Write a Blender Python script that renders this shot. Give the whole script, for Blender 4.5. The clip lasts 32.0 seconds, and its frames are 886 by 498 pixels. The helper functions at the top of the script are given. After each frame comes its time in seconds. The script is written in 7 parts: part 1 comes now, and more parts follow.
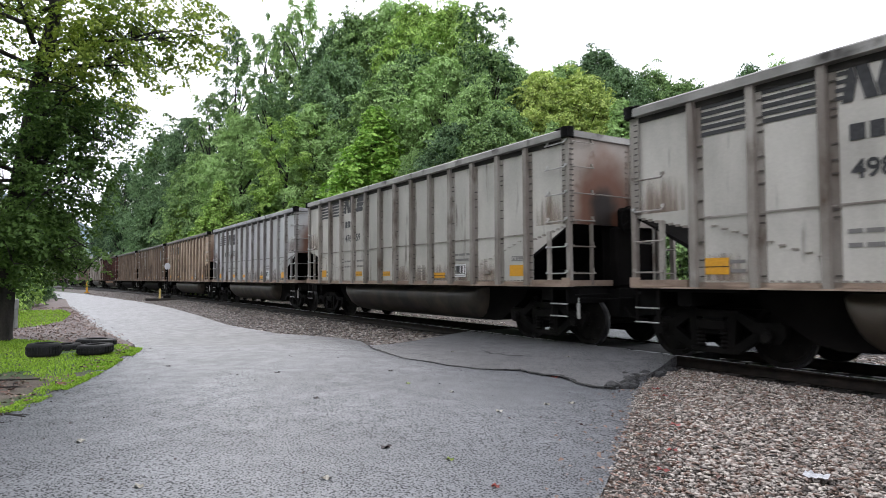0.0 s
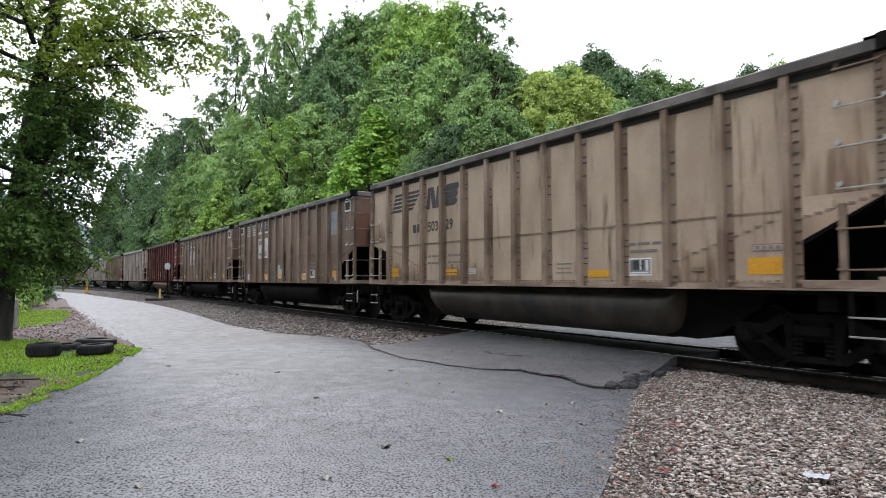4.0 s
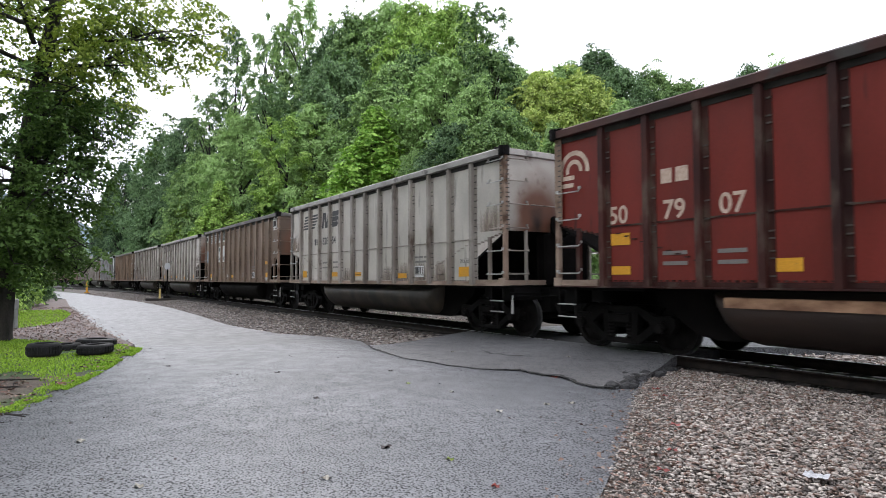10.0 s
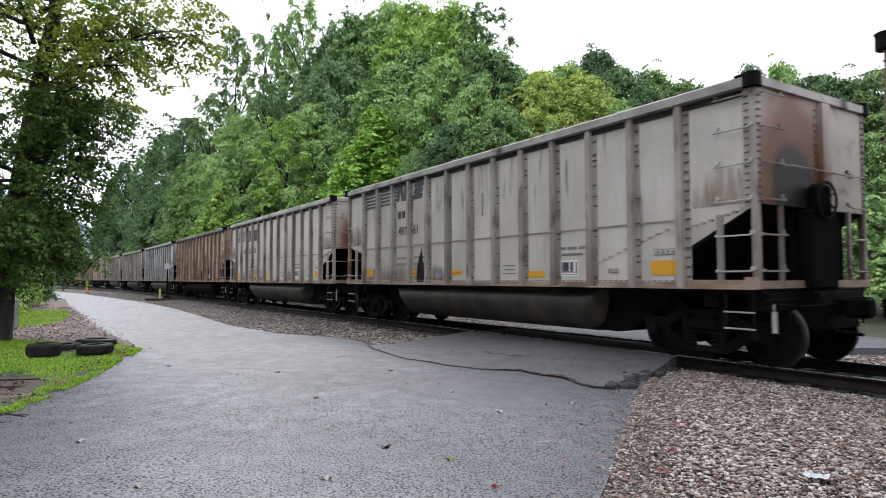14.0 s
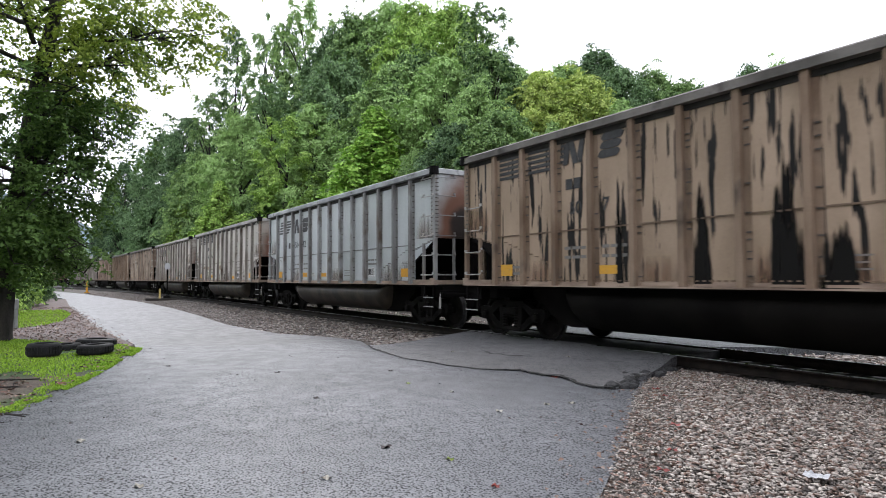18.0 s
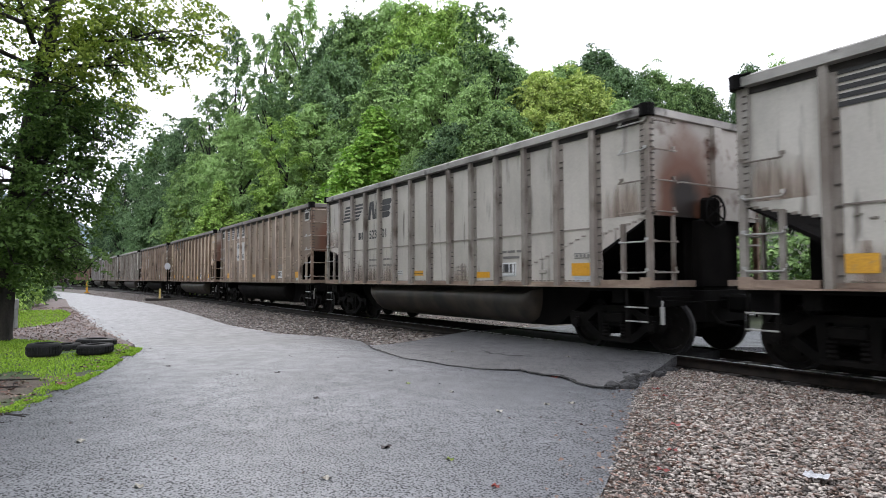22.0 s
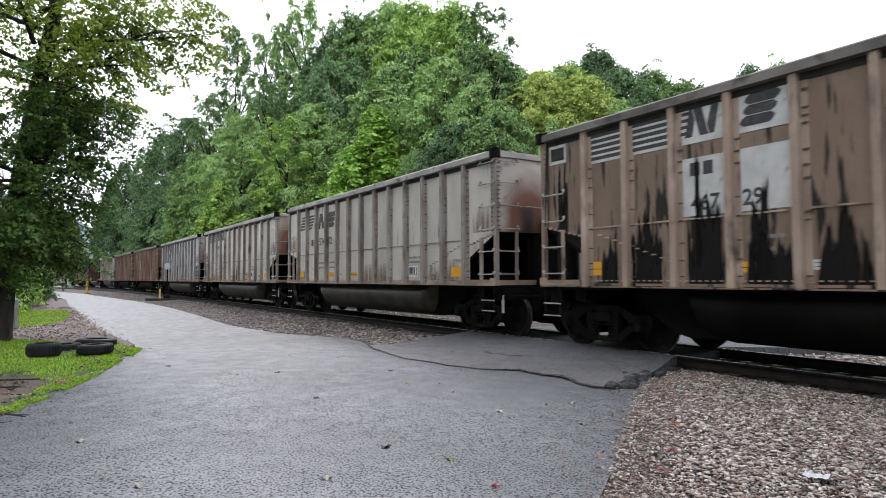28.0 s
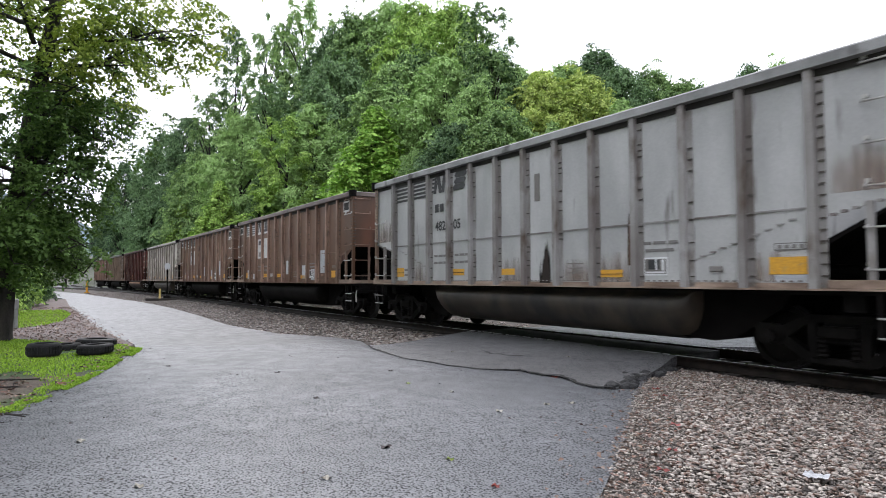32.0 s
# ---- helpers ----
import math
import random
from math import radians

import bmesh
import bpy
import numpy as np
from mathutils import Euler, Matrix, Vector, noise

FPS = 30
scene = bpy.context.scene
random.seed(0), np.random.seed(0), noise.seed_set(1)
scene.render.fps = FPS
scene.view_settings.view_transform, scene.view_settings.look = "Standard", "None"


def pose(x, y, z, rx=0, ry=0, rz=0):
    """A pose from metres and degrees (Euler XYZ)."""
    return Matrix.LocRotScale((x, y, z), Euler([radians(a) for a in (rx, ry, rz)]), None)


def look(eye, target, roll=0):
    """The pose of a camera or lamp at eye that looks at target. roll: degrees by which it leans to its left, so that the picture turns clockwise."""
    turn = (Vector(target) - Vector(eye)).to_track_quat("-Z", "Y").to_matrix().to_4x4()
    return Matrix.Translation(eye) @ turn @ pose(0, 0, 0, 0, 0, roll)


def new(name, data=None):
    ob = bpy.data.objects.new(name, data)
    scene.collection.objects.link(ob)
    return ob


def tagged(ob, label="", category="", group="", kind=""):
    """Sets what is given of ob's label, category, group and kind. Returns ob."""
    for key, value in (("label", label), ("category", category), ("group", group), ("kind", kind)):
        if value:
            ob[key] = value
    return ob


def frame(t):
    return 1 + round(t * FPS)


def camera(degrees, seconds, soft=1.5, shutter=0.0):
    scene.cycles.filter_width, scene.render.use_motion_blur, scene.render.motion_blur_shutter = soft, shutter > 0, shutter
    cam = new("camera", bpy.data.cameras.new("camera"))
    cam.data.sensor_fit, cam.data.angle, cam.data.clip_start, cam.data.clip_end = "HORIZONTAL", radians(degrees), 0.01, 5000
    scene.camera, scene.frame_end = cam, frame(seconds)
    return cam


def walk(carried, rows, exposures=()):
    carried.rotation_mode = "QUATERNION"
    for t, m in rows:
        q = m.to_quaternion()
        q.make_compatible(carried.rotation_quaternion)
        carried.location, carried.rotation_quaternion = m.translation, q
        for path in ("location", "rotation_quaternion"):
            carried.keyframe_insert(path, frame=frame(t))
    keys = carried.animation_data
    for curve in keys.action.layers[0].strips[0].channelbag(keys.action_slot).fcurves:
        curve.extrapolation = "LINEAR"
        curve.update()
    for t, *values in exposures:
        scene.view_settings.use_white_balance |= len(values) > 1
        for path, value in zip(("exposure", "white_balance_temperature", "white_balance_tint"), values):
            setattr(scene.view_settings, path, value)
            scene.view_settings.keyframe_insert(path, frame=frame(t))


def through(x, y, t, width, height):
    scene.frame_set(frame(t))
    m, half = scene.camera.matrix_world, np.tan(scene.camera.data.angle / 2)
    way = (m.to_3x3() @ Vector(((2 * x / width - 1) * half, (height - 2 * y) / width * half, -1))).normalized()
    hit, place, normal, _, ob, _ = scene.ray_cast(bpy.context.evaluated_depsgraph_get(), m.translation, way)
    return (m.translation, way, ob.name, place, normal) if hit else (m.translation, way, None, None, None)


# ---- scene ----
# ---------------------------------------------------------------- camera
EYE = (0.0, 0.0, 1.30)
YAW, TILT = radians(148.436), radians(2.674)
AIM = (math.cos(YAW) * math.cos(TILT), math.sin(YAW) * math.cos(TILT), 1.30 + math.sin(TILT))
cam = camera(70.88, 32.0, soft=0.4, shutter=0.15)
STAND = look(EYE, AIM, -0.186)
walk(cam, [(0.0, STAND), (32.0, STAND)], exposures=[(0.0, 1.2, 6260, 15), (32.0, 1.2, 6260, 15)])

# ---------------------------------------------------------------- sky and sun (overcast)
SUN_UP, SUN_TURN = radians(42), radians(-78)
world = bpy.data.worlds.new("overcast_sky")
scene.world = world
world.use_nodes = True
wn, wl = world.node_tree.nodes, world.node_tree.links
wn.clear()
w_out = wn.new("ShaderNodeOutputWorld")
w_mix = wn.new("ShaderNodeMixShader")
w_mix.inputs[0].default_value = 0.86
w_sky = wn.new("ShaderNodeTexSky")
w_sky.sky_type, w_sky.sun_disc = "NISHITA", False
w_sky.sun_elevation, w_sky.sun_rotation = SUN_UP, SUN_TURN
w_b1 = wn.new("ShaderNodeBackground")
w_b1.inputs[1].default_value = 0.12
w_b2 = wn.new("ShaderNodeBackground")
w_noise = wn.new("ShaderNodeTexNoise")
w_noise.inputs["Scale"].default_value = 1.6
w_noise.inputs["Detail"].default_value = 4
w_ramp = wn.new("ShaderNodeValToRGB")
w_ramp.color_ramp.elements[0].color = (0.93, 0.97, 1.0, 1)
w_ramp.color_ramp.elements[1].color = (1.0, 1.0, 1.0, 1)
w_b2.inputs[1].default_value = 1.0
w_tc = wn.new("ShaderNodeTexCoord")
wl.new(w_tc.outputs["Generated"], w_noise.inputs["Vector"])
wl.new(w_noise.outputs["Fac"], w_ramp.inputs[0])
wl.new(w_ramp.outputs[0], w_b2.inputs[0])
wl.new(w_sky.outputs[0], w_b1.inputs[0])
wl.new(w_b1.outputs[0], w_mix.inputs[1])
wl.new(w_b2.outputs[0], w_mix.inputs[2])
wl.new(w_mix.outputs[0], w_out.inputs[0])
sun_data = bpy.data.lights.new("sun", "SUN")
sun_data.energy, sun_data.angle, sun_data.color = 0.9, radians(30), (1.0, 0.98, 0.94)
sun = new("sun", sun_data)
sun.matrix_world = look((0, 0, 40), (0 - 40 * math.sin(SUN_TURN) / math.tan(SUN_UP), 0 - 40 * math.cos(SUN_TURN) / math.tan(SUN_UP), 0))


# ---------------------------------------------------------------- materials
def mat(name, c1, c2, scale=2.0, rough=0.6, rough2=None, bump=0.15, bscale=60.0, metal=0.0, stretch=(1, 1, 1), lo=0.35, hi=0.65,
        rand=0.0, island=0.0, grain=0.25, c3=None, c3scale=6.0, c3lo=0.6, c3hi=0.7, spec=0.5, c3stretch=None, gwin=0.25, imix=False, roam=False):
    """Two colours mixed by a large noise, fine grain on top, a third colour as stains, and relief."""
    m = bpy.data.materials.new(name)
    m.use_nodes = True
    n, l = m.node_tree.nodes, m.node_tree.links
    b = n["Principled BSDF"]
    tc = n.new("ShaderNodeTexCoord")
    mp = n.new("ShaderNodeMapping")
    mp.inputs["Scale"].default_value = stretch
    l.new(tc.outputs["Object"], mp.inputs["Vector"])
    if roam:  # each object shows another part of the pattern
        shift = n.new("ShaderNodeMath")
        shift.operation = "MULTIPLY"
        shift.inputs[1].default_value = 70
        l.new(n.new("ShaderNodeObjectInfo").outputs["Random"], shift.inputs[0])
        l.new(shift.outputs[0], mp.inputs["Location"])
    n1 = n.new("ShaderNodeTexNoise")
    n1.inputs["Scale"].default_value, n1.inputs["Detail"].default_value = scale, 6
    l.new(mp.outputs[0], n1.inputs["Vector"])
    r1 = n.new("ShaderNodeMapRange")
    r1.inputs[1].default_value, r1.inputs[2].default_value = lo, hi
    if imix:
        r1.inputs[1].default_value, r1.inputs[2].default_value = 0.0, 1.0
        l.new(n.new("ShaderNodeNewGeometry").outputs["Random Per Island"], r1.inputs[0])
    else:
        l.new(n1.outputs["Fac"], r1.inputs[0])
    mx = n.new("ShaderNodeMix")
    mx.data_type = "RGBA"
    mx.inputs[6].default_value, mx.inputs[7].default_value = (*c1, 1), (*c2, 1)
    l.new(r1.outputs[0], mx.inputs[0])
    col = mx.outputs[2]
    if c3:
        n3 = n.new("ShaderNodeTexNoise")
        n3.inputs["Scale"].default_value, n3.inputs["Detail"].default_value = c3scale, 8
        if c3stretch:
            mp3 = n.new("ShaderNodeMapping")
            mp3.inputs["Scale"].default_value = c3stretch
            l.new(tc.outputs["Object"], mp3.inputs["Vector"])
            if roam:
                l.new(shift.outputs[0], mp3.inputs["Location"])
            l.new(mp3.outputs[0], n3.inputs["Vector"])
        else:
            l.new(mp.outputs[0], n3.inputs["Vector"])
        r3 = n.new("ShaderNodeMapRange")
        r3.inputs[1].default_value, r3.inputs[2].default_value = c3lo, c3hi
        l.new(n3.outputs["Fac"], r3.inputs[0])
        m3 = n.new("ShaderNodeMix")
        m3.data_type = "RGBA"
        m3.inputs[7].default_value = (*c3, 1)
        l.new(col, m3.inputs[6])
        l.new(r3.outputs[0], m3.inputs[0])
        col = m3.outputs[2]
    n2 = n.new("ShaderNodeTexNoise")
    n2.inputs["Scale"].default_value, n2.inputs["Detail"].default_value = bscale, 6
    n2.inputs["Roughness"].default_value = 0.7
    l.new(tc.outputs["Object"], n2.inputs["Vector"])
    val = n.new("ShaderNodeMapRange")
    val.inputs[1].default_value, val.inputs[2].default_value = 0.5 - gwin, 0.5 + gwin
    val.inputs[3].default_value, val.inputs[4].default_value = 1 - grain, 1 + grain
    l.new(n2.outputs["Fac"], val.inputs[0])
    fac = val.outputs[0]
    if rand or island:
        src = n.new("ShaderNodeObjectInfo").outputs["Random"] if rand else n.new("ShaderNodeNewGeometry").outputs["Random Per Island"]
        rr = n.new("ShaderNodeMapRange")
        rr.inputs[3].default_value, rr.inputs[4].default_value = 1 - (rand or island), 1 + (rand or island)
        l.new(src, rr.inputs[0])
        mu = n.new("ShaderNodeMath")
        mu.operation = "MULTIPLY"
        l.new(fac, mu.inputs[0])
        l.new(rr.outputs[0], mu.inputs[1])
        fac = mu.outputs[0]
    sc = n.new("ShaderNodeVectorMath")
    sc.operation = "SCALE"
    l.new(col, sc.inputs[0])
    l.new(fac, sc.inputs["Scale"])
    l.new(sc.outputs[0], b.inputs["Base Color"])
    rg = n.new("ShaderNodeMapRange")
    rg.inputs[1].default_value, rg.inputs[2].default_value = lo, hi
    rg.inputs[3].default_value, rg.inputs[4].default_value = rough, rough if rough2 is None else rough2
    l.new(n1.outputs["Fac"], rg.inputs[0])
    l.new(rg.outputs[0], b.inputs["Roughness"])
    b.inputs["Metallic"].default_value = metal
    b.inputs["Specular IOR Level"].default_value = spec
    if bump:
        bp = n.new("ShaderNodeBump")
        bp.inputs["Strength"].default_value, bp.inputs["Distance"].default_value = bump, 0.02
        l.new(n2.outputs["Fac"], bp.inputs["Height"])
        l.new(bp.outputs[0], b.inputs["Normal"])
    return m


def leaf_mat(name, c1, c2, scale=0.35, through=0.24, amount=0.3):
    """Leaves: diffuse, a little gloss, light shining through; colour varies leaf by leaf and clump by clump."""
    m = bpy.data.materials.new(name)
    m.use_nodes = True
    n, l = m.node_tree.nodes, m.node_tree.links
    b, out = n["Principled BSDF"], n["Material Output"]
    b.inputs["Roughness"].default_value = 0.6
    b.inputs["Specular IOR Level"].default_value = 0.12
    tc = n.new("ShaderNodeTexCoord")
    n1 = n.new("ShaderNodeTexNoise")
    n1.inputs["Scale"].default_value, n1.inputs["Detail"].default_value = scale, 4
    l.new(tc.outputs["Object"], n1.inputs["Vector"])
    geo = n.new("ShaderNodeNewGeometry")
    info = n.new("ShaderNodeObjectInfo")
    add = n.new("ShaderNodeMath")
    add.operation = "MULTIPLY_ADD"
    add.inputs[1].default_value = 0.6
    l.new(geo.outputs["Random Per Island"], add.inputs[0])
    l.new(n1.outputs["Fac"], add.inputs[2])
    add2 = n.new("ShaderNodeMath")
    add2.operation = "MULTIPLY_ADD"
    add2.inputs[1].default_value = amount
    l.new(info.outputs["Random"], add2.inputs[0])
    l.new(add.outputs[0], add2.inputs[2])
    rg = n.new("ShaderNodeMapRange")
    rg.inputs[1].default_value, rg.inputs[2].default_value = 0.5, 1.25
    l.new(add2.outputs[0], rg.inputs[0])
    mx = n.new("ShaderNodeMix")
    mx.data_type = "RGBA"
    mx.inputs[6].default_value, mx.inputs[7].default_value = (*c1, 1), (*c2, 1)
    l.new(rg.outputs[0], mx.inputs[0])
    l.new(mx.outputs[2], b.inputs["Base Color"])
    tr = n.new("ShaderNodeBsdfTranslucent")
    bright = n.new("ShaderNodeVectorMath")
    bright.operation = "MULTIPLY"
    bright.inputs[1].default_value = (1.3, 1.45, 1.0)
    l.new(mx.outputs[2], bright.inputs[0])
    l.new(bright.outputs[0], tr.inputs["Color"])
    ms = n.new("ShaderNodeMixShader")
    ms.inputs[0].default_value = through
    l.new(b.outputs[0], ms.inputs[1])
    l.new(tr.outputs[0], ms.inputs[2])
    l.new(ms.outputs[0], out.inputs["Surface"])
    return m


def chip_mat(name, c1, c2, dark, cell=60.0, rough=0.34, rough2=0.5, height=0.010, pits=0.55, spec=0.5):
    """Asphalt: stone chips with dark pits between them, patches that hold more water, and broad worn bands."""
    m = bpy.data.materials.new(name)
    m.use_nodes = True
    n, l = m.node_tree.nodes, m.node_tree.links
    b = n["Principled BSDF"]
    tc = n.new("ShaderNodeTexCoord")
    big, mid, fine = n.new("ShaderNodeTexNoise"), n.new("ShaderNodeTexNoise"), n.new("ShaderNodeTexNoise")
    for node, scale, detail in ((big, 0.45, 5), (mid, 3.5, 6), (fine, cell * 0.8, 4)):
        node.inputs["Scale"].default_value, node.inputs["Detail"].default_value = scale, detail
        l.new(tc.outputs["Object"], node.inputs["Vector"])
    def ramp(src, a, b0, c=0.0, d=1.0):
        r = n.new("ShaderNodeMapRange")
        r.inputs[1].default_value, r.inputs[2].default_value, r.inputs[3].default_value, r.inputs[4].default_value = a, b0, c, d
        l.new(src, r.inputs[0])
        return r.outputs[0]

    def mixed(fac, a, b0):
        x = n.new("ShaderNodeMix")
        x.data_type = "RGBA"
        l.new(fac, x.inputs[0])
        for k, v in ((6, a), (7, b0)):
            if isinstance(v, tuple):
                x.inputs[k].default_value = (*v, 1)
            else:
                l.new(v, x.inputs[k])
        return x.outputs[2]

    col = mixed(ramp(big.outputs["Fac"], 0.38, 0.62), c1, c2)
    tint = n.new("ShaderNodeVectorMath")
    tint.operation = "SCALE"
    l.new(col, tint.inputs[0])
    l.new(ramp(fine.outputs["Fac"], 0.32, 0.68, 0.62, 1.42), tint.inputs["Scale"])
    # pits: small dark holes between the chips
    speck = n.new("ShaderNodeTexNoise")
    speck.inputs["Scale"].default_value, speck.inputs["Detail"].default_value = cell, 1.5
    l.new(tc.outputs["Object"], speck.inputs["Vector"])
    hole = n.new("ShaderNodeMath")
    hole.operation = "MULTIPLY"
    l.new(ramp(speck.outputs["Fac"], 0.482, 0.405), hole.inputs[0])
    l.new(ramp(mid.outputs["Fac"], 0.3, 0.7, 0.85 * pits, pits), hole.inputs[1])
    l.new(mixed(hole.outputs[0], tint.outputs[0], dark), b.inputs["Base Color"])
    l.new(ramp(mid.outputs["Fac"], 0.35, 0.65, rough, rough2), b.inputs["Roughness"])
    l.new(ramp(hole.outputs[0], 0.0, 0.8, spec, 0.04), b.inputs["Specular IOR Level"])
    bp = n.new("ShaderNodeBump")
    bp.inputs["Strength"].default_value, bp.inputs["Distance"].default_value = 0.8, height
    l.new(speck.outputs["Fac"], bp.inputs["Height"])
    l.new(bp.outputs[0], b.inputs["Normal"])
    return m


RUST = (0.13, 0.062, 0.036)
M = {}
M["asphalt"] = chip_mat("wet_chip_seal", (0.094, 0.099, 0.108), (0.122, 0.128, 0.138), (0.005, 0.005, 0.0055), cell=54, rough=0.42, rough2=0.54, height=0.005, pits=0.88, spec=0.42)
M["asphalt_smooth"] = chip_mat("wet_smooth_asphalt", (0.062, 0.065, 0.070), (0.085, 0.088, 0.093), (0.02, 0.02, 0.021), rough=0.42, rough2=0.52, height=0.006, pits=0.5, spec=0.3)
M["apron"] = chip_mat("old_asphalt", (0.092, 0.092, 0.095), (0.125, 0.125, 0.128), (0.014, 0.014, 0.014), cell=52, rough=0.5, rough2=0.62, height=0.005, pits=0.9, spec=0.4)
M["lump"] = mat("crumbled_asphalt", (0.02, 0.02, 0.021), (0.045, 0.045, 0.046), scale=4, rough=0.7, bump=0.6, bscale=40, grain=0.5, spec=0.25)
M["crack"] = mat("crack_earth", (0.008, 0.008, 0.008), (0.02, 0.018, 0.016), rough=0.95, bump=0.3)
M["dirt"] = mat("bare_earth", (0.06, 0.045, 0.035), (0.12, 0.095, 0.075), scale=1.2, rough=0.9, bump=0.7, bscale=35, grain=0.4, c3=(0.035, 0.065, 0.015), c3scale=0.5, c3lo=0.40, c3hi=0.50)
M["forest_floor"] = mat("forest_floor", (0.02, 0.025, 0.012), (0.04, 0.05, 0.02), scale=0.4, rough=0.95, bump=0.5, bscale=12, grain=0.4)
M["litter_ground"] = mat("leaf_litter_ground", (0.055, 0.035, 0.03), (0.13, 0.095, 0.085), scale=5, rough=0.8, bump=0.8, bscale=40, grain=0.5)
M["gravel_bed"] = mat("gravel_fines", (0.03, 0.024, 0.020), (0.10, 0.083, 0.07), scale=9, rough=0.85, bump=0.9, bscale=55, grain=0.7, gwin=0.12)
M["stone"] = mat("wet_ballast_stone", (0.040, 0.031, 0.026), (0.50, 0.445, 0.395), scale=1.2, rough=0.3, rough2=0.55, bump=0.25, bscale=50, imix=True, grain=0.25, lo=0.3, hi=0.7, c3=(0.16, 0.10, 0.074), c3scale=12, c3lo=0.50, c3hi=0.60)
M["ballast"] = mat("weathered_ballast_stone", (0.028, 0.023, 0.020), (0.33, 0.290, 0.255), scale=1.2, rough=0.45, rough2=0.65, bump=0.25, bscale=50, imix=True, grain=0.25, lo=0.3, hi=0.7, c3=(0.10, 0.065, 0.05), c3scale=12, c3lo=0.50, c3hi=0.60)
# oily stone, its colour also darkened for the shade the train casts
M["stone_dark"] = mat("oily_shaded_stone", (0.006, 0.0055, 0.005), (0.028, 0.025, 0.022), scale=1.5, rough=0.55, bump=0.2, island=0.6, spec=0.2)
M["tie"] = mat("creosoted_wood", (0.010, 0.008, 0.007), (0.028, 0.022, 0.018), scale=4, rough=0.85, bump=0.6, bscale=30, stretch=(4, .5, 4), rand=0.3)
# rust brought down to near black, the train's shade included in its colour
M["rail"] = mat("rusty_shaded_rail", (0.008, 0.0062, 0.0052), (0.018, 0.013, 0.010), scale=6, rough=0.7, bump=0.2, spec=0.15)
M["rail_top"] = mat("polished_rail_head", (0.45, 0.46, 0.48), (0.6, 0.6, 0.62), scale=8, rough=0.22, rough2=0.35, bump=0.05, metal=1)
M["grass"] = leaf_mat("grass_blades", (0.11, 0.22, 0.022), (0.31, 0.455, 0.06), scale=0.8, through=0.35)
M["bark"] = mat("bark", (0.010, 0.0085, 0.007), (0.036, 0.031, 0.027), scale=5, rough=0.95, bump=1.0, bscale=25, stretch=(1, 1, .25), grain=0.5)
# maple: shaded lower leaves and lit, yellowing top, both put into leaf colour
M["maple"] = leaf_mat("shaded_maple_leaves", (0.012, 0.032, 0.013), (0.105, 0.18, 0.045), through=0.2)
M["maple_top"] = leaf_mat("turning_lit_leaves", (0.055, 0.10, 0.022), (0.30, 0.37, 0.065), through=0.28)
M["leaf_mid"] = leaf_mat("woodland_leaves", (0.020, 0.055, 0.026), (0.32, 0.475, 0.175), amount=0.5, through=0.10)
M["leaf_bright"] = leaf_mat("young_leaves", (0.06, 0.14, 0.03), (0.46, 0.64, 0.17), amount=0.3, through=0.12)
M["leaf_lime"] = leaf_mat("fresh_lime_leaves", (0.11, 0.235, 0.04), (0.46, 0.68, 0.15), amount=0.1, through=0.14)
M["leaf_yellow"] = leaf_mat("yellowing_leaves", (0.18, 0.25, 0.07), (0.60, 0.68, 0.22), amount=0.2)
M["leaf_dark"] = leaf_mat("dark_leaves", (0.014, 0.040, 0.024), (0.21, 0.33, 0.15), amount=0.3, through=0.08)
M["rubber"] = mat("tyre_rubber", (0.006, 0.006, 0.0065), (0.014, 0.014, 0.014), scale=6, rough=0.55, rough2=0.75, bump=0.3, spec=0.25)
M["yellow"] = mat("yellow_reflective", (0.55, 0.26, 0.008), (0.65, 0.32, 0.012), scale=8, rough=0.45, bump=0.03, grain=0.08, c3=(0.30, 0.16, 0.04), c3scale=5, c3lo=0.62, c3hi=0.75)
M["yellow_worn"] = mat("worn_yellow_film", (0.55, 0.28, 0.03), (0.70, 0.38, 0.03), scale=9, rough=0.6, grain=0.15, c3=(0.38, 0.24, 0.09), c3scale=5, c3lo=0.55, c3hi=0.75)
M["white"] = mat("dull_white_paint", (0.40, 0.40, 0.385), (0.52, 0.52, 0.50), scale=3, rough=0.6, bump=0.05, grain=0.06, c3=(0.25, 0.2, 0.16), c3scale=4, c3lo=0.6, c3hi=0.8)
M["ink"] = mat("faded_black_paint", (0.018, 0.018, 0.02), (0.04, 0.04, 0.042), scale=5, rough=0.6, bump=0.05, c3=(0.16, 0.15, 0.14), c3scale=9, c3lo=0.64, c3hi=0.75)
# dirty running-gear steels, taken darker still to hold the shade under the cars
M["steel_dark"] = mat("oily_shaded_steel", (0.0036, 0.0035, 0.0036), (0.0075, 0.007, 0.0066), scale=4, rough=0.6, rough2=0.85, bump=0.3, spec=0.06)
M["steel_brown"] = mat("sooty_shaded_steel", (0.0035, 0.0032, 0.003), (0.0085, 0.0076, 0.007), scale=3, rough=0.7, bump=0.25, spec=0.06)
M["tread"] = mat("worn_tread_steel", (0.045, 0.044, 0.045), (0.09, 0.088, 0.088), scale=6, rough=0.35, rough2=0.5, bump=0.05, metal=0.7)
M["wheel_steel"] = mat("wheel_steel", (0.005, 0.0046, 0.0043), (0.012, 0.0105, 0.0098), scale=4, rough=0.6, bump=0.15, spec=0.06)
M["galv"] = mat("galvanised_bar", (0.32, 0.31, 0.30), (0.45, 0.44, 0.42), scale=6, rough=0.45, bump=0.05, metal=0.4)
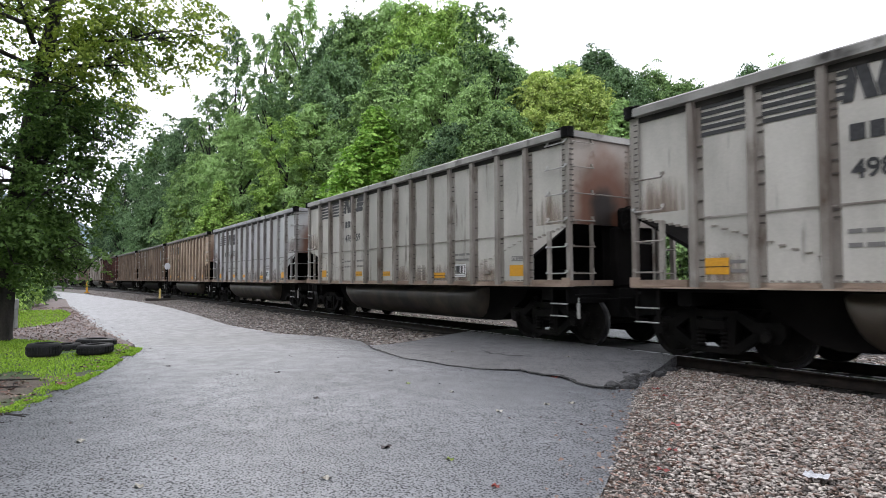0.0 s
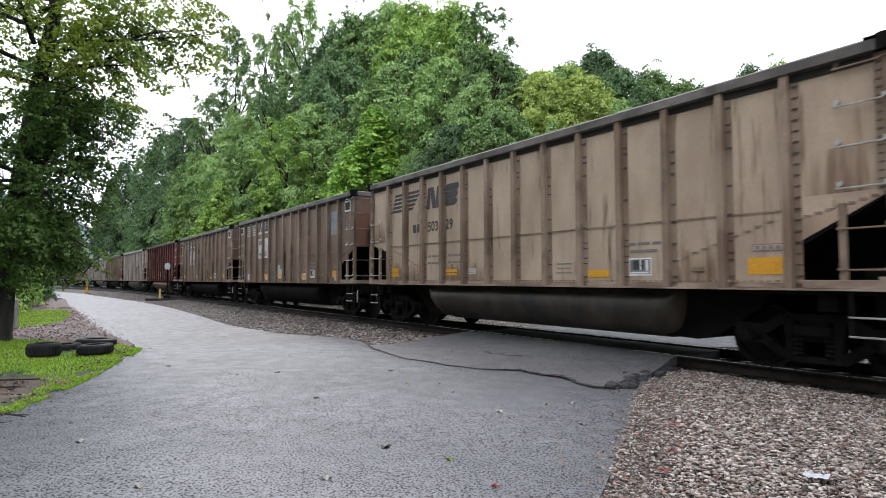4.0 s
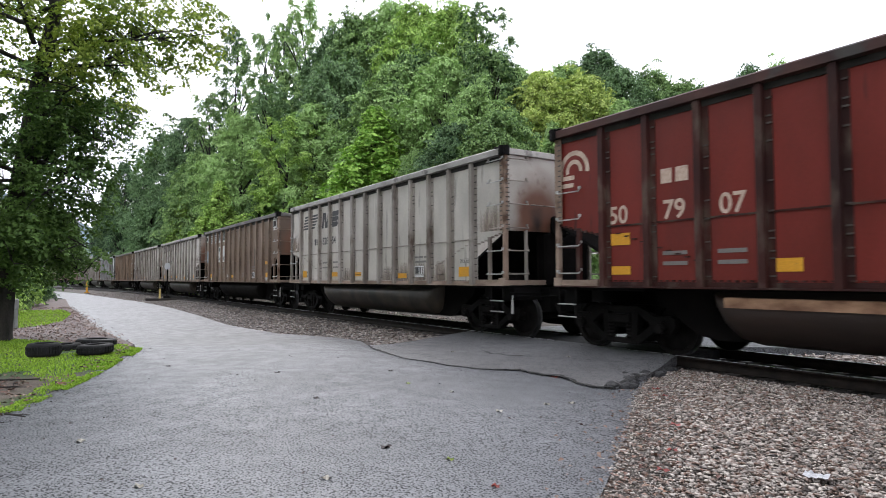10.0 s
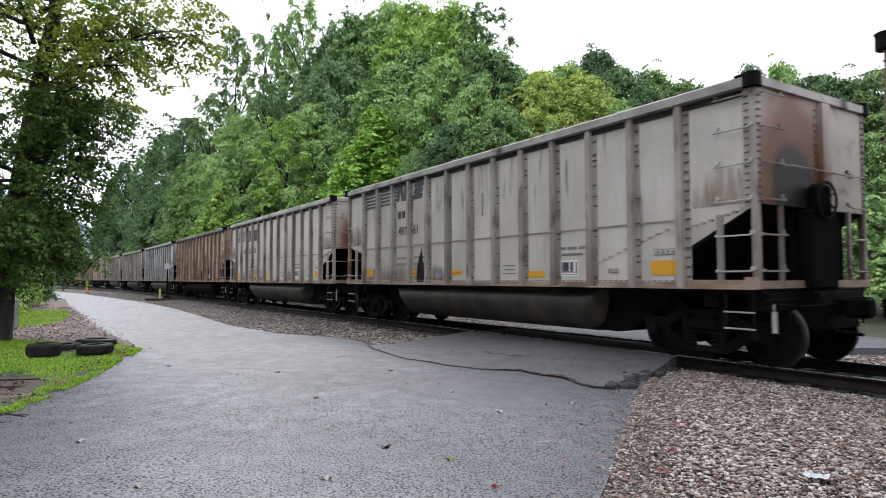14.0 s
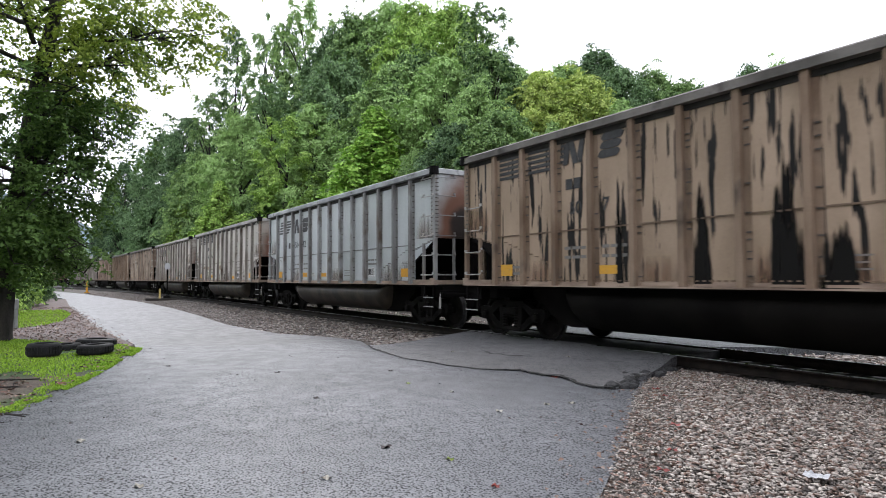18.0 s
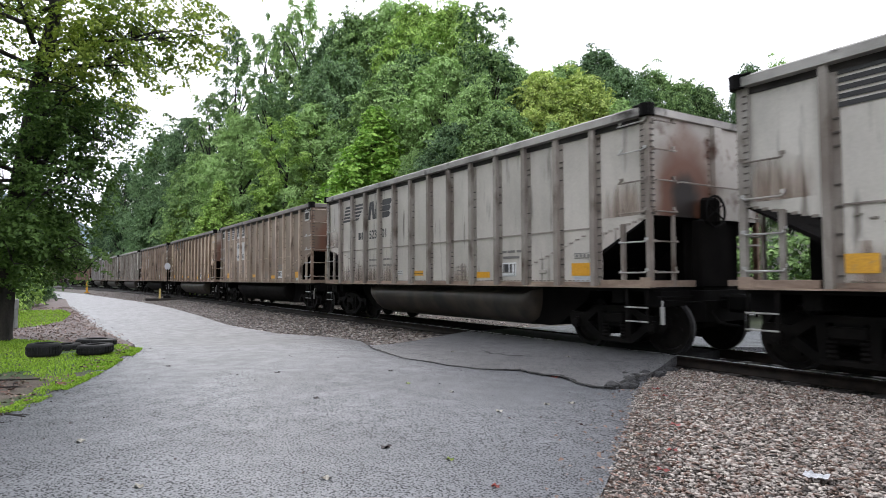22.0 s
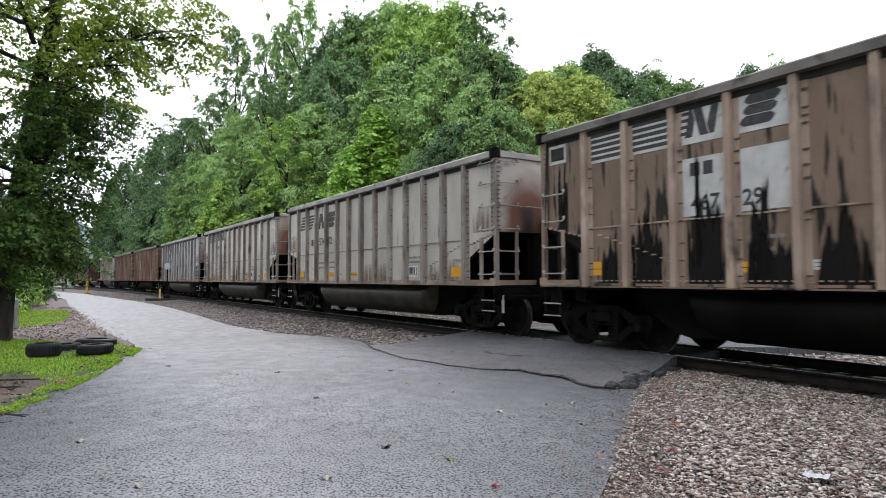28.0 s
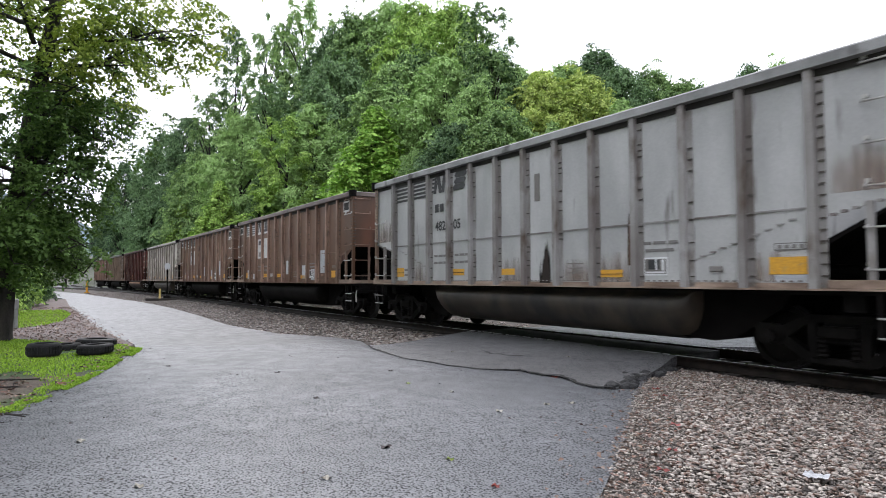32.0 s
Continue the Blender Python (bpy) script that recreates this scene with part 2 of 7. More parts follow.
# near black: the shade in the car-end openings is put into this colour
M["void"] = mat("shade_black_lining", (0.0045, 0.004, 0.004), (0.009, 0.008, 0.0075), rough=0.95, bump=0.2, spec=0.05)


def end_mat(name, body, more=0.0):
    """Car end: paint at the corners, a rusty burn spreading from the middle, coal black at its heart."""
    m = mat(name, [a * 0.8 for a in body], [a * 1.05 for a in body], scale=1.2, rough=0.6, bump=0.1, grain=0.12, c3=(0.09, 0.05, 0.035), c3scale=2.5, c3lo=0.58, c3hi=0.75, roam=True)
    n, l = m.node_tree.nodes, m.node_tree.links
    b = n["Principled BSDF"]
    col = b.inputs["Base Color"].links[0].from_socket
    tc = n.new("ShaderNodeTexCoord")
    wob = n.new("ShaderNodeTexNoise")
    wob.inputs["Scale"].default_value, wob.inputs["Detail"].default_value = 1.3, 6
    l.new(tc.outputs["Object"], wob.inputs["Vector"])
    mp = n.new("ShaderNodeMapping")
    mp.inputs["Location"].default_value = (0, 0.62 * 1.7, -2.45 * 0.95)
    mp.inputs["Scale"].default_value = (0, 1.7, 0.95)
    l.new(tc.outputs["Object"], mp.inputs["Vector"])
    ln = n.new("ShaderNodeVectorMath")
    ln.operation = "LENGTH"
    l.new(mp.outputs[0], ln.inputs[0])
    add = n.new("ShaderNodeMath")
    add.operation = "MULTIPLY_ADD"
    add.inputs[1].default_value = 0.9
    l.new(wob.outputs["Fac"], add.inputs[0])
    l.new(ln.outputs["Value"], add.inputs[2])
    vary = n.new("ShaderNodeMath")  # each end is burnt to another extent
    vary.operation = "MULTIPLY_ADD"
    vary.inputs[1].default_value = -0.55
    l.new(n.new("ShaderNodeObjectInfo").outputs["Random"], vary.inputs[0])
    l.new(add.outputs[0], vary.inputs[2])
    add = vary
    for a0, a1, tone in ((1.80, 0.95, (0.145, 0.064, 0.038)), (0.85, 0.42, (0.016, 0.011, 0.009))):
        r = n.new("ShaderNodeMapRange")
        r.interpolation_type = "SMOOTHSTEP"
        r.inputs[1].default_value, r.inputs[2].default_value = a0 + more, a1 + more
        l.new(add.outputs[0], r.inputs[0])
        mx = n.new("ShaderNodeMix")
        mx.data_type = "RGBA"
        mx.inputs[7].default_value = (*tone, 1)
        l.new(r.outputs[0], mx.inputs[0])
        l.new(col, mx.inputs[6])
        col = mx.outputs[2]
    l.new(col, b.inputs["Base Color"])
    return m


def paint(key, c1, c2, c3, c3lo=0.60, c3hi=0.74, c3stretch=(3.4, 3.4, 0.42), pale_ribs=False, ribs=None, chord=None):
    """Weathered car paint with streaks running down it, and its dustier rib version."""
    M[key] = mat(key + "_paint", c1, c2, scale=1.3, rough=0.45, rough2=0.6, bump=0.08, bscale=30, stretch=(1.0, 1.0, 0.45), grain=0.10, c3=c3, c3scale=1.6, c3lo=c3lo, c3hi=c3hi, c3stretch=c3stretch, roam=True, spec=0.28)
    d = [(a * 0.36 + r * 0.28) for a, r in zip(c1, RUST)]
    e = [(a * 0.62 + r * 0.10) for a, r in zip(c2, RUST)]
    if pale_ribs:
        d, e = [a * 1.25 + 0.030 for a in c1], [a * 1.6 + 0.070 for a in c2]
    if ribs:
        d, e = ribs
    M[key + "_rib"] = mat(key + "_rib_paint", d, e, scale=1.5, rough=0.6, bump=0.1, bscale=40, stretch=(1, 1, 0.5), grain=0.15, rand=0.15, c3=(0.095, 0.07, 0.054), c3scale=3, c3lo=0.53, c3hi=0.72, roam=True, spec=0.2)
    M[key + "_end"] = end_mat(key + "_end_paint", c1)
    f, g = chord or ([a * 0.36 + 0.06 for a in c1], [a * 0.52 + 0.10 for a in c2])
    M[key + "_chord"] = mat(key + "_chord_paint", f, g, scale=1.2, rough=0.6, rough2=0.75, spec=0.25, bump=0.12, grain=0.15, c3=(0.05, 0.045, 0.042), c3scale=2, c3lo=0.58, c3hi=0.7, roam=True)


paint("grey", (0.377, 0.359, 0.323), (0.527, 0.503, 0.457), (0.13, 0.112, 0.095))
paint("bluegrey", (0.356, 0.359, 0.354), (0.474, 0.477, 0.471), (0.16, 0.15, 0.138), c3lo=0.63)
paint("skygrey", (0.383, 0.412, 0.417), (0.499, 0.530, 0.536), (0.22, 0.21, 0.195), c3lo=0.66)
paint("palegrey", (0.391, 0.365, 0.326), (0.538, 0.502, 0.454), (0.15, 0.135, 0.12))
paint("tan", (0.350, 0.262, 0.190), (0.480, 0.374, 0.280), (0.15, 0.10, 0.064), chord=((0.075, 0.069, 0.062), (0.17, 0.157, 0.143)))
paint("brown", (0.115, 0.075, 0.051), (0.173, 0.120, 0.086), (0.045, 0.030, 0.021), ribs=((0.135, 0.094, 0.068), (0.250, 0.190, 0.146)), chord=((0.06, 0.056, 0.052), (0.15, 0.14, 0.13)))
paint("taupe", (0.170, 0.127, 0.094), (0.234, 0.184, 0.142), (0.08, 0.06, 0.048), pale_ribs=True, chord=((0.09, 0.08, 0.072), (0.19, 0.172, 0.155)))
paint("rustbrown", (0.092, 0.047, 0.028), (0.132, 0.074, 0.047), (0.04, 0.022, 0.016), pale_ribs=True)
paint("red", (0.120, 0.014, 0.009), (0.169, 0.021, 0.014), (0.030, 0.009, 0.008), c3lo=0.64, ribs=((0.026, 0.010, 0.009), (0.062, 0.018, 0.014)), chord=((0.03, 0.016, 0.015), (0.075, 0.036, 0.03)))
paint("tan_streaked", (0.280, 0.205, 0.143), (0.392, 0.293, 0.213), (0.008, 0.0065, 0.006), c3lo=0.55, c3hi=0.575, c3stretch=(6.0, 6.0, 0.5), chord=((0.075, 0.069, 0.062), (0.17, 0.157, 0.143)))
paint("brown_streaked", (0.158, 0.110, 0.079), (0.215, 0.158, 0.118), (0.012, 0.009, 0.008), c3lo=0.56, c3hi=0.60, c3stretch=(5.0, 5.0, 0.45), pale_ribs=True, chord=((0.075, 0.069, 0.062), (0.17, 0.157, 0.143)))
M["burnt_end"] = end_mat("burnt_end_paint", (0.34, 0.30, 0.26), 0.25)
M["sill_dust"] = mat("dusty_tan_sill", (0.18, 0.125, 0.092), (0.38, 0.29, 0.225), scale=1.5, rough=0.7, bump=0.1, stretch=(1, 1, 3), grain=0.2)
M["post_rust"] = mat("rusty_post_paint", (0.16, 0.105, 0.075), (0.30, 0.22, 0.17), scale=2.2, rough=0.65, bump=0.12, stretch=(1, 1, 0.6), grain=0.2, c3=(0.09, 0.05, 0.032), c3scale=4, c3lo=0.52, c3hi=0.66, roam=True, spec=0.2)
M["cream"] = mat("faded_cream_paint", (0.42, 0.30, 0.23), (0.58, 0.45, 0.36), scale=4, rough=0.6, bump=0.05, c3=(0.2, 0.08, 0.06), c3scale=7, c3lo=0.6, c3hi=0.75)
M["sanded"] = mat("sanded_rusty_steel", (0.20, 0.08, 0.045), (0.42, 0.23, 0.15), scale=4, rough=0.65, bump=0.1, stretch=(0.6, 1, 5), grain=0.2)
M["stencil_white"] = mat("clean_white_stencil", (0.62, 0.63, 0.63), (0.72, 0.73, 0.73), scale=6, rough=0.55, bump=0.02)
# dark grime; it also colours the strip painted as shadow under the chord
M["grime_shade"] = mat("coal_grime_shade", (0.018, 0.016, 0.015), (0.04, 0.036, 0.033), scale=3, rough=0.7, bump=0.1, spec=0.2)
# bolt heads coloured dark to include the small shadows they stand in
M["bolt"] = mat("shaded_bolt_heads", (0.045, 0.036, 0.03), (0.09, 0.076, 0.066), scale=6, rough=0.7, bump=0.1)
M["band_rust"] = mat("orange_rust_band", (0.15, 0.07, 0.035), (0.42, 0.25, 0.15), scale=1.4, rough=0.7, bump=0.15, stretch=(1.5, 1, 3), grain=0.2)


# ---------------------------------------------------------------- mesh helpers
def fast_mesh(name, verts, faces, smooth=False):
    """A mesh from arrays: verts (n, 3), faces (m, k)."""
    me = bpy.data.meshes.new(name)
    verts, faces = np.asarray(verts, np.float32), np.asarray(faces, np.int32)
    k = faces.shape[1]
    me.vertices.add(len(verts))
    me.vertices.foreach_set("co", verts.ravel())
    me.loops.add(faces.size)
    me.loops.foreach_set("vertex_index", faces.ravel())
    me.polygons.add(len(faces))
    me.polygons.foreach_set("loop_start", np.arange(len(faces), dtype=np.int32) * k)
    me.polygons.foreach_set("loop_total", np.full(len(faces), k, np.int32))
    if smooth:
        me.polygons.foreach_set("use_smooth", np.ones(len(faces), bool))
    me.update(calc_edges=True)
    me.validate()
    return me


def mesh_of(name, bm, smooth=False):
    me = bpy.data.meshes.new(name)
    bmesh.ops.recalc_face_normals(bm, faces=bm.faces[:])
    for f in bm.faces:
        f.smooth = smooth
    bm.to_mesh(me)
    bm.free()
    return me


def piece(name, me, material, parent=None, m=None, label=""):
    """An object on a shared mesh, with a material of its own."""
    ob = new(name, me)
    if not me.materials:
        me.materials.append(None)
    ob.material_slots[0].link = "OBJECT"
    ob.material_slots[0].material = material
    if parent:
        ob.parent = parent
    if m is not None:
        ob.matrix_basis = m
    if label:
        ob["label"] = label
    return ob


def part(name, bm, material, parent=None, label="", smooth=False):
    """One bmesh as one mesh object under a thing or part."""
    return piece(name, mesh_of(name, bm, smooth), material, parent, None, label)


def box(bm, x0, x1, y0, y1, z0, z1, bevel=0.0):
    m = Matrix.Translation(((x0 + x1) / 2, (y0 + y1) / 2, (z0 + z1) / 2)) @ Matrix.Diagonal((abs(x1 - x0), abs(y1 - y0), abs(z1 - z0), 1))
    r = bmesh.ops.create_cube(bm, size=1, matrix=m)
    if bevel:
        es = list({e for v in r["verts"] for e in v.link_edges})
        bmesh.ops.bevel(bm, geom=es, offset=bevel, segments=1, affect="EDGES")


def rod(bm, a, b, r, seg=8, r2=None, caps=True):
    a, b = Vector(a), Vector(b)
    d = b - a
    m = Matrix.Translation((a + b) / 2) @ d.to_track_quat("Z", "Y").to_matrix().to_4x4()
    bmesh.ops.create_cone(bm, cap_ends=caps, segments=seg, radius1=r, radius2=r if r2 is None else r2, depth=d.length, matrix=m)


def prism(bm, poly, y0, y1, axis="y"):
    """A polygon given in (x, z), or in (x, y) for axis z, drawn out along the axis."""
    put = (lambda p, d: (p[0], d, p[1])) if axis == "y" else ((lambda p, d: (p[0], p[1], d)) if axis == "z" else (lambda p, d: (d, p[0], p[1])))
    a = [bm.verts.new(put(p, y0)) for p in poly]
    b = [bm.verts.new(put(p, y1)) for p in poly]
    bm.faces.new(a)
    bm.faces.new(b[::-1])
    for i in range(len(poly)):
        j = (i + 1) % len(poly)
        bm.faces.new((a[j], a[i], b[i], b[j]))


def lathe(bm, prof, seg=24, axis="y"):
    """A ring of (radius, offset) profile points turned round the axis; closed profile."""
    rings = []
    for r, o in prof:
        ring = []
        for i in range(seg):
            t = 2 * math.pi * i / seg
            c, s = r * math.cos(t), r * math.sin(t)
            ring.append(bm.verts.new((c, o, s) if axis == "y" else (c, s, o)))
        rings.append(ring)
    for k in range(len(rings)):
        p, q = rings[k], rings[(k + 1) % len(rings)]
        for i in range(seg):
            j = (i + 1) % seg
            bm.faces.new((p[i], p[j], q[j], q[i]))


# ---------------------------------------------------------------- the line of the track
BEND, BEND_X, TRACK_Y = 5.333e-4, 12.07, 9.68


def track_y(x):
    return TRACK_Y - BEND / 2 * max(0.0, BEND_X - x) ** 2


def track_turn(x):
    return math.degrees(math.atan(BEND * max(0.0, BEND_X - x)))


def along(x, side, z=0.0):
    """The place beside the track: side metres from its centre line towards +y."""
    a = radians(track_turn(x))
    return (x - math.sin(a) * side, track_y(x) + math.cos(a) * side, z)


def sweep(name, prof, xs, material, closed=True, parent=None, label=""):
    """A profile of (side, z) points drawn along the track."""
    V = np.array([[along(x, s, z) for s, z in prof] for x in xs])
    n, k = V.shape[0], V.shape[1]
    F = []
    for i in range(n - 1):
        for j in range(k if closed else k - 1):
            j2 = (j + 1) % k
            F.append((i * k + j, i * k + j2, (i + 1) * k + j2, (i + 1) * k + j))
    return piece(name, fast_mesh(name, V.reshape(-1, 3), F), material, parent, None, label)


TRACK_XS = [34, 20, 12, 6, 2, -2, -6, -10, -14, -20, -28, -38, -50, -64, -80, -100, -130, -170, -230, -320, -450]


# ---------------------------------------------------------------- ground, road, gravel
def hill(x, y):
    """Height of the land: flat by the road, rising into the woods beyond the track."""
    beyond = max(0.0, y - (track_y(x) + 6.5))
    steep = 0.06 + 0.26 * min(1.0, max(0.0, (-x - 18) / 50))
    h = -0.42 + min(30.0, steep * beyond) * (1 if x > -400 else 0.7)
    left = max(0.0, -y - 9.0)
    return h + min(6.0, 0.12 * left) + 0.05 * noise.noise((x * 0.15, y * 0.15, 3.0))


gx = np.unique(np.concatenate([np.linspace(-60, 40, 51), np.linspace(-400, -60, 35), np.array([-2500, -1500, -900, -600, 80, 160, 400, 900, 2500])]))
gy = np.unique(np.concatenate([np.linspace(-30, 60, 46), np.array([-2500, -1200, -600, -300, -150, -80, -50, 75, 95, 120, 160, 240, 400, 800, 2500])]))
gv = np.array([[x, y, hill(x, y)] for x in gx for y in gy])
gf = [(i * len(gy) + j, (i + 1) * len(gy) + j, (i + 1) * len(gy) + j + 1, i * len(gy) + j + 1) for i in range(len(gx) - 1) for j in range(len(gy) - 1)]
tagged(piece("ground", fast_mesh("ground", gv, gf, True), M["forest_floor"]), "dark leaf-covered woodland ground around the track", "ground", kind="structure")


def slab(name, outline, z_of, material, depth=0.12, label="", category="", step=0.5, parent=None):
    """A sheet with thickness inside an outline of (x, y), its top at z_of(x, y)."""
    bm = bmesh.new()
    vs = [bm.verts.new((x, y, 0)) for x, y in outline]
    f = bm.faces.new(vs)
    bmesh.ops.triangulate(bm, faces=[f])
    for _ in range(3):
        es = [e for e in bm.edges if e.calc_length() > step]
        if not es:
            break
        bmesh.ops.subdivide_edges(bm, edges=es, cuts=1)
        bmesh.ops.triangulate(bm, faces=[f for f in bm.faces if len(f.verts) > 3])
    for v in bm.verts:
        v.co.z = z_of(v.co.x, v.co.y)
    r = bmesh.ops.extrude_face_region(bm, geom=bm.faces[:])
    for v in [g for g in r["geom"] if isinstance(g, bmesh.types.BMVert)]:
        v.co.z += 0
    base = [v for v in bm.verts if v not in set(g for g in r["geom"] if isinstance(g, bmesh.types.BMVert))]
    for v in base:
        v.co.z -= depth
    ob = part(name, bm, material, parent)
    if label:
        tagged(ob, label, category, kind="structure")
    return ob


def road_z(x, y):
    """Height of the road: it lies a little below the rails and climbs to the crossing."""
    z = -0.19 - 0.05 * min(1.0, max(0.0, (-x - 8) / 14))
    return z + 0.012 * noise.noise((x * 0.5, y * 0.5, 0))


CRACK = [(-12.8, 5.9), (-12.1, 5.72), (-11.18, 5.59), (-10.27, 5.51), (-9.7, 5.64), (-9.15, 5.68), (-8.34, 5.94), (-7.89, 6.28), (-7.29, 6.24), (-7.07, 6.38), (-6.6, 6.22), (-6.16, 6.16), (-5.91, 6.32), (-6.22, 6.94), (-6.22, 7.33)]
RIGHT_EDGE = [(-6.22, 7.33), (-5.95, 6.9), (-5.48, 6.26), (-4.56, 5.1), (-4.25, 4.7), (-3.93, 4.26), (-3.51, 3.71), (-3.10, 3.14), (-2.2, 1.9), (-1.4, 0.6), (-0.9, -0.6), (0.6, -3.0), (3.5, -7.0), (8, -13)]
LEFT_EDGE = [(0.0, -13), (-3.0, -5.2), (-5.4, -2.2), (-7.2, -1.0), (-8.51, -0.54), (-9.35, -0.25), (-10.56, 0.2), (-12.0, 0.62), (-12.9, 0.85), (-14.2, 1.25), (-15.04, 1.42), (-16.1, 1.5), (-20.2, 1.18), (-24.25, 0.98), (-30.0, 0.85), (-39.3, 0.5), (-56.1, 0.4), (-66.4, -0.6), (-85, -2.8), (-110, -7.5), (-140, -15.0)]
FAR_EDGE = [(-140, -10.5), (-110, -3.2), (-90, 0.2), (-74.5, 2.2), (-57.5, 3.7), (-46, 4.7), (-36.4, 5.05), (-28, 5.0), (-21.8, 4.8), (-17.3, 5.17), (-15.1, 6.1), (-13.9, 6.2), (-12.8, 5.9)]
ROAD = CRACK + RIGHT_EDGE[1:] + LEFT_EDGE + FAR_EDGE[:-1]
k_left = LEFT_EDGE.index((-16.1, 1.5))
JOINT = [(-15.0, 2.7), (-14.6, 3.5), (-14.3, 4.2), (-13.9, 5.3)]
LOT = CRACK + RIGHT_EDGE[1:] + LEFT_EDGE[:k_left + 1] + JOINT
LANE = LEFT_EDGE[k_left:] + FAR_EDGE + JOINT[::-1]
slab("road", LOT, road_z, M["asphalt"], 0.16, "wet worn grey chip-seal road surface with stone grain", "road", step=1.0)
slab("road_lane", LANE, road_z, M["asphalt_smooth"], 0.16, "smooth pale wet asphalt lane running beside the track", "road", step=1.5)


def apron_z(x, y):
    t = min(1.0, max(0.0, (y - 5.7) / 3.0)) ** 1.25
    return road_z(x, y) + 0.006 + (0.175 if x > -9 else 0.185) * t + 0.008 * noise.noise((x * 0.9, y * 0.9, 5))


def jag(pts, n=5, amp=0.03, seed=1):
    rng = random.Random(seed)
    out = []
    for (x0, y0), (x1, y1) in zip(pts, pts[1:]):
        for k in range(n):
            t = k / n
            out.append((x0 + (x1 - x0) * t + rng.uniform(-amp, amp), y0 + (y1 - y0) * t + rng.uniform(-amp, amp)))
    return out + [pts[-1]]


NEAR_RAIL = 8.87
apron_outline = [(x, y + 0.012) for x, y in jag(CRACK, 4, 0.025, 7)] + [(-6.45, 7.9), (-6.75, 8.5), (-6.9, NEAR_RAIL - 0.02), (-9, NEAR_RAIL - 0.04), (-11, NEAR_RAIL - 0.07), (-12.95, NEAR_RAIL - 0.1), (-12.88, 8.16), (-12.6, 7.05), (-12.55, 6.4)]
apron = slab("crossing_apron", apron_outline, apron_z, M["apron"], 0.25, "cracked old dark asphalt ramp at the railway crossing", "pavement", step=0.4)
slab("crossing_panel", [(-7.0, TRACK_Y - 0.63 - 0.02), (-7.1, TRACK_Y + 0.60), (-13.2, TRACK_Y + 0.53), (-13.2, TRACK_Y - 0.70)], lambda x, y: -0.035, M["lump"], 0.2, "dark asphalt infill between the crossing rails", "pavement", step=1.0)
FAR_ROAD = [(-7.6, 10.5), (-6.4, 13.5), (-5.5, 16.5), (-9, 18.5), (-16, 16.5), (-13.6, 12.5), (-13.2, 10.42)]
slab("far_road", FAR_ROAD, lambda x, y: -0.03 - 0.03 * (y - 10.5), M["asphalt"], 0.2, "wet asphalt road continuing beyond the track", "road", step=1.5)
slab("far_verge", [(14, 10.8), (14, 14.0), (-3.0, 15.5), (-5.8, 15.0), (-6.45, 13.5), (-7.5, 10.56)], lambda x, y: -0.2 - 0.02 * (y - 10.5), M["gravel_bed"], 0.2, "pale gravel verge beyond the track", "gravel", step=1.5)
slab("far_lane", [(-14, 12.2), (-16, 15.0), (-60, 13.0), (-110, 9.0), (-110, 7.4), (-60, 10.6), (-30, 11.9)], lambda x, y: -0.30, M["gravel_bed"], 0.15, "pale wet gravel strip beside the far rail", "gravel", step=4)


def strip(name, pts, widths, z_of, material, parent, lift=0.004):
    """A thin ribbon of uneven width along points on a surface."""
    vs, fs = [], []
    for i, (x, y) in enumerate(pts):
        a, b = pts[max(0, i - 1)], pts[min(len(pts) - 1, i + 1)]
        d = Vector((b[0] - a[0], b[1] - a[1])).normalized()
        w = widths[i % len(widths)] / 2
        for s in (-1, 1):
            px, py = x - d.y * w * s, y + d.x * w * s
            vs.append((px, py, z_of(px, py) + lift))
    for i in range(len(pts) - 1):
        fs.append((2 * i, 2 * i + 1, 2 * i + 3, 2 * i + 2))
    return piece(name, fast_mesh(name, vs, fs), material, parent)


strip("crack", jag(CRACK, 6, 0.035), [0.03, 0.06, 0.022, 0.075, 0.045, 0.028, 0.065], apron_z, M["crack"], apron, 0.006)
strip("crack", jag([(-10.05, 7.1), (-9.6, 6.95), (-9.15, 7.05), (-8.75, 7.25)], 5, 0.03, 2), [0.02, 0.05, 0.03, 0.06], apron_z, M["crack"], apron, 0.006)
road_ob = bpy.data.objects["road_lane"]
strip("wet_seam", jag([(-16.8, 2.9), (-17.0, 3.5), (-17.15, 4.1)], 4, 0.05, 4), [0.03, 0.22, 0.10, 0.25, 0.12, 0.2], road_z, M["apron"], road_ob, 0.006)
strip("crack", jag([(-8.1, 7.5), (-7.6, 7.65), (-7.0, 7.8)], 5, 0.02, 3), [0.01, 0.02, 0.015], apron_z, M["crack"], apron, 0.006)

# crumbling asphalt at the corner of the apron
rc = random.Random(61)


def crumble(bm, x, y, r):
    m = Matrix.Translation((x, y, road_z(x, y) + 0.3 * r)) @ Matrix.Rotation(rc.uniform(0, 3), 4, "Z") @ Matrix.Diagonal((r * rc.uniform(0.8, 1.5), r, r * 0.7, 1))
    for v in bmesh.ops.create_icosphere(bm, subdivisions=2, radius=1, matrix=m)["verts"]:
        v.co += Vector((rc.uniform(-1, 1), rc.uniform(-1, 1), rc.uniform(-1, 1))) * r * 0.16


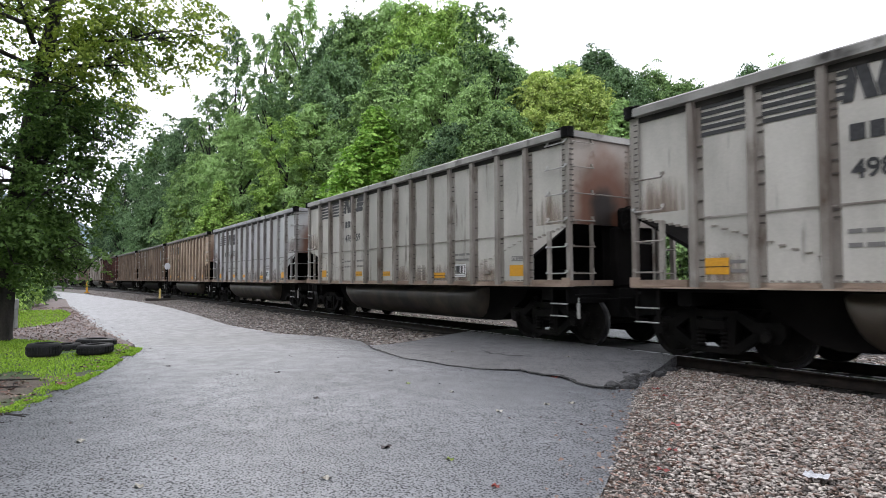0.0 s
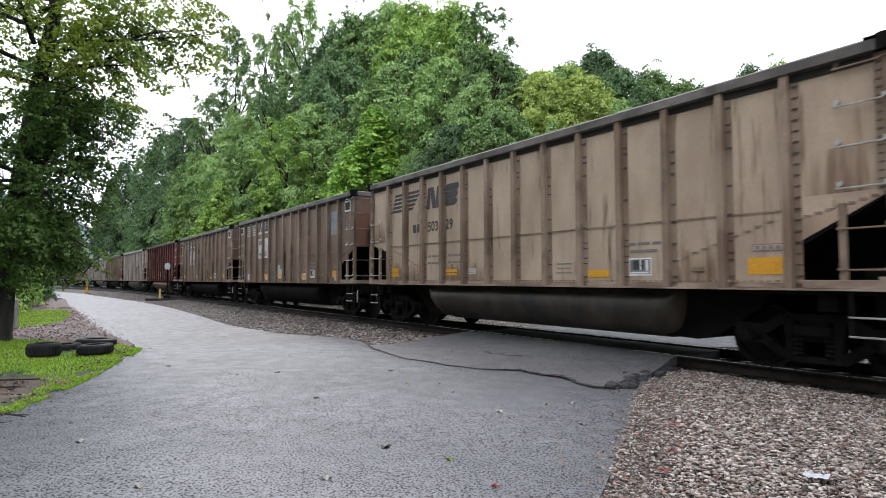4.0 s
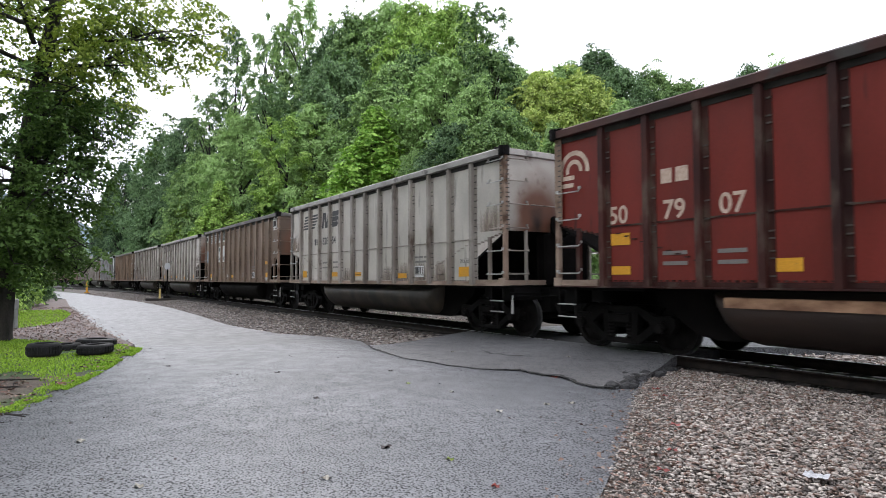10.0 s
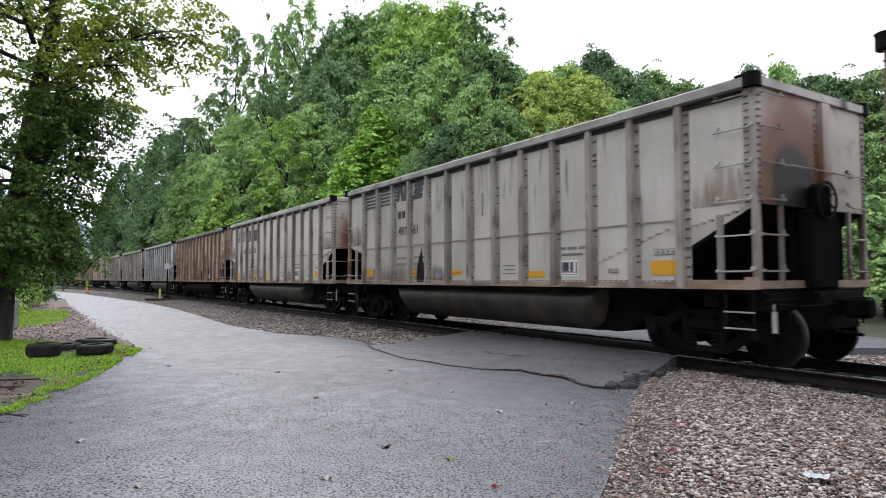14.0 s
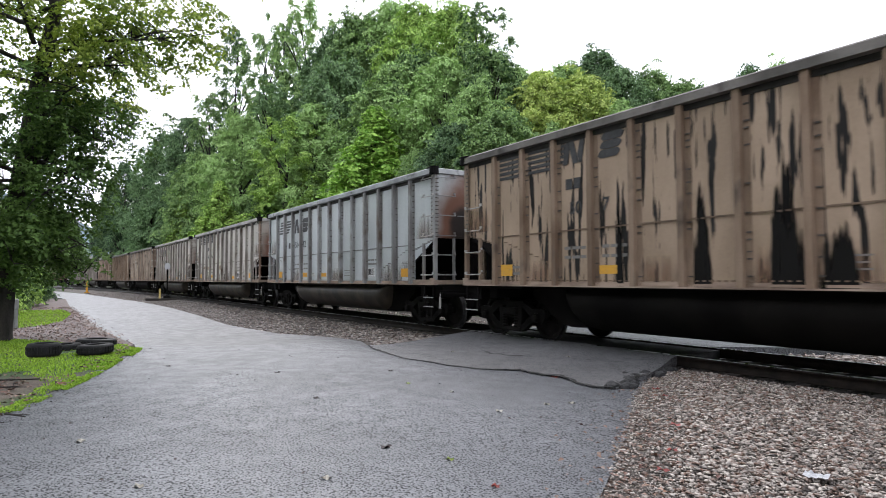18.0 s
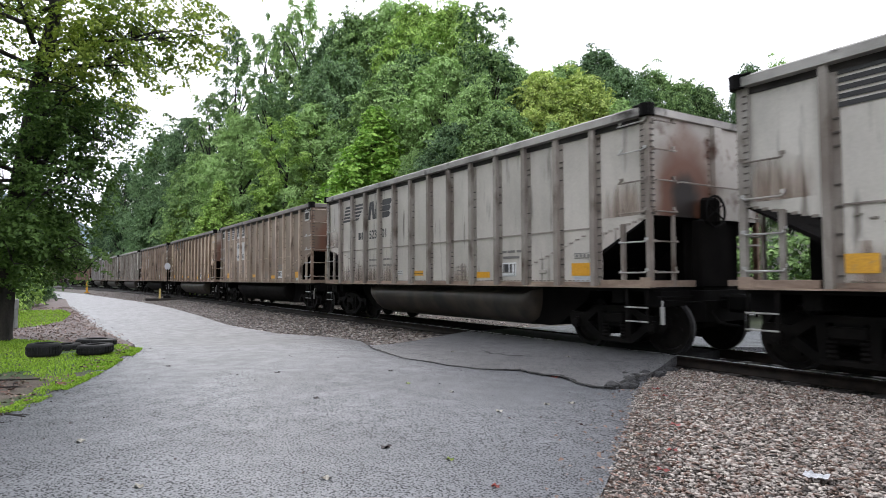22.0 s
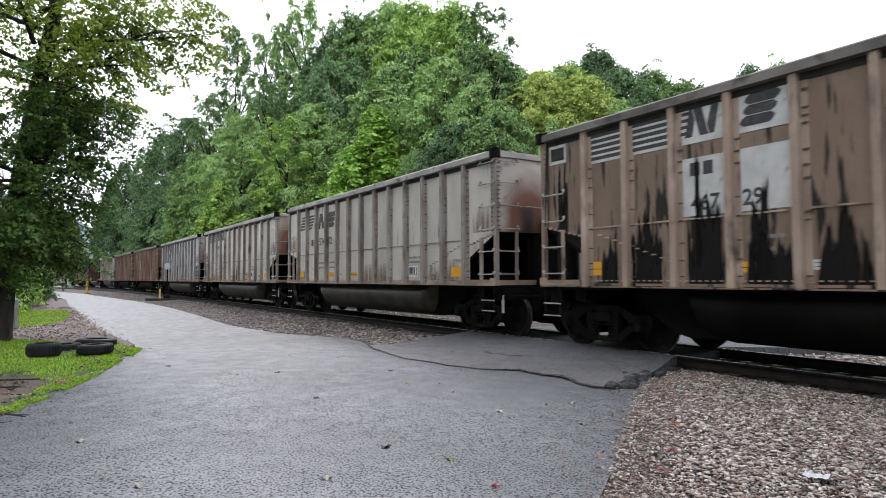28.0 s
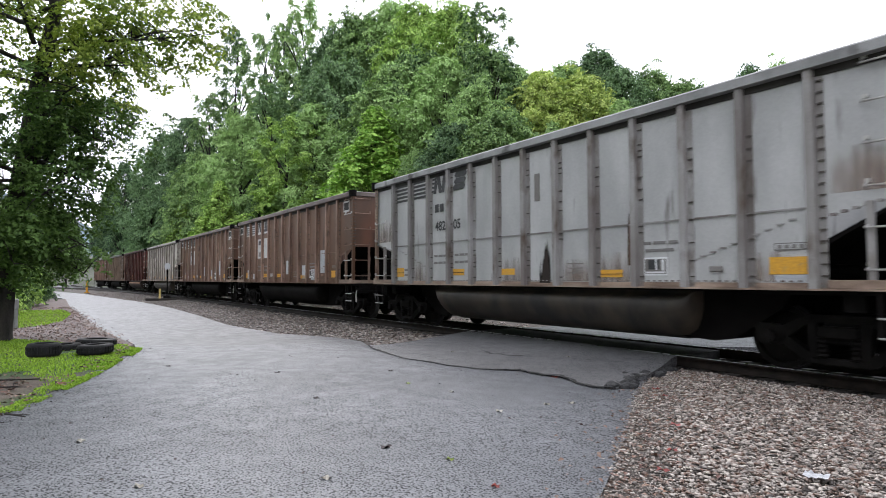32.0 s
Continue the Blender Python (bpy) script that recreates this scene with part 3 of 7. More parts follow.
for k in range(34):
    t = k / 34
    x, y = (-5.95 - 0.3 * t / 0.4, 6.35 + 1.6 * t) if t < 0.4 else (-6.25 - 0.75 * (t - 0.4), 6.95 + 2.4 * (t - 0.4))
    bm = bmesh.new()
    crumble(bm, x + rc.gauss(0.02, 0.07), y + rc.gauss(0, 0.08), rc.uniform(0.04, 0.11))
    tagged(part("asphalt_lump", bm, M["lump"]), "broken lump of old asphalt at the crossing edge", "rubble", "asphalt lumps")

# gravel beside the road
GRAVEL = [(-6.45, 7.9), (-6.22, 7.4), (-5.95, 6.9)] + [(x - 0.02, y - 0.02) for x, y in RIGHT_EDGE[2:]] + [(20, -13), (20, 8.4), (4, 8.35), (-3, 8.4), (-6.9, 8.5)]


def gravel_z(x, y):
    t = min(1.0, max(0.0, (y - 2.0) / 5.5))
    return -0.205 + 0.03 * t + 0.015 * noise.noise((x * 1.3, y * 1.3, 9))


slab("gravel_verge", GRAVEL, gravel_z, M["gravel_bed"], 0.2, "pale brown wet gravel verge beside the road", "gravel", step=0.6)
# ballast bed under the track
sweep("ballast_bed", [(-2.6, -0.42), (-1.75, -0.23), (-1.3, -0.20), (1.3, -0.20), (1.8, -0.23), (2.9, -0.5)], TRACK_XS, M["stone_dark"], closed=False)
tagged(bpy.data.objects["ballast_bed"], "oily stone ballast bed, coloured darker for the shade under the train", "ballast", kind="structure")


def stones(name, spots, sizes, material, label, seed):
    """Many small broken stones, each its own island in one mesh."""
    rng = np.random.default_rng(seed)
    bm = bmesh.new()
    bmesh.ops.create_icosphere(bm, subdivisions=1, radius=1)
    tv = np.array([v.co[:] for v in bm.verts])
    tf = np.array([[v.index for v in f.verts] for f in bm.faces])
    bm.free()
    n = len(spots)
    shapes = np.stack([tv * rng.uniform(0.4, 1.35, (len(tv), 1)) * rng.uniform((1.0, 0.55, 0.28), (1.8, 1.0, 0.6)) for _ in range(12)])
    pick = shapes[rng.integers(0, 12, n)] * np.asarray(sizes)[:, None, None]
    a = rng.uniform(0, 2 * np.pi, n)
    tilt = rng.normal(0, 0.45, n)
    c, s, ct, st = np.cos(a), np.sin(a), np.cos(tilt), np.sin(tilt)
    y1 = pick[:, :, 1] * ct[:, None] - pick[:, :, 2] * st[:, None]
    z1 = pick[:, :, 1] * st[:, None] + pick[:, :, 2] * ct[:, None]
    x2 = pick[:, :, 0] * c[:, None] - y1 * s[:, None]
    y2 = pick[:, :, 0] * s[:, None] + y1 * c[:, None]
    V = np.stack([x2, y2, z1], 2) + np.asarray(spots)[:, None, :]
    F = tf[None] + (np.arange(n) * len(tv))[:, None, None]
    ob = piece(name, fast_mesh(name, V.reshape(-1, 3), F.reshape(-1, 3)), material)
    return tagged(ob, label, "gravel", kind="stuff")


def inside(poly, x, y):
    hit = False
    for (x0, y0), (x1, y1) in zip(poly, poly[1:] + poly[:1]):
        if (y0 > y) != (y1 > y) and x < (x1 - x0) * (y - y0) / (y1 - y0) + x0:
            hit = not hit
    return hit


rng = random.Random(11)
spots, sizes = [], []
while len(spots) < 62000:
    x, y = rng.uniform(-7.2, 5.0), rng.uniform(-2.5, 8.6)
    if (x > -0.42 * y + 0.3 + 0.5 * rng.random() or y < 2.6) and rng.random() < 0.82:
        continue
    edge = rng.choice((0, 0, 0.05, 0.1)) * rng.random()
    if inside(GRAVEL, x + edge * 0.8, y + edge * 0.5):
        r = rng.choice((0.007, 0.009, 0.011, 0.013, 0.016, 0.019, 0.023)) * (1.0 + 0.15 * rng.random() if x > -0.75 * y - 0.2 else 0.75)
        spots.append((x, y, gravel_z(x, y) + r * rng.uniform(0.2, 0.9)))
        sizes.append(r * rng.uniform(0.8, 1.2))
stones("gravel", spots, sizes, M["stone"], "loose pale wet gravel stones beside the road", 3)
spots, sizes = [], []
for _ in range(17000):
    x = -13.3 - 70 * rng.random() ** 1.9
    side = rng.uniform(-5.0, -0.85)
    px, py, _z = along(x, side)
    if inside(ROAD, px, py - 0.25) or inside(apron_outline, px - 0.15, py):
        continue
    t = min(1.0, max(0.0, (-side - 1.5) / 2.4))
    r = rng.choice((0.024, 0.03, 0.036, 0.045))
    spots.append((px, py, -0.20 - 0.10 * t + 0.25 * r))
    sizes.append(r)
dark_spots, dark_sizes = [], []
for _ in range(3000):
    x = rng.uniform(-7.3, 4)
    side = rng.uniform(-1.5, -0.8)
    px, py, _z = along(x, side)
    if not inside(apron_outline, px, py):
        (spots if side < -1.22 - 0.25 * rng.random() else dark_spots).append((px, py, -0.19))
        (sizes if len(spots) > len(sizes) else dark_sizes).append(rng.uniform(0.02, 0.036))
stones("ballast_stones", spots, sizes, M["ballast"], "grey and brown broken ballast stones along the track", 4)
stones("oily_stones", dark_spots, dark_sizes, M["stone_dark"], "oily ballast stones by the rail, blackened for the train's shade", 6)
sweep("ballast_shoulder", [(-5.2, -0.45), (-4.4, -0.33), (-2.5, -0.25), (-1.6, -0.215)], [-13.2, -16, -20, -28, -38, -50, -64, -80, -100, -130], M["gravel_bed"], closed=False)
tagged(bpy.data.objects["ballast_shoulder"], "sloping gravel shoulder between road and track", "gravel", kind="structure")
spots, sizes = [], []
for _ in range(3500):
    x = 8 - 60 * rng.random() ** 1.5
    px, py, _z = along(x, rng.uniform(0.85, 3.2))
    if -13.3 < px < -6.9 and py < 18:
        continue
    spots.append((px, py, -0.2))
    sizes.append(rng.uniform(0.03, 0.06))
for _ in range(4500):
    x, y = rng.uniform(-8.5, 6), rng.uniform(10.7, 13.6)
    if y < 10.7 - 1.1 * (x + 6.6) * (x < -6.6) or inside(FAR_ROAD, x, y):
        continue
    spots.append((x, y, -0.2 - 0.02 * (y - 10.5)))
    sizes.append(rng.uniform(0.025, 0.05))
stones("ballast_stones", spots, sizes, M["stone"], "pale ballast stones on the far side of the track", 5)


# ---------------------------------------------------------------- the track
def railway():
    xs = [34, 20, 12, 8, 5, 2, -1, -4, -7, -10, -13, -16, -20, -25, -31, -38, -46, -55, -65, -78, -95, -120, -160, -220, -300, -450]
    web = [(-0.07, -0.17), (0.07, -0.17), (0.07, -0.155), (0.012, -0.13), (0.012, -0.045), (0.036, -0.035), (0.036, -0.006), (-0.036, -0.006), (-0.036, -0.035), (-0.012, -0.045), (-0.012, -0.13), (-0.07, -0.155)]
    head = [(-0.034, -0.006), (0.034, -0.006), (0.03, 0.0), (-0.03, 0.0)]
    for s in (-0.7525, 0.7525):
        r = tagged(new("rail"), "rusty steel rail with a polished running surface", "rail", "rails of the track")
        sweep("rail_web", [(s + a, b) for a, b in web], xs, M["rail"], parent=r)
        sweep("rail_head", [(s + a, b) for a, b in head], xs, M["rail_top"], parent=r, label="polished bright rail head")
    bm = bmesh.new()
    box(bm, -0.115, 0.115, -1.3, 1.3, -0.35, -0.17, 0.012)
    tie = mesh_of("tie", bm)
    rt = random.Random(5)
    k, x = 0, 8.0
    while x > -75:
        t = piece("railway_tie", tie, M["tie"], None, pose(*along(x, rt.uniform(-0.05, 0.05), rt.uniform(-0.008, 0.004)), rz=track_turn(x) + rt.uniform(-1, 1)))
        tagged(t, "dark weathered wooden railway tie", "railway tie", "ties of the track")
        x -= 0.53 + rt.uniform(-0.03, 0.03)


railway()


# ---------------------------------------------------------------- trees
def leaf_quads(points, normals, size, rng, fold=0.25):
    """Diamond leaves, folded along the middle: two triangles each."""
    n = len(points)
    nrm = normals / np.linalg.norm(normals, axis=1, keepdims=True)
    ref = rng.normal(0, 1, (n, 3))
    u = np.cross(nrm, ref)
    u /= np.linalg.norm(u, axis=1, keepdims=True) + 1e-9
    v = np.cross(nrm, u)
    s = (size * rng.uniform(0.65, 1.3, n))[:, None]
    a = points - u * s * 0.5
    b = points + v * s * 0.36 + nrm * s * fold * 0.5
    c = points + u * s * 0.5 - nrm * s * 0.1
    d = points - v * s * 0.36 + nrm * s * fold * 0.5
    V = np.stack([a, b, c, d], 1).reshape(-1, 3)
    i = np.arange(n) * 4
    F = np.stack([np.stack([i, i + 1, i + 2], 1), np.stack([i, i + 2, i + 3], 1)], 1).reshape(-1, 3)
    return V, F


def crown_mesh(name, blobs, n, size, seed, twigs=8, up=0.9, core=1.5, droop=0.32, spray=(0.28, 0.68)):
    """Leaves in sprays: each blob (x, y, z, r) is a bough that carries small drooping umbrellas of leaves, open below."""
    rng = np.random.default_rng(seed)
    B = np.array(blobs)
    k = np.repeat(np.arange(len(B)), twigs)
    d = rng.normal(0, 1, (len(k), 3)) + np.array((0, 0, 0.30))
    d /= np.linalg.norm(d, axis=1, keepdims=True)
    S = B[k, :3] + d * (B[k, 3] * rng.uniform(0.60, 1.25, len(k)))[:, None]
    R = B[k, 3] * rng.uniform(spray[0], spray[1], len(k))
    A = d * np.array((0.7, 0.7, 0.2)) + np.array((0, 0, up)) + rng.normal(0, 0.18, (len(k), 3))
    A /= np.linalg.norm(A, axis=1, keepdims=True)
    U = np.cross(A, rng.normal(0, 1, (len(k), 3)))
    U /= np.linalg.norm(U, axis=1, keepdims=True)
    W = np.cross(A, U)
    w = R ** 2
    j = rng.choice(len(S), n, p=w / w.sum())
    lobe = rng.uniform(0, 2 * np.pi, len(S))
    t = rng.uniform(0, 2 * np.pi, n)
    rho = np.sqrt(rng.uniform(0.02, 1, n)) * (0.78 + 0.30 * np.sin(5 * t + lobe[j]))
    out = U[j] * np.cos(t)[:, None] + W[j] * np.sin(t)[:, None]
    P = S[j] + R[j][:, None] * (out * rho[:, None] - A[j] * (droop * rho ** 2 + rng.normal(0, 0.07, n))[:, None])
    N = A[j] + out * (0.75 * rho)[:, None] + rng.normal(0, 0.42, (n, 3))
    # larger leaves deep inside the boughs close the crown
    c = int(n * 0.3) if core else 0
    j = rng.integers(0, len(B), c)
    Q = B[j, :3] + rng.normal(0, 0.22, (c, 3)) * B[j, 3:4]
    P, N = np.concatenate([P, Q]), np.concatenate([N, rng.normal(0, 1, (c, 3))])
    V, F = leaf_quads(P, N, np.concatenate([np.full(n, size), np.full(c, size * core)]), rng)
    return fast_mesh(name, V, F)


def trunk_mesh(name, path, limbs, seg=10):
    """A tapered trunk through path points (x, y, z, r), with limbs, each such a path."""
    bm = bmesh.new()
    for pts in [path] + limbs:
        prev = None
        for i, (x, y, z, r) in enumerate(pts):
            a, b = Vector(pts[max(0, i - 1)][:3]), Vector(pts[min(len(pts) - 1, i + 1)][:3])
            q = (b - a).to_track_quat("Z", "Y")
            ring = [bm.verts.new(Vector((x, y, z)) + q @ Vector((r * math.cos(2 * math.pi * k / seg), r * math.sin(2 * math.pi * k / seg), 0))) for k in range(seg)]
            if prev:
                for k in range(seg):
                    bm.faces.new((prev[k], prev[(k + 1) % seg], ring[(k + 1) % seg], ring[k]))
            prev = ring
    return mesh_of(name, bm, True)


def tree_kind(name, shape, seed, n, size, blobs_n):
    """A tree one unit high: its trunk mesh and its crown mesh. shape: round, spire, cone, bush."""
    rn = random.Random(seed)
    blobs, limbs = [], []
    for i in range(blobs_n):
        t = (i + rn.random()) / blobs_n
        a = i * 2.399 + rn.uniform(-0.5, 0.5)
        if shape == "round":
            z = 0.26 + 0.70 * t
            reach = 0.24 * math.sin(math.pi * min(1, 0.18 + 0.80 * t)) ** 0.7
            r = rn.uniform(0.06, 0.13) * (1.05 - 0.45 * t)
        elif shape == "spire":
            z = 0.18 + 0.80 * t
            reach = 0.19 * (1 - t) ** 0.6 + 0.025 + (0.08 if i % 4 == 0 else 0)
            r = rn.uniform(0.03, 0.08) * (1.1 - 0.55 * t)
        elif shape == "cone":
            z = 0.10 + 0.88 * t
            reach = 0.30 * (1 - t) ** 0.85
            r = rn.uniform(0.06, 0.10) * (1.1 - 0.75 * t)
        else:
            z = 0.12 + 0.75 * t
            reach = 0.55 * math.sin(math.pi * min(1, 0.25 + 0.72 * t)) ** 0.6
            r = rn.uniform(0.10, 0.19)
        k = reach * math.sqrt(rn.uniform(0.35, 1))
        x, y = k * math.cos(a), k * math.sin(a)
        blobs.append((x, y, z, r))
        if i % 5 == 0:
            z0 = max(0.08, z - 0.12 - 0.5 * k)
            limbs.append([(0, 0, z0, 0.007 * (1.1 - z0)), (x * 0.5, y * 0.5, (z0 + z) / 2 + 0.01, 0.0035), (x, y, z, 0.0012)])
    top = 0.86 if shape != "bush" else 0.5
    path = [(0, 0, -0.03, 0.022), (0.004, 0.002, 0.03, 0.016), (0.01, -0.006, 0.3, 0.012), (-0.004, 0.008, 0.6, 0.008), (0, 0, top, 0.002)]
    return trunk_mesh(name + "_trunk", path, limbs, 7), crown_mesh(name + "_crown", blobs, n, size, seed, core=1.0 if shape == "spire" else 1.5)


KINDS = {
    "round_a": tree_kind("round_a", "round", 21, 50000, 0.0106, 80),
    "round_b": tree_kind("round_b", "round", 22, 50000, 0.0106, 92),
    "spire_a": tree_kind("spire_a", "spire", 23, 27000, 0.0100, 70),
    "spire_b": tree_kind("spire_b", "spire", 24, 27000, 0.0100, 78),
    "cone": tree_kind("cone", "cone", 25, 46000, 0.0140, 150),
    "bush": tree_kind("bush", "bush", 26, 4500, 0.042, 34),
    "bush_b": tree_kind("bush_b", "bush", 27, 4500, 0.042, 44),
}
LABELS = {
    "leaf_mid": "tall broad green deciduous tree in the woods beyond the track",
    "leaf_bright": "bright green young tree in front of the woods",
    "leaf_yellow": "yellow-green deciduous tree at the edge of the woods",
    "leaf_lime": "bright lime green young tree before the darker woods",
    "leaf_dark": "dark green deciduous tree deep in the woods",
}


def tree(x, y, height, kind, leaves, spread=1.0, turn=0.0, z=None):
    root = new("shrub" if kind.startswith("bush") else "tree")
    base = hill(x, y) if z is None else z
    root.matrix_basis = pose(x, y, base, rz=turn)
    tr, cr = KINDS[kind]
    sc = Matrix.Diagonal((height * spread, height * spread, height, 1))
    piece("trunk", tr, M["bark"], root, sc)
    piece("crown", cr, M[leaves], root, sc)
    if kind.startswith("bush"):
        tagged(root, "dense leafy green shrub at the edge of the woods", "shrub", "shrubs along the woods")
    else:
        tagged(root, LABELS[leaves], "tree", "trees beyond the track")
    return root


def woods():
    rn = random.Random(77)
    # x, y, height, kind, leaves, spread
    for x, y, h, kind, leaves, spread in WOODS:
        tree(x, y, h, kind, leaves, spread, rn.uniform(0, 360))
    # understorey shrubs along the far side of the track
    x = 4.0
    while x > -150:
        off = rn.uniform(6.5, 9.5)
        if x > -24:
            off += 5.0
        tree(x, track_y(x) + off, rn.uniform(2.6, 4.6), rn.choice(("bush", "bush_b")), rn.choice(("leaf_mid", "leaf_mid", "leaf_bright", "leaf_dark")) if x < -16 else rn.choice(("leaf_mid", "leaf_bright", "leaf_dark")), 1.1, rn.uniform(0, 360))
        x -= rn.uniform(2.2, 3.6) * (1 if x > -60 else 2.0)


WOODS = [
    (-75.9, 26, 33.8, 'spire_a', 'leaf_mid', 0.75),
    (-95.1, 22, 37.2, 'spire_b', 'leaf_mid', 0.62),
    (-83.8, 23, 32.3, 'spire_a', 'leaf_mid', 0.62),
    (-81.0, 25, 33.7, 'spire_b', 'leaf_mid', 0.62),
    (-71.2, 28, 28.2, 'round_a', 'leaf_dark', 0.7),
    (-67.2, 30, 28.6, 'round_b', 'leaf_mid', 0.8),
    (-65.7, 33, 29.4, 'round_a', 'leaf_mid', 0.8),
    (-58.2, 33, 27.0, 'round_b', 'leaf_bright', 0.8),
    (-48.7, 31, 24.4, 'round_a', 'leaf_bright', 0.8),
    (-41.6, 29, 21.9, 'spire_a', 'leaf_mid', 0.8),
    (-32.7, 24, 15.8, 'round_b', 'leaf_mid', 0.9),
    (-32.7, 26, 14.6, 'round_a', 'leaf_mid', 0.9),
    (-54.5, 22, 20.9, 'round_b', 'leaf_dark', 0.9),
    (-69.9, 20, 22.7, 'spire_b', 'leaf_dark', 1.0),
    (-36.9, 17.5, 12.7, 'cone', 'leaf_lime', 1.4),
    (-52.3, 19, 16.4, 'round_a', 'leaf_mid', 0.9),
    (-42.8, 22, 17.4, 'round_a', 'leaf_mid', 1.0),
    (-28.9, 25, 13.4, 'round_a', 'leaf_yellow', 0.9),
    (-27.8, 27, 13.1, 'round_b', 'leaf_yellow', 1.0),
    (-36.6, 34, 16.0, 'round_a', 'leaf_mid', 0.9),
    (-46.9, 48, 19.2, 'round_b', 'leaf_dark', 0.9),
    (-41.6, 46, 16.6, 'round_a', 'leaf_dark', 0.9),
    (-41.2, 50, 16.3, 'round_b', 'leaf_mid', 0.9),
    (-36.4, 48, 14.7, 'round_a', 'leaf_mid', 0.9),
    (-33.0, 46, 13.9, 'round_b', 'leaf_mid', 0.8),
    (-28.6, 46, 15.1, 'round_a', 'leaf_dark', 0.55),
    (-25.0, 44, 14.6, 'round_b', 'leaf_mid', 0.7),
    (-22.7, 44, 13.4, 'round_a', 'leaf_dark', 1.0),
    (-19.6, 42, 12.6, 'round_b', 'leaf_dark', 1.0),
    (-17.7, 42, 12.8, 'round_a', 'leaf_mid', 1.0),
    (-23.6, 26, 10.6, 'cone', 'leaf_mid', 1.1),
    (-35.3, 22, 15.8, 'round_a', 'leaf_mid', 1.0),
    (-43.2, 24, 18.4, 'round_b', 'leaf_mid', 1.0),
    (-29.0, 20, 12.3, 'round_b', 'leaf_mid', 0.9),
    (-93.9, 18, 27.2, 'spire_a', 'leaf_mid', 0.8),
    (-105.0, 17, 26.3, 'round_a', 'leaf_dark', 0.7),
    (-122.5, 16, 27.5, 'round_b', 'leaf_dark', 0.7),
    (-145.9, 15, 28.0, 'spire_b', 'leaf_dark', 0.9),
    (-183.0, 14, 30.4, 'round_a', 'leaf_dark', 0.7),
    (-212.3, 13, 27.4, 'round_b', 'leaf_dark', 0.7),
    (-291.5, 13, 19.1, 'round_a', 'leaf_dark', 0.7),
    (-82.9, 14.5, 17.5, 'round_a', 'leaf_mid', 0.9),
    (-66.2, 16, 18.7, 'round_b', 'leaf_mid', 0.9),
    (-51.6, 16, 15.3, 'spire_a', 'leaf_bright', 1.1),
    (-115.2, 13, 17.1, 'cone', 'leaf_dark', 1.0),
    (-62.3, 13, 11.2, 'cone', 'leaf_bright', 1.1),
    (-82.4, 12.5, 12.5, 'cone', 'leaf_bright', 0.8),
    (-25.1, 19, 10.1, 'round_b', 'leaf_mid', 1.0),
    (-28.3, 18, 10.0, 'round_b', 'leaf_dark', 0.9),
    (-21.3, 19, 8.6, 'cone', 'leaf_mid', 0.9),
    (-39.5, 16, 10.2, 'cone', 'leaf_mid', 0.7),
    (-30.3, 17, 8.9, 'round_b', 'leaf_mid', 0.7),
    (-53.8, 14.5, 11.2, 'cone', 'leaf_mid', 0.7),
    (-14.7, 40, 11.7, 'round_b', 'leaf_mid', 1.0),
    (-12.0, 40, 10.6, 'round_a', 'leaf_mid', 1.0),
]


woods()


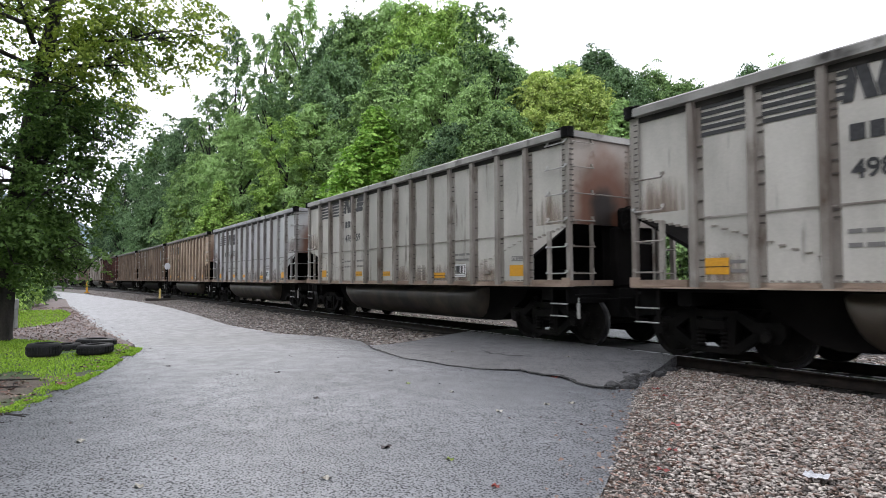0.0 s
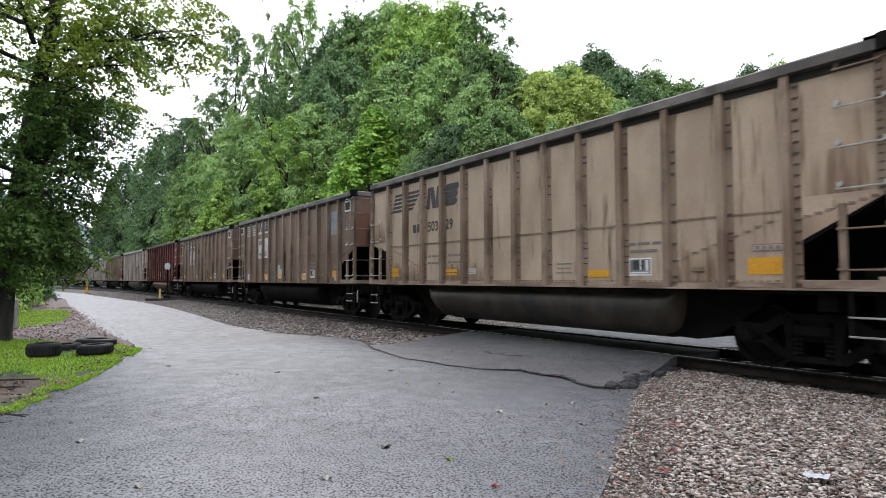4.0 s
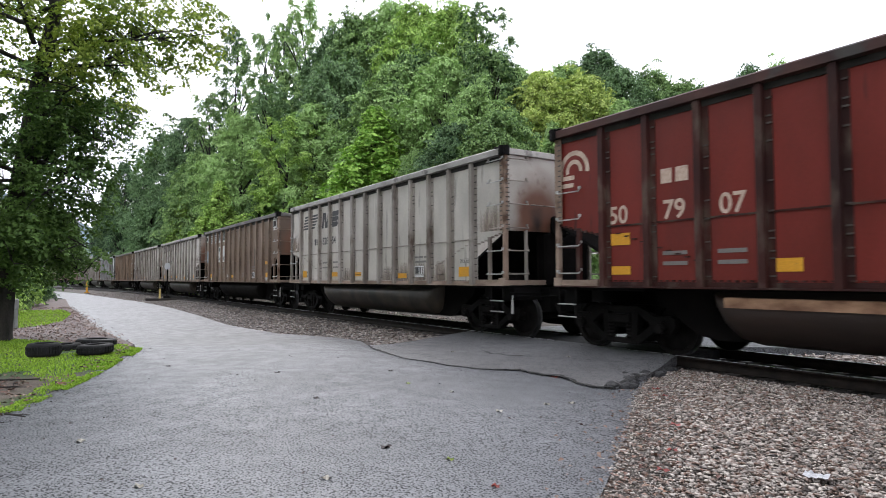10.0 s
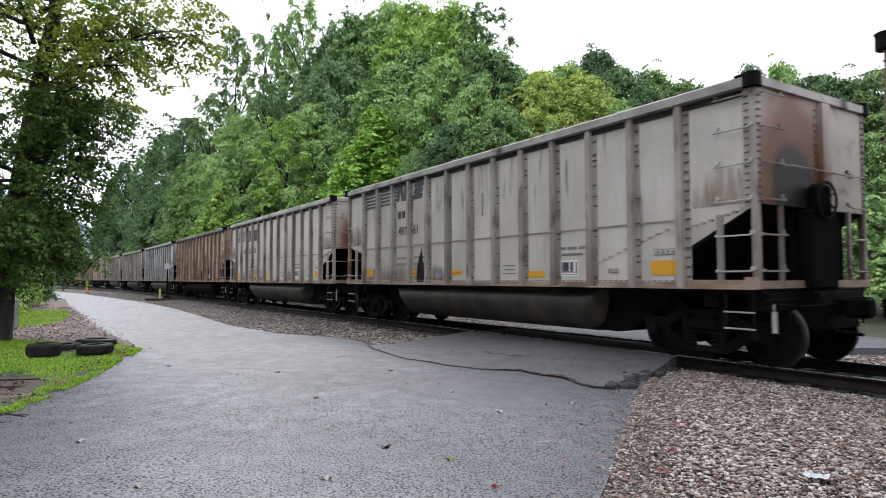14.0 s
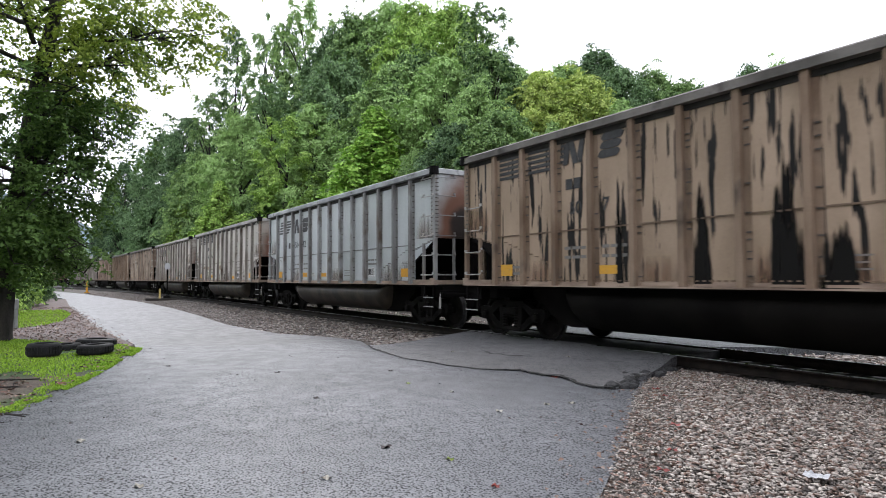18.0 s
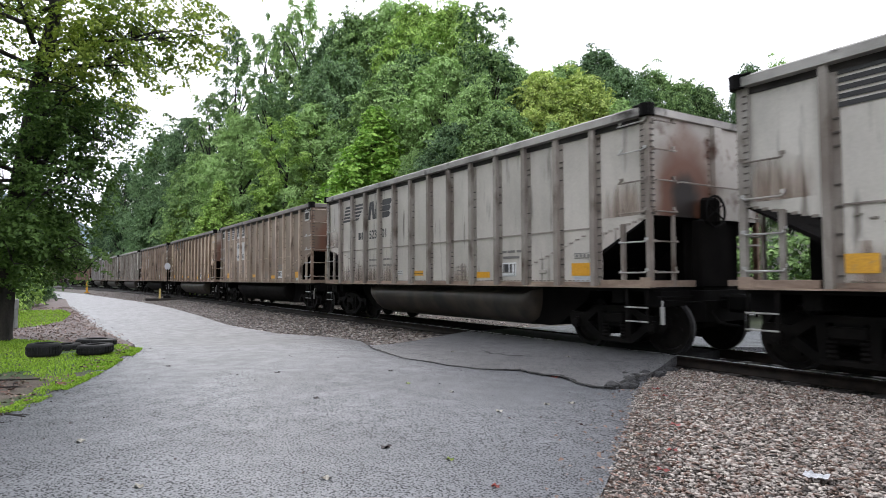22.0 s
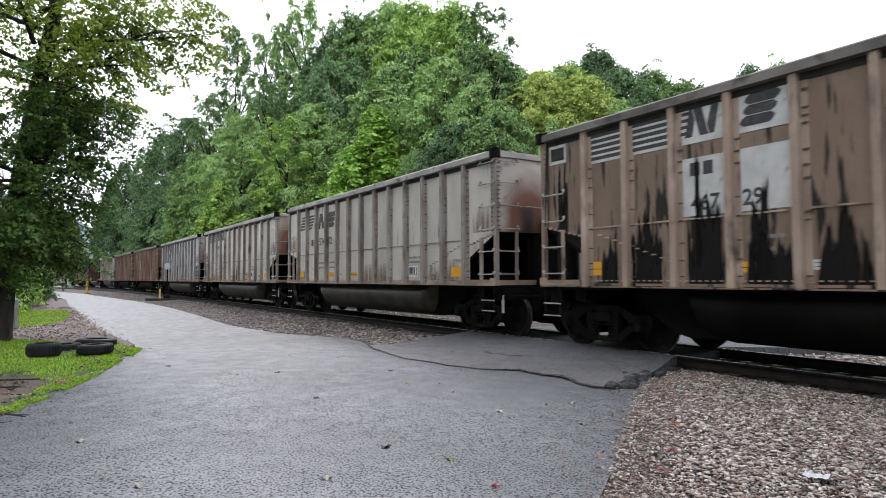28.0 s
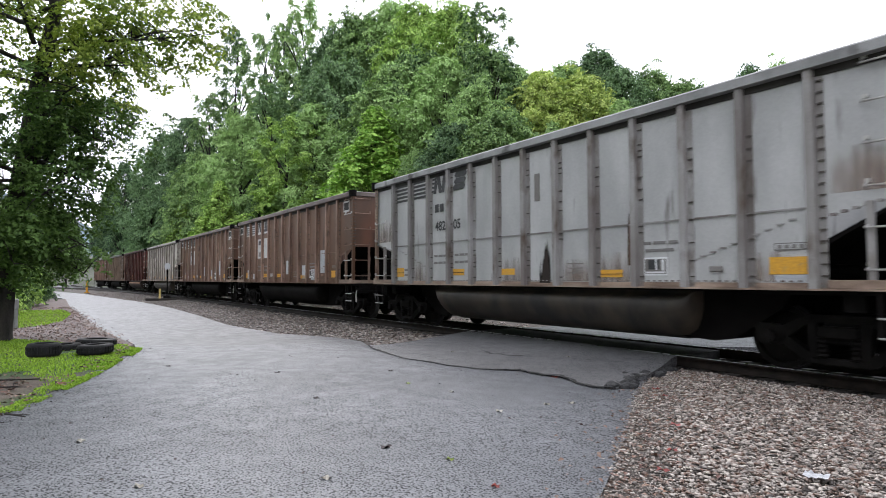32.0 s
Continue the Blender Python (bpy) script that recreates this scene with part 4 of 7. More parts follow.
def maple():
    """The large tree beside the road: a dark leaning trunk, long limbs and a wide leafy crown."""
    root = tagged(new("maple_tree"), "large maple with dark trunk and green-yellow leaves beside the road", "tree")
    root.matrix_basis = pose(-18.45, -1.1, -0.3)
    side, deep = Vector((0.5286, 0.8489, 0)), Vector((-0.849, 0.5285, 0))
    rn = random.Random(404)

    def at(u, w, z):
        p = side * u + deep * w
        return (p.x, p.y, z)

    path = [(*at(-0.20, 0, -0.1), 0.38), (*at(-0.14, 0, 0.3), 0.26), (*at(-0.04, 0, 1.8), 0.235), (*at(0.20, 0.1, 4.0), 0.23), (*at(0.5, 0.1, 6.0), 0.20), (*at(0.85, 0.2, 8.2), 0.15), (*at(1.0, 0.3, 11), 0.06)]
    limbs, blobs, twigs = [], [], []
    # base height, reach, direction (degrees from the road side), rise
    for z0, reach, ang, rise in ((6.0, 5.6, 5, 1.6), (5.2, 4.2, -30, 0.9), (7.0, 5.2, 30, 1.5), (4.4, 3.4, 20, 0.4), (3.8, 3.0, -40, 0.1), (5.6, 3.6, 75, 0.8), (3.4, 2.7, 55, -0.1), (4.8, 3.4, 120, 0.6), (6.4, 4.2, 160, 1.2), (8.0, 3.2, 190, 1.0), (8.6, 3.4, 140, 0.8), (7.4, 4.4, -70, 1.5), (4.2, 3.2, -100, 0.4), (6.8, 4.0, -140, 1.2), (3.2, 2.4, 10, -0.4), (2.9, 2.2, -60, -0.6), (3.0, 2.3, 100, -0.5), (8.2, 4.6, 0, 1.8), (8.6, 4.2, 60, 1.7), (8.8, 4.0, -40, 1.8), (9.2, 3.5, 150, 1.6), (2.8, 2.0, 150, -0.5), (3.3, 2.6, -20, -0.7), (2.6, 2.0, 30, -0.5), (4.6, 3.0, 0, -0.3), (5.4, 3.4, 15, 0.0), (4.0, 2.6, -80, -0.2), (3.9, 2.8, 180, -0.2), (6.6, 3.6, -15, 0.4), (7.4, 4.2, 15, 0.5), (7.8, 3.4, 200, 0.8), (6.0, 3.0, 50, 0.2), (2.7, 1.8, 220, -0.4)):
        a = radians(ang)
        if abs(ang) < 80:
            reach = min(reach, 1.45 + 0.62 * max(0.0, z0 + 0.7 * rise - 4.6))
        lean = 0.08 * z0
        pts = []
        for k in range(5):
            t = k / 4
            pts.append((*at(lean + reach * t * math.cos(a) + rn.uniform(-0.12, 0.12), reach * t * math.sin(a) + rn.uniform(-0.12, 0.12), z0 + rise * t ** 0.8 - (0.4 * t * t if rise < 0.5 else 0)), 0.055 * (1 - t) ** 0.8 + 0.007))
        own = [pts]
        limbs.append(own)
        for k in range(11):
            t = 0.22 + 0.8 * (k + rn.random()) / 11
            i = min(3, int(t * 4))
            f = t * 4 - i
            c = [pts[i][j] + (pts[i + 1][j] - pts[i][j]) * f for j in range(3)]
            spread = 0.25 + 0.55 * t
            q = [c[0] + rn.uniform(-spread, spread), c[1] + rn.uniform(-spread, spread), c[2] + rn.uniform(-0.55, 0.5)]
            blobs.append((*q, rn.uniform(0.4, 0.75)))
            own.append([(*c, 0.018), ((c[0] + q[0]) / 2, (c[1] + q[1]) / 2, (c[2] + q[2]) / 2 + 0.05, 0.011), (*q, 0.005)])
    piece("trunk", trunk_mesh("maple_trunk", path, [], 14), M["bark"], root, None, "dark furrowed leaning trunk")
    for own in limbs:
        piece("limb", trunk_mesh("maple_limb", own[0], own[1:], 6), M["bark"], root)
    # split by height: the upper colour is yellower and lit, the lower one shaded
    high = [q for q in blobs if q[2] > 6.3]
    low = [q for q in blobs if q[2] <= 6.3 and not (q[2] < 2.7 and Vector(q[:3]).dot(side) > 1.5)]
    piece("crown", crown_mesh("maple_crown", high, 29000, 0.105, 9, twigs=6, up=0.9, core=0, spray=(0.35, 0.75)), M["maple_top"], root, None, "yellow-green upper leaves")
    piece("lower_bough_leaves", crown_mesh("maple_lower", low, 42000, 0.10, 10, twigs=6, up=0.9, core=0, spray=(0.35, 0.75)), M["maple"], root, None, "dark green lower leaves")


maple()


def roadside():
    rn = random.Random(31)
    # trees at x -11 and -4 are unseen, added tall to block sky light
    for x, y, h, kind, leaves, spread in ((-26.5, -2.7, 1.9, "bush", "leaf_dark", 0.9), (-29, -2.3, 1.5, "bush_b", "leaf_dark", 1.0), (-33, -2.6, 2.4, "bush", "leaf_bright", 0.9), (-38, -2.2, 1.7, "bush_b", "leaf_mid", 1.1), (-44, -1.9, 2.2, "bush", "leaf_dark", 1.0), (-52, -1.6, 2.4, "bush_b", "leaf_dark", 1.0), (-60, -1.9, 2.6, "bush", "leaf_mid", 1.0), (-30, -3.9, 4.5, "bush", "leaf_bright", 0.8), (-36, -3.6, 5.5, "round_b", "leaf_mid", 1.3), (-42, -2.6, 4.2, "bush_b", "leaf_bright", 0.8), (-50, -3.4, 7.0, "round_a", "leaf_mid", 1.2), (-27, -6.5, 8.0, "round_b", "leaf_dark", 1.2), (-40, -8.0, 11, "round_a", "leaf_dark", 1.2), (-58, -4.2, 6.0, "bush", "leaf_bright", 0.7), (-66, -3.9, 7.0, "round_b", "leaf_bright", 1.2), (-78, -5.0, 9.0, "round_a", "leaf_mid", 1.2), (-92, -7.5, 9.0, "round_b", "leaf_bright", 1.2), (-60, -11, 14, "round_a", "leaf_dark", 1.1), (-23, -5.2, 3.2, "bush", "leaf_dark", 0.9), (-26.5, -3.2, 2.4, "bush_b", "leaf_dark", 0.8), (-110, -10, 12, "round_a", "leaf_mid", 1.2), (-130, -15, 14, "round_b", "leaf_mid", 1.2), (-88, -3.2, 4.0, "bush", "leaf_bright", 0.7), (-106, -0.2 - 6, 5, "bush_b", "leaf_bright", 0.8), (-11, -9, 17, "round_a", "leaf_mid", 1.2), (6, -16, 12, "round_b", "leaf_mid", 1.2), (-4, -13, 16, "round_a", "leaf_dark", 1.2), (20, -14, 12, "round_a", "leaf_mid", 1.2), (-140, 1.0, 12, "round_b", "leaf_mid", 1.0)):
        t = tree(x, y, h, kind, leaves, spread, rn.uniform(0, 360))
        if t.name.startswith("tree"):
            tagged(t, "leafy green tree on the verge beside the road", "tree", "trees beside the road")


roadside()
# distant ridge where the valley opens, its haze painted as a pale colour
ridge = [(-900 + 20 * math.sin(i), -500 + i * 60, 40 + 45 * abs(math.sin(i * 0.7)) + 30 * math.sin(i * 0.23)) for i in range(26)]
rv = [p for x, y, z in ridge for p in ((x, y, -5), (x - 60, y, z))]
rf = [(2 * i, 2 * i + 2, 2 * i + 3, 2 * i + 1) for i in range(25)]
M["ridge"] = mat("hazy_ridge", (0.16, 0.22, 0.22), (0.22, 0.28, 0.28), scale=0.02, rough=1.0, bump=0, bscale=0.2)
tagged(piece("backdrop", fast_mesh("backdrop", rv, rf), M["ridge"]), "far wooded ridge in pale blue-green haze", "hill", kind="structure")


# ---------------------------------------------------------------- the verge beside the road
VERGE = [(-8.51, -0.56), (-9.35, -0.27), (-10.56, 0.18), (-12.0, 0.60), (-12.9, 0.83), (-14.2, 1.23), (-15.04, 1.40), (-15.9, 1.3), (-16.6, 0.95), (-17.2, 0.3), (-18.0, -0.4), (-19.5, -1.6), (-19.0, -4.0), (-16, -7.0), (-9, -8.0), (-4.5, -4.0), (-5.6, -2.2), (-7.2, -1.05)]


def verge_z(x, y):
    return -0.20 + 0.03 * noise.noise((x * 0.7, y * 0.7, 2)) + 0.05 * min(1.0, max(0.0, -y / 3))


slab("verge", VERGE, verge_z, M["dirt"], 0.2, "muddy verge with grass beside the road", "ground", step=0.7)
LITTER = [(-15.9, 1.32), (-16.1, 1.5), (-20.2, 1.18), (-24.25, 0.98), (-30.0, 0.85), (-39.3, 0.5), (-56.1, 0.4), (-56, -3), (-38, -3.5), (-30, -3.5), (-22, -3.0), (-19.5, -1.65), (-18.0, -0.45), (-17.2, 0.25), (-16.6, 0.9)]
slab("litter_bank", LITTER, lambda x, y: -0.23 + 0.02 * noise.noise((x * 0.6, y * 0.6, 7)), M["litter_ground"], 0.2, "bare ground strewn with wet brown leaves", "ground", step=1.2)


def blades(name, region, count, height, label, seed, keep=None):
    """Short grass: thin bent blades, three to a tuft, in one mesh."""
    rn = np.random.default_rng(seed)
    xs = [p[0] for p in region]
    ys = [p[1] for p in region]
    pts = []
    while len(pts) < count:
        x, y = rn.uniform(min(xs), max(xs)), rn.uniform(min(ys), max(ys))
        if inside(region, x, y) and (keep is None or keep(x, y)):
            pts.append((x, y, verge_z(x, y) - 0.01 if y < 2 and x > -19 else -0.24))
    P = np.array(pts)
    n = len(P)
    a = rn.uniform(0, 2 * np.pi, n)
    lean = rn.uniform(0.2, 0.9, n)[:, None]
    d = np.stack([np.cos(a), np.sin(a), np.zeros(n)], 1)
    s = np.stack([-np.sin(a), np.cos(a), np.zeros(n)], 1) * rn.uniform(0.006, 0.016, n)[:, None]
    h = (height * rn.uniform(0.4, 1.2, n))[:, None]
    up = np.array((0, 0, 1.0))
    v0, v1 = P - s, P + s
    v2, v3 = P + up * h * 0.7 + d * h * lean * 0.4 + s * 0.7, P + up * h * 0.7 + d * h * lean * 0.4 - s * 0.7
    v4 = P + up * h * 0.95 + d * h * lean
    V = np.stack([v0, v1, v2, v3, v4], 1).reshape(-1, 3)
    i = np.arange(n) * 5
    F = np.concatenate([np.stack([i, i + 1, i + 2], 1), np.stack([i, i + 2, i + 3], 1), np.stack([i + 3, i + 2, i + 4], 1)])
    return tagged(piece(name, fast_mesh(name, V, F), M["grass"]), label, "grass", kind="stuff")


def bare(x, y):
    """Grass thins out on the muddy patch, under the tyres and by noise."""
    patch = ((x + 10.7) / 1.3) ** 2 + ((y + 0.75) / 0.55) ** 2
    if patch < 1 + 0.3 * noise.noise((x * 3, y * 3, 0)):
        return False
    behind = y + 0.0 > 0.15 + 0.25 * (x + 16) and x < -15.6
    return noise.noise((x * 0.9, y * 0.9, 4)) > (-0.42 if not behind else -0.1)


blades("grass", [p for p in VERGE], 80000, 0.048, "short bright green grass beside the road", 5, bare)
EDGE = VERGE[:7]
fringe = [(x + 0.06, y + 0.15) for x, y in EDGE] + [(x - 0.04, y - 0.10) for x, y in EDGE[::-1]]
blades("grass", fringe, 5000, 0.05, "ragged grass fringe creeping over the road edge", 15, lambda x, y: noise.noise((x * 2.1, y * 2.1, 8)) > -0.05)
FAR_GRASS = [(-22.5, -2.6), (-23.7, -1.0), (-24.5, -0.45), (-26.5, 0.1), (-32.0, 0.45), (-36.0, 0.1), (-36.0, -2.0), (-30, -3.0)]
blades("grass", FAR_GRASS, 12000, 0.09, "patch of bright green grass between leaf litter", 6)
slab("grass_ground", FAR_GRASS, lambda x, y: -0.222, M["dirt"], 0.05, "grassy earth patch beside the road", "ground", step=2)


def flakes(name, spots, size, material, label, seed, category="leaf litter"):
    """Curled fallen leaves lying flat, many in one mesh."""
    rn = np.random.default_rng(seed)
    P = np.array(spots)
    N = np.array((0, 0, 1.0)) + rn.normal(0, 0.25, (len(P), 3))
    V, F = leaf_quads(P, N, size, rn, 0.35)
    return tagged(piece(name, fast_mesh(name, V, F), material), label, category, kind="stuff")


M["dead_leaf"] = mat("wet_dead_leaf", (0.09, 0.035, 0.025), (0.20, 0.12, 0.08), scale=3, rough=0.5, bump=0.1, island=0.5)
M["pale_leaf"] = mat("pale_fallen_leaf", (0.24, 0.22, 0.18), (0.34, 0.32, 0.27), scale=9, rough=0.5, bump=0.1)
M["red_leaf"] = mat("red_fallen_leaf", (0.15, 0.02, 0.018), (0.26, 0.05, 0.035), scale=9, rough=0.5, bump=0.1)
M["green_leaf"] = mat("green_fallen_leaf", (0.10, 0.16, 0.02), (0.22, 0.24, 0.03), scale=9, rough=0.5, bump=0.1)
M["dark_leaf"] = mat("dark_fallen_leaf", (0.012, 0.008, 0.007), (0.04, 0.02, 0.018), scale=9, rough=0.5, bump=0.1)
rl = random.Random(8)
spots = []
while len(spots) < 6500:
    x, y = rl.uniform(-40, -15.5), rl.uniform(-3.2, 1.5)
    if inside(LITTER, x, y + rl.choice((0, 0, -0.15, -0.4)) * rl.random()):
        spots.append((x, y, -0.205))
flakes("leaf_litter", spots, 0.065, M["dead_leaf"], "wet brown leaves strewn on the ground", 12)
spots = [(-10.7 + rl.gauss(0, 0.6), -0.75 + rl.gauss(0, 0.25), -0.17) for _ in range(160)] + [(x + rl.gauss(0, 0.25), y - 0.15 + rl.gauss(0, 0.12), -0.165) for x, y in VERGE[:7] for _ in range(16)]
flakes("leaf_litter", spots, 0.07, M["dead_leaf"], "wet brown leaves and twigs along the road edge", 13)
spots = []
for k in range(330):
    x, y = RIGHT_EDGE[2 + k % 7]
    spots.append((x + rl.gauss(0.1, 0.28), y + rl.gauss(0.1, 0.3), -0.155))
flakes("leaf_litter", spots, 0.045, M["dead_leaf"], "red-brown leaves along the gravel edge", 14)
spots = []
for k in range(180):
    x, y = rl.uniform(-16, -2), rl.uniform(-1.0, 6)
    if inside(ROAD, x, y):
        spots.append((x, y, road_z(x, y) + 0.008))
for k in range(420):
    (x0, y0), (x1, y1) = EDGE[k % 6], EDGE[k % 6 + 1]
    t = rl.random()
    x, y = x0 + (x1 - x0) * t + rl.gauss(0.04, 0.07), y0 + (y1 - y0) * t + abs(rl.gauss(0, 0.13))
    spots.append((x, y, road_z(x, y) + 0.008))
flakes("road_litter", spots, 0.035, M["dark_leaf"], "specks and bits of leaf on the wet road", 15, "litter")


def fallen_leaf(x, y, z, size, material, turn, label):
    """One fallen leaf with pointed lobes and a stalk."""
    bm = bmesh.new()
    n = 14
    vs = []
    for k in range(n):
        a = 2 * math.pi * k / n
        r = size * (0.5 if k % 2 == 0 else 0.33) * (1.15 if k == 0 else 1)
        vs.append(bm.verts.new((r * math.cos(a), r * math.sin(a) * 0.8, 0.012 * math.sin(3 * a) + 0.006)))
    c = bm.verts.new((0, 0, 0.002))
    for k in range(n):
        bm.faces.new((c, vs[k], vs[(k + 1) % n]))
    ob = part("fallen_leaf", bm, M[material])
    ob.matrix_basis = pose(x, y, z + 0.006, rz=turn)
    tagged(ob, label, "leaf", "fallen leaves on the road")


for x, y, size, material in ((-9.85, 2.96, 0.10, "dark_leaf"), (-5.0, 2.47, 0.11, "dark_leaf"), (-7.8, 4.21, 0.10, "green_leaf"), (-5.65, 4.20, 0.11, "pale_leaf"), (-5.54, 5.19, 0.09, "pale_leaf"), (-6.66, 0.19, 0.11, "pale_leaf"), (-5.02, 0.51, 0.09, "pale_leaf"), (-4.46, 1.72, 0.09, "pale_leaf"), (-4.38, 2.75, 0.08, "green_leaf"), (-7.47, 2.74, 0.08, "dark_leaf"), (-6.92, 4.38, 0.08, "pale_leaf"), (-9.04, 4.55, 0.08, "dark_leaf"), (-5.65, 4.89, 0.08, "pale_leaf"), (-11.63, 1.61, 0.10, "dark_leaf"), (-3.65, 2.68, 0.08, "red_leaf"), (-7.1, 6.3, 0.12, "red_leaf"), (-4.1, 5.2, 0.12, "red_leaf"), (-3.5, 4.4, 0.11, "red_leaf"), (-3.2, 3.9, 0.10, "red_leaf"), (-5.1, 6.3, 0.09, "red_leaf"), (-5.5, 6.6, 0.10, "red_leaf"), (-10.3, 0.05, 0.12, "red_leaf"), (-8.2, 7.6, 0.07, "pale_leaf"), (-10.4, 6.6, 0.07, "pale_leaf")):
    z = apron_z(x, y) if inside(apron_outline, x, y) else (road_z(x, y) if inside(ROAD, x, y) else gravel_z(x, y) + 0.035)
    words = {"dark_leaf": "dark wet fallen leaf on the road", "green_leaf": "yellow-green fallen leaf on the road", "pale_leaf": "pale curled fallen leaf on wet asphalt", "red_leaf": "red fallen leaf lying on the ground"}[material]
    fallen_leaf(x, y, z, size, material, rl.uniform(0, 360), words)

# crumpled paper on the gravel
bm = bmesh.new()
bmesh.ops.create_grid(bm, x_segments=8, y_segments=6, size=0.5)
for v in bm.verts:
    v.co = Vector((v.co.x * 0.16, v.co.y * 0.13, 0.02 + 0.03 * noise.noise((v.co.x * 6, v.co.y * 6, 1)) + 0.02 * abs(v.co.x)))
bmesh.ops.solidify(bm, geom=bm.faces[:], thickness=0.002)
M["paper"] = mat("wet_paper", (0.36, 0.37, 0.39), (0.48, 0.48, 0.5), rough=0.6, bump=0.1)
paper = part("paper_scrap", bm, M["paper"])
paper.matrix_basis = pose(-2.48, 4.68, -0.155, rz=20)
tagged(paper, "crumpled white paper scrap on gravel", "litter")


# ---------------------------------------------------------------- tyres
def tyre(x, y, radius, width, z, tip=0.0, turn=0.0):
    root = new("tyre")
    root.matrix_basis = pose(x, y, z, rx=tip, rz=turn)
    bm = bmesh.new()
    w, r = width, radius
    lathe(bm, [(r * 0.56, 0.02 * w), (r * 0.75, 0.0), (r * 0.93, 0.06 * w), (r, 0.2 * w), (r, 0.8 * w), (r * 0.93, 0.94 * w), (r * 0.75, w), (r * 0.56, 0.98 * w), (r * 0.54, 0.86 * w), (r * 0.80, 0.7 * w), (r * 0.84, 0.5 * w), (r * 0.80, 0.3 * w), (r * 0.54, 0.14 * w)], 36, "z")
    part("casing", bm, M["rubber"], root, smooth=True)
    bm = bmesh.new()
    for k in range(32):
        a = 2 * math.pi * k / 32
        for z0 in (0.24, 0.52):
            c, s = math.cos(a), math.sin(a)
            m = Matrix.Translation((c * r, s * r, w * (z0 + 0.12))) @ Matrix.Rotation(a, 4, "Z") @ Matrix.Diagonal((0.02, r * 0.13, w * 0.22, 1))
            bmesh.ops.create_cube(bm, size=1, matrix=m)
    part("tread", bm, M["rubber"], root)
    return tagged(root, "old black tyre lying flat in the grass", "tyre", "tyres on the verge")


tyre(-14.33, -0.24, 0.29, 0.27, -0.19)
tyre(-14.30, 0.63, 0.325, 0.20, -0.19, 2)
tyre(-15.6, 0.12, 0.31, 0.18, -0.25, 3)
tyre(-16.1, 0.72, 0.40, 0.17, -0.20, -2)


# ---------------------------------------------------------------- switch stand, markers, post
M["yellow_pale"] = mat("faded_yellow_paint", (0.42, 0.30, 0.07), (0.6, 0.46, 0.16), scale=5, rough=0.6)


def switch_stand():
    root = tagged(new("switch_stand"), "black railway switch stand with round white target", "switch stand")
    root.matrix_basis = pose(-48.5, 6.55, -0.15, rz=-20)
    bm = bmesh.new()
    box(bm, -0.25, 0.25, -0.2, 0.2, 0, 0.25, 0.03)
    part("base", bm, M["steel_dark"], root)
    bm = bmesh.new()
    rod(bm, (0, 0, 0.2), (0, 0, 2.15), 0.045, 10)
    part("mast", bm, M["steel_dark"], root)
    bm = bmesh.new()
    m = Matrix.Rotation(radians(60), 4, "Z") @ Matrix.Rotation(radians(90), 4, "X")
    bmesh.ops.create_cone(bm, cap_ends=True, segments=24, radius1=0.26, radius2=0.26, depth=0.02, matrix=Matrix.Translation((0, 0, 2.35)) @ m)
    part("target", bm, M["paper"], root, "round white target disc")
    bm = bmesh.new()
    prism(bm, [(-0.20, 0.0), (0.06, 0.0), (-0.06, 0.75), (-0.14, 0.75)], -0.56, -0.44)
    part("lever", bm, M["yellow_pale"], root, "yellow painted throw lever")


switch_stand()
bm = bmesh.new()
box(bm, -0.13, 0.13, -2.2, 1.6, -0.1, 0.12, 0.02)
timber = mesh_of("headblock_timber", bm)
for dx in (0.0, 0.75):
    tagged(piece("headblock_timber", timber, M["tie"], None, pose(-48.9 + dx, 7.4, -0.2, rz=-12)), "long dark switch timber under the switch stand", "railway tie", "switch timbers")
for x, y, h, key, words in ((-84.8, 2.7, 1.4, "yellow", "slim orange marker post beside the track"), (-95.0, -2.2, 1.0, "red_leaf", "short orange marker post beyond the road")):
    bm = bmesh.new()
    box(bm, -0.11, 0.11, -0.11, 0.11, 0, h, 0.03)
    box(bm, -0.26, 0.26, -0.26, 0.26, -0.05, 0.08, 0.02)
    ob = part("marker_post", bm, M[key])
    ob.matrix_basis = pose(x, y, -0.3)
    tagged(ob, words, "marker post")
M["print_post"] = mat("weathered_grey_box", (0.22, 0.22, 0.22), (0.34, 0.34, 0.34), scale=4, rough=0.6)
post = tagged(new("utility_post"), "short grey utility post with a meter box", "post")
post.matrix_basis = pose(-23.5, -1.16, -0.25, rz=35)
bm = bmesh.new()
box(bm, -0.05, 0.05, -0.05, 0.05, -0.1, 0.9, 0.01)
part("post", bm, M["print_post"], post)
bm = bmesh.new()
box(bm, -0.09, 0.09, -0.10, 0.05, 0.62, 0.95, 0.025)
part("meter_box", bm, M["print_post"], post)


def stick(x0, y0, x1, y1, z, r, label):
    """A fallen stick with a fork."""
    bm = bmesh.new()
    a, b = Vector((x0, y0, z)), Vector((x1, y1, z + 0.01))
    mid = a.lerp(b, 0.55) + Vector((0.03, -0.02, 0.015))
    rod(bm, a, mid, r, 6, r * 0.8)
    rod(bm, mid, b, r * 0.8, 6, r * 0.4)
    rod(bm, mid, mid + (b - a) * 0.3 + Vector((0.06, 0.09, 0.01)), r * 0.6, 6, r * 0.3)
    ob = part("stick", bm, M["bark"])
    tagged(ob, label, "stick", "sticks on the verge")


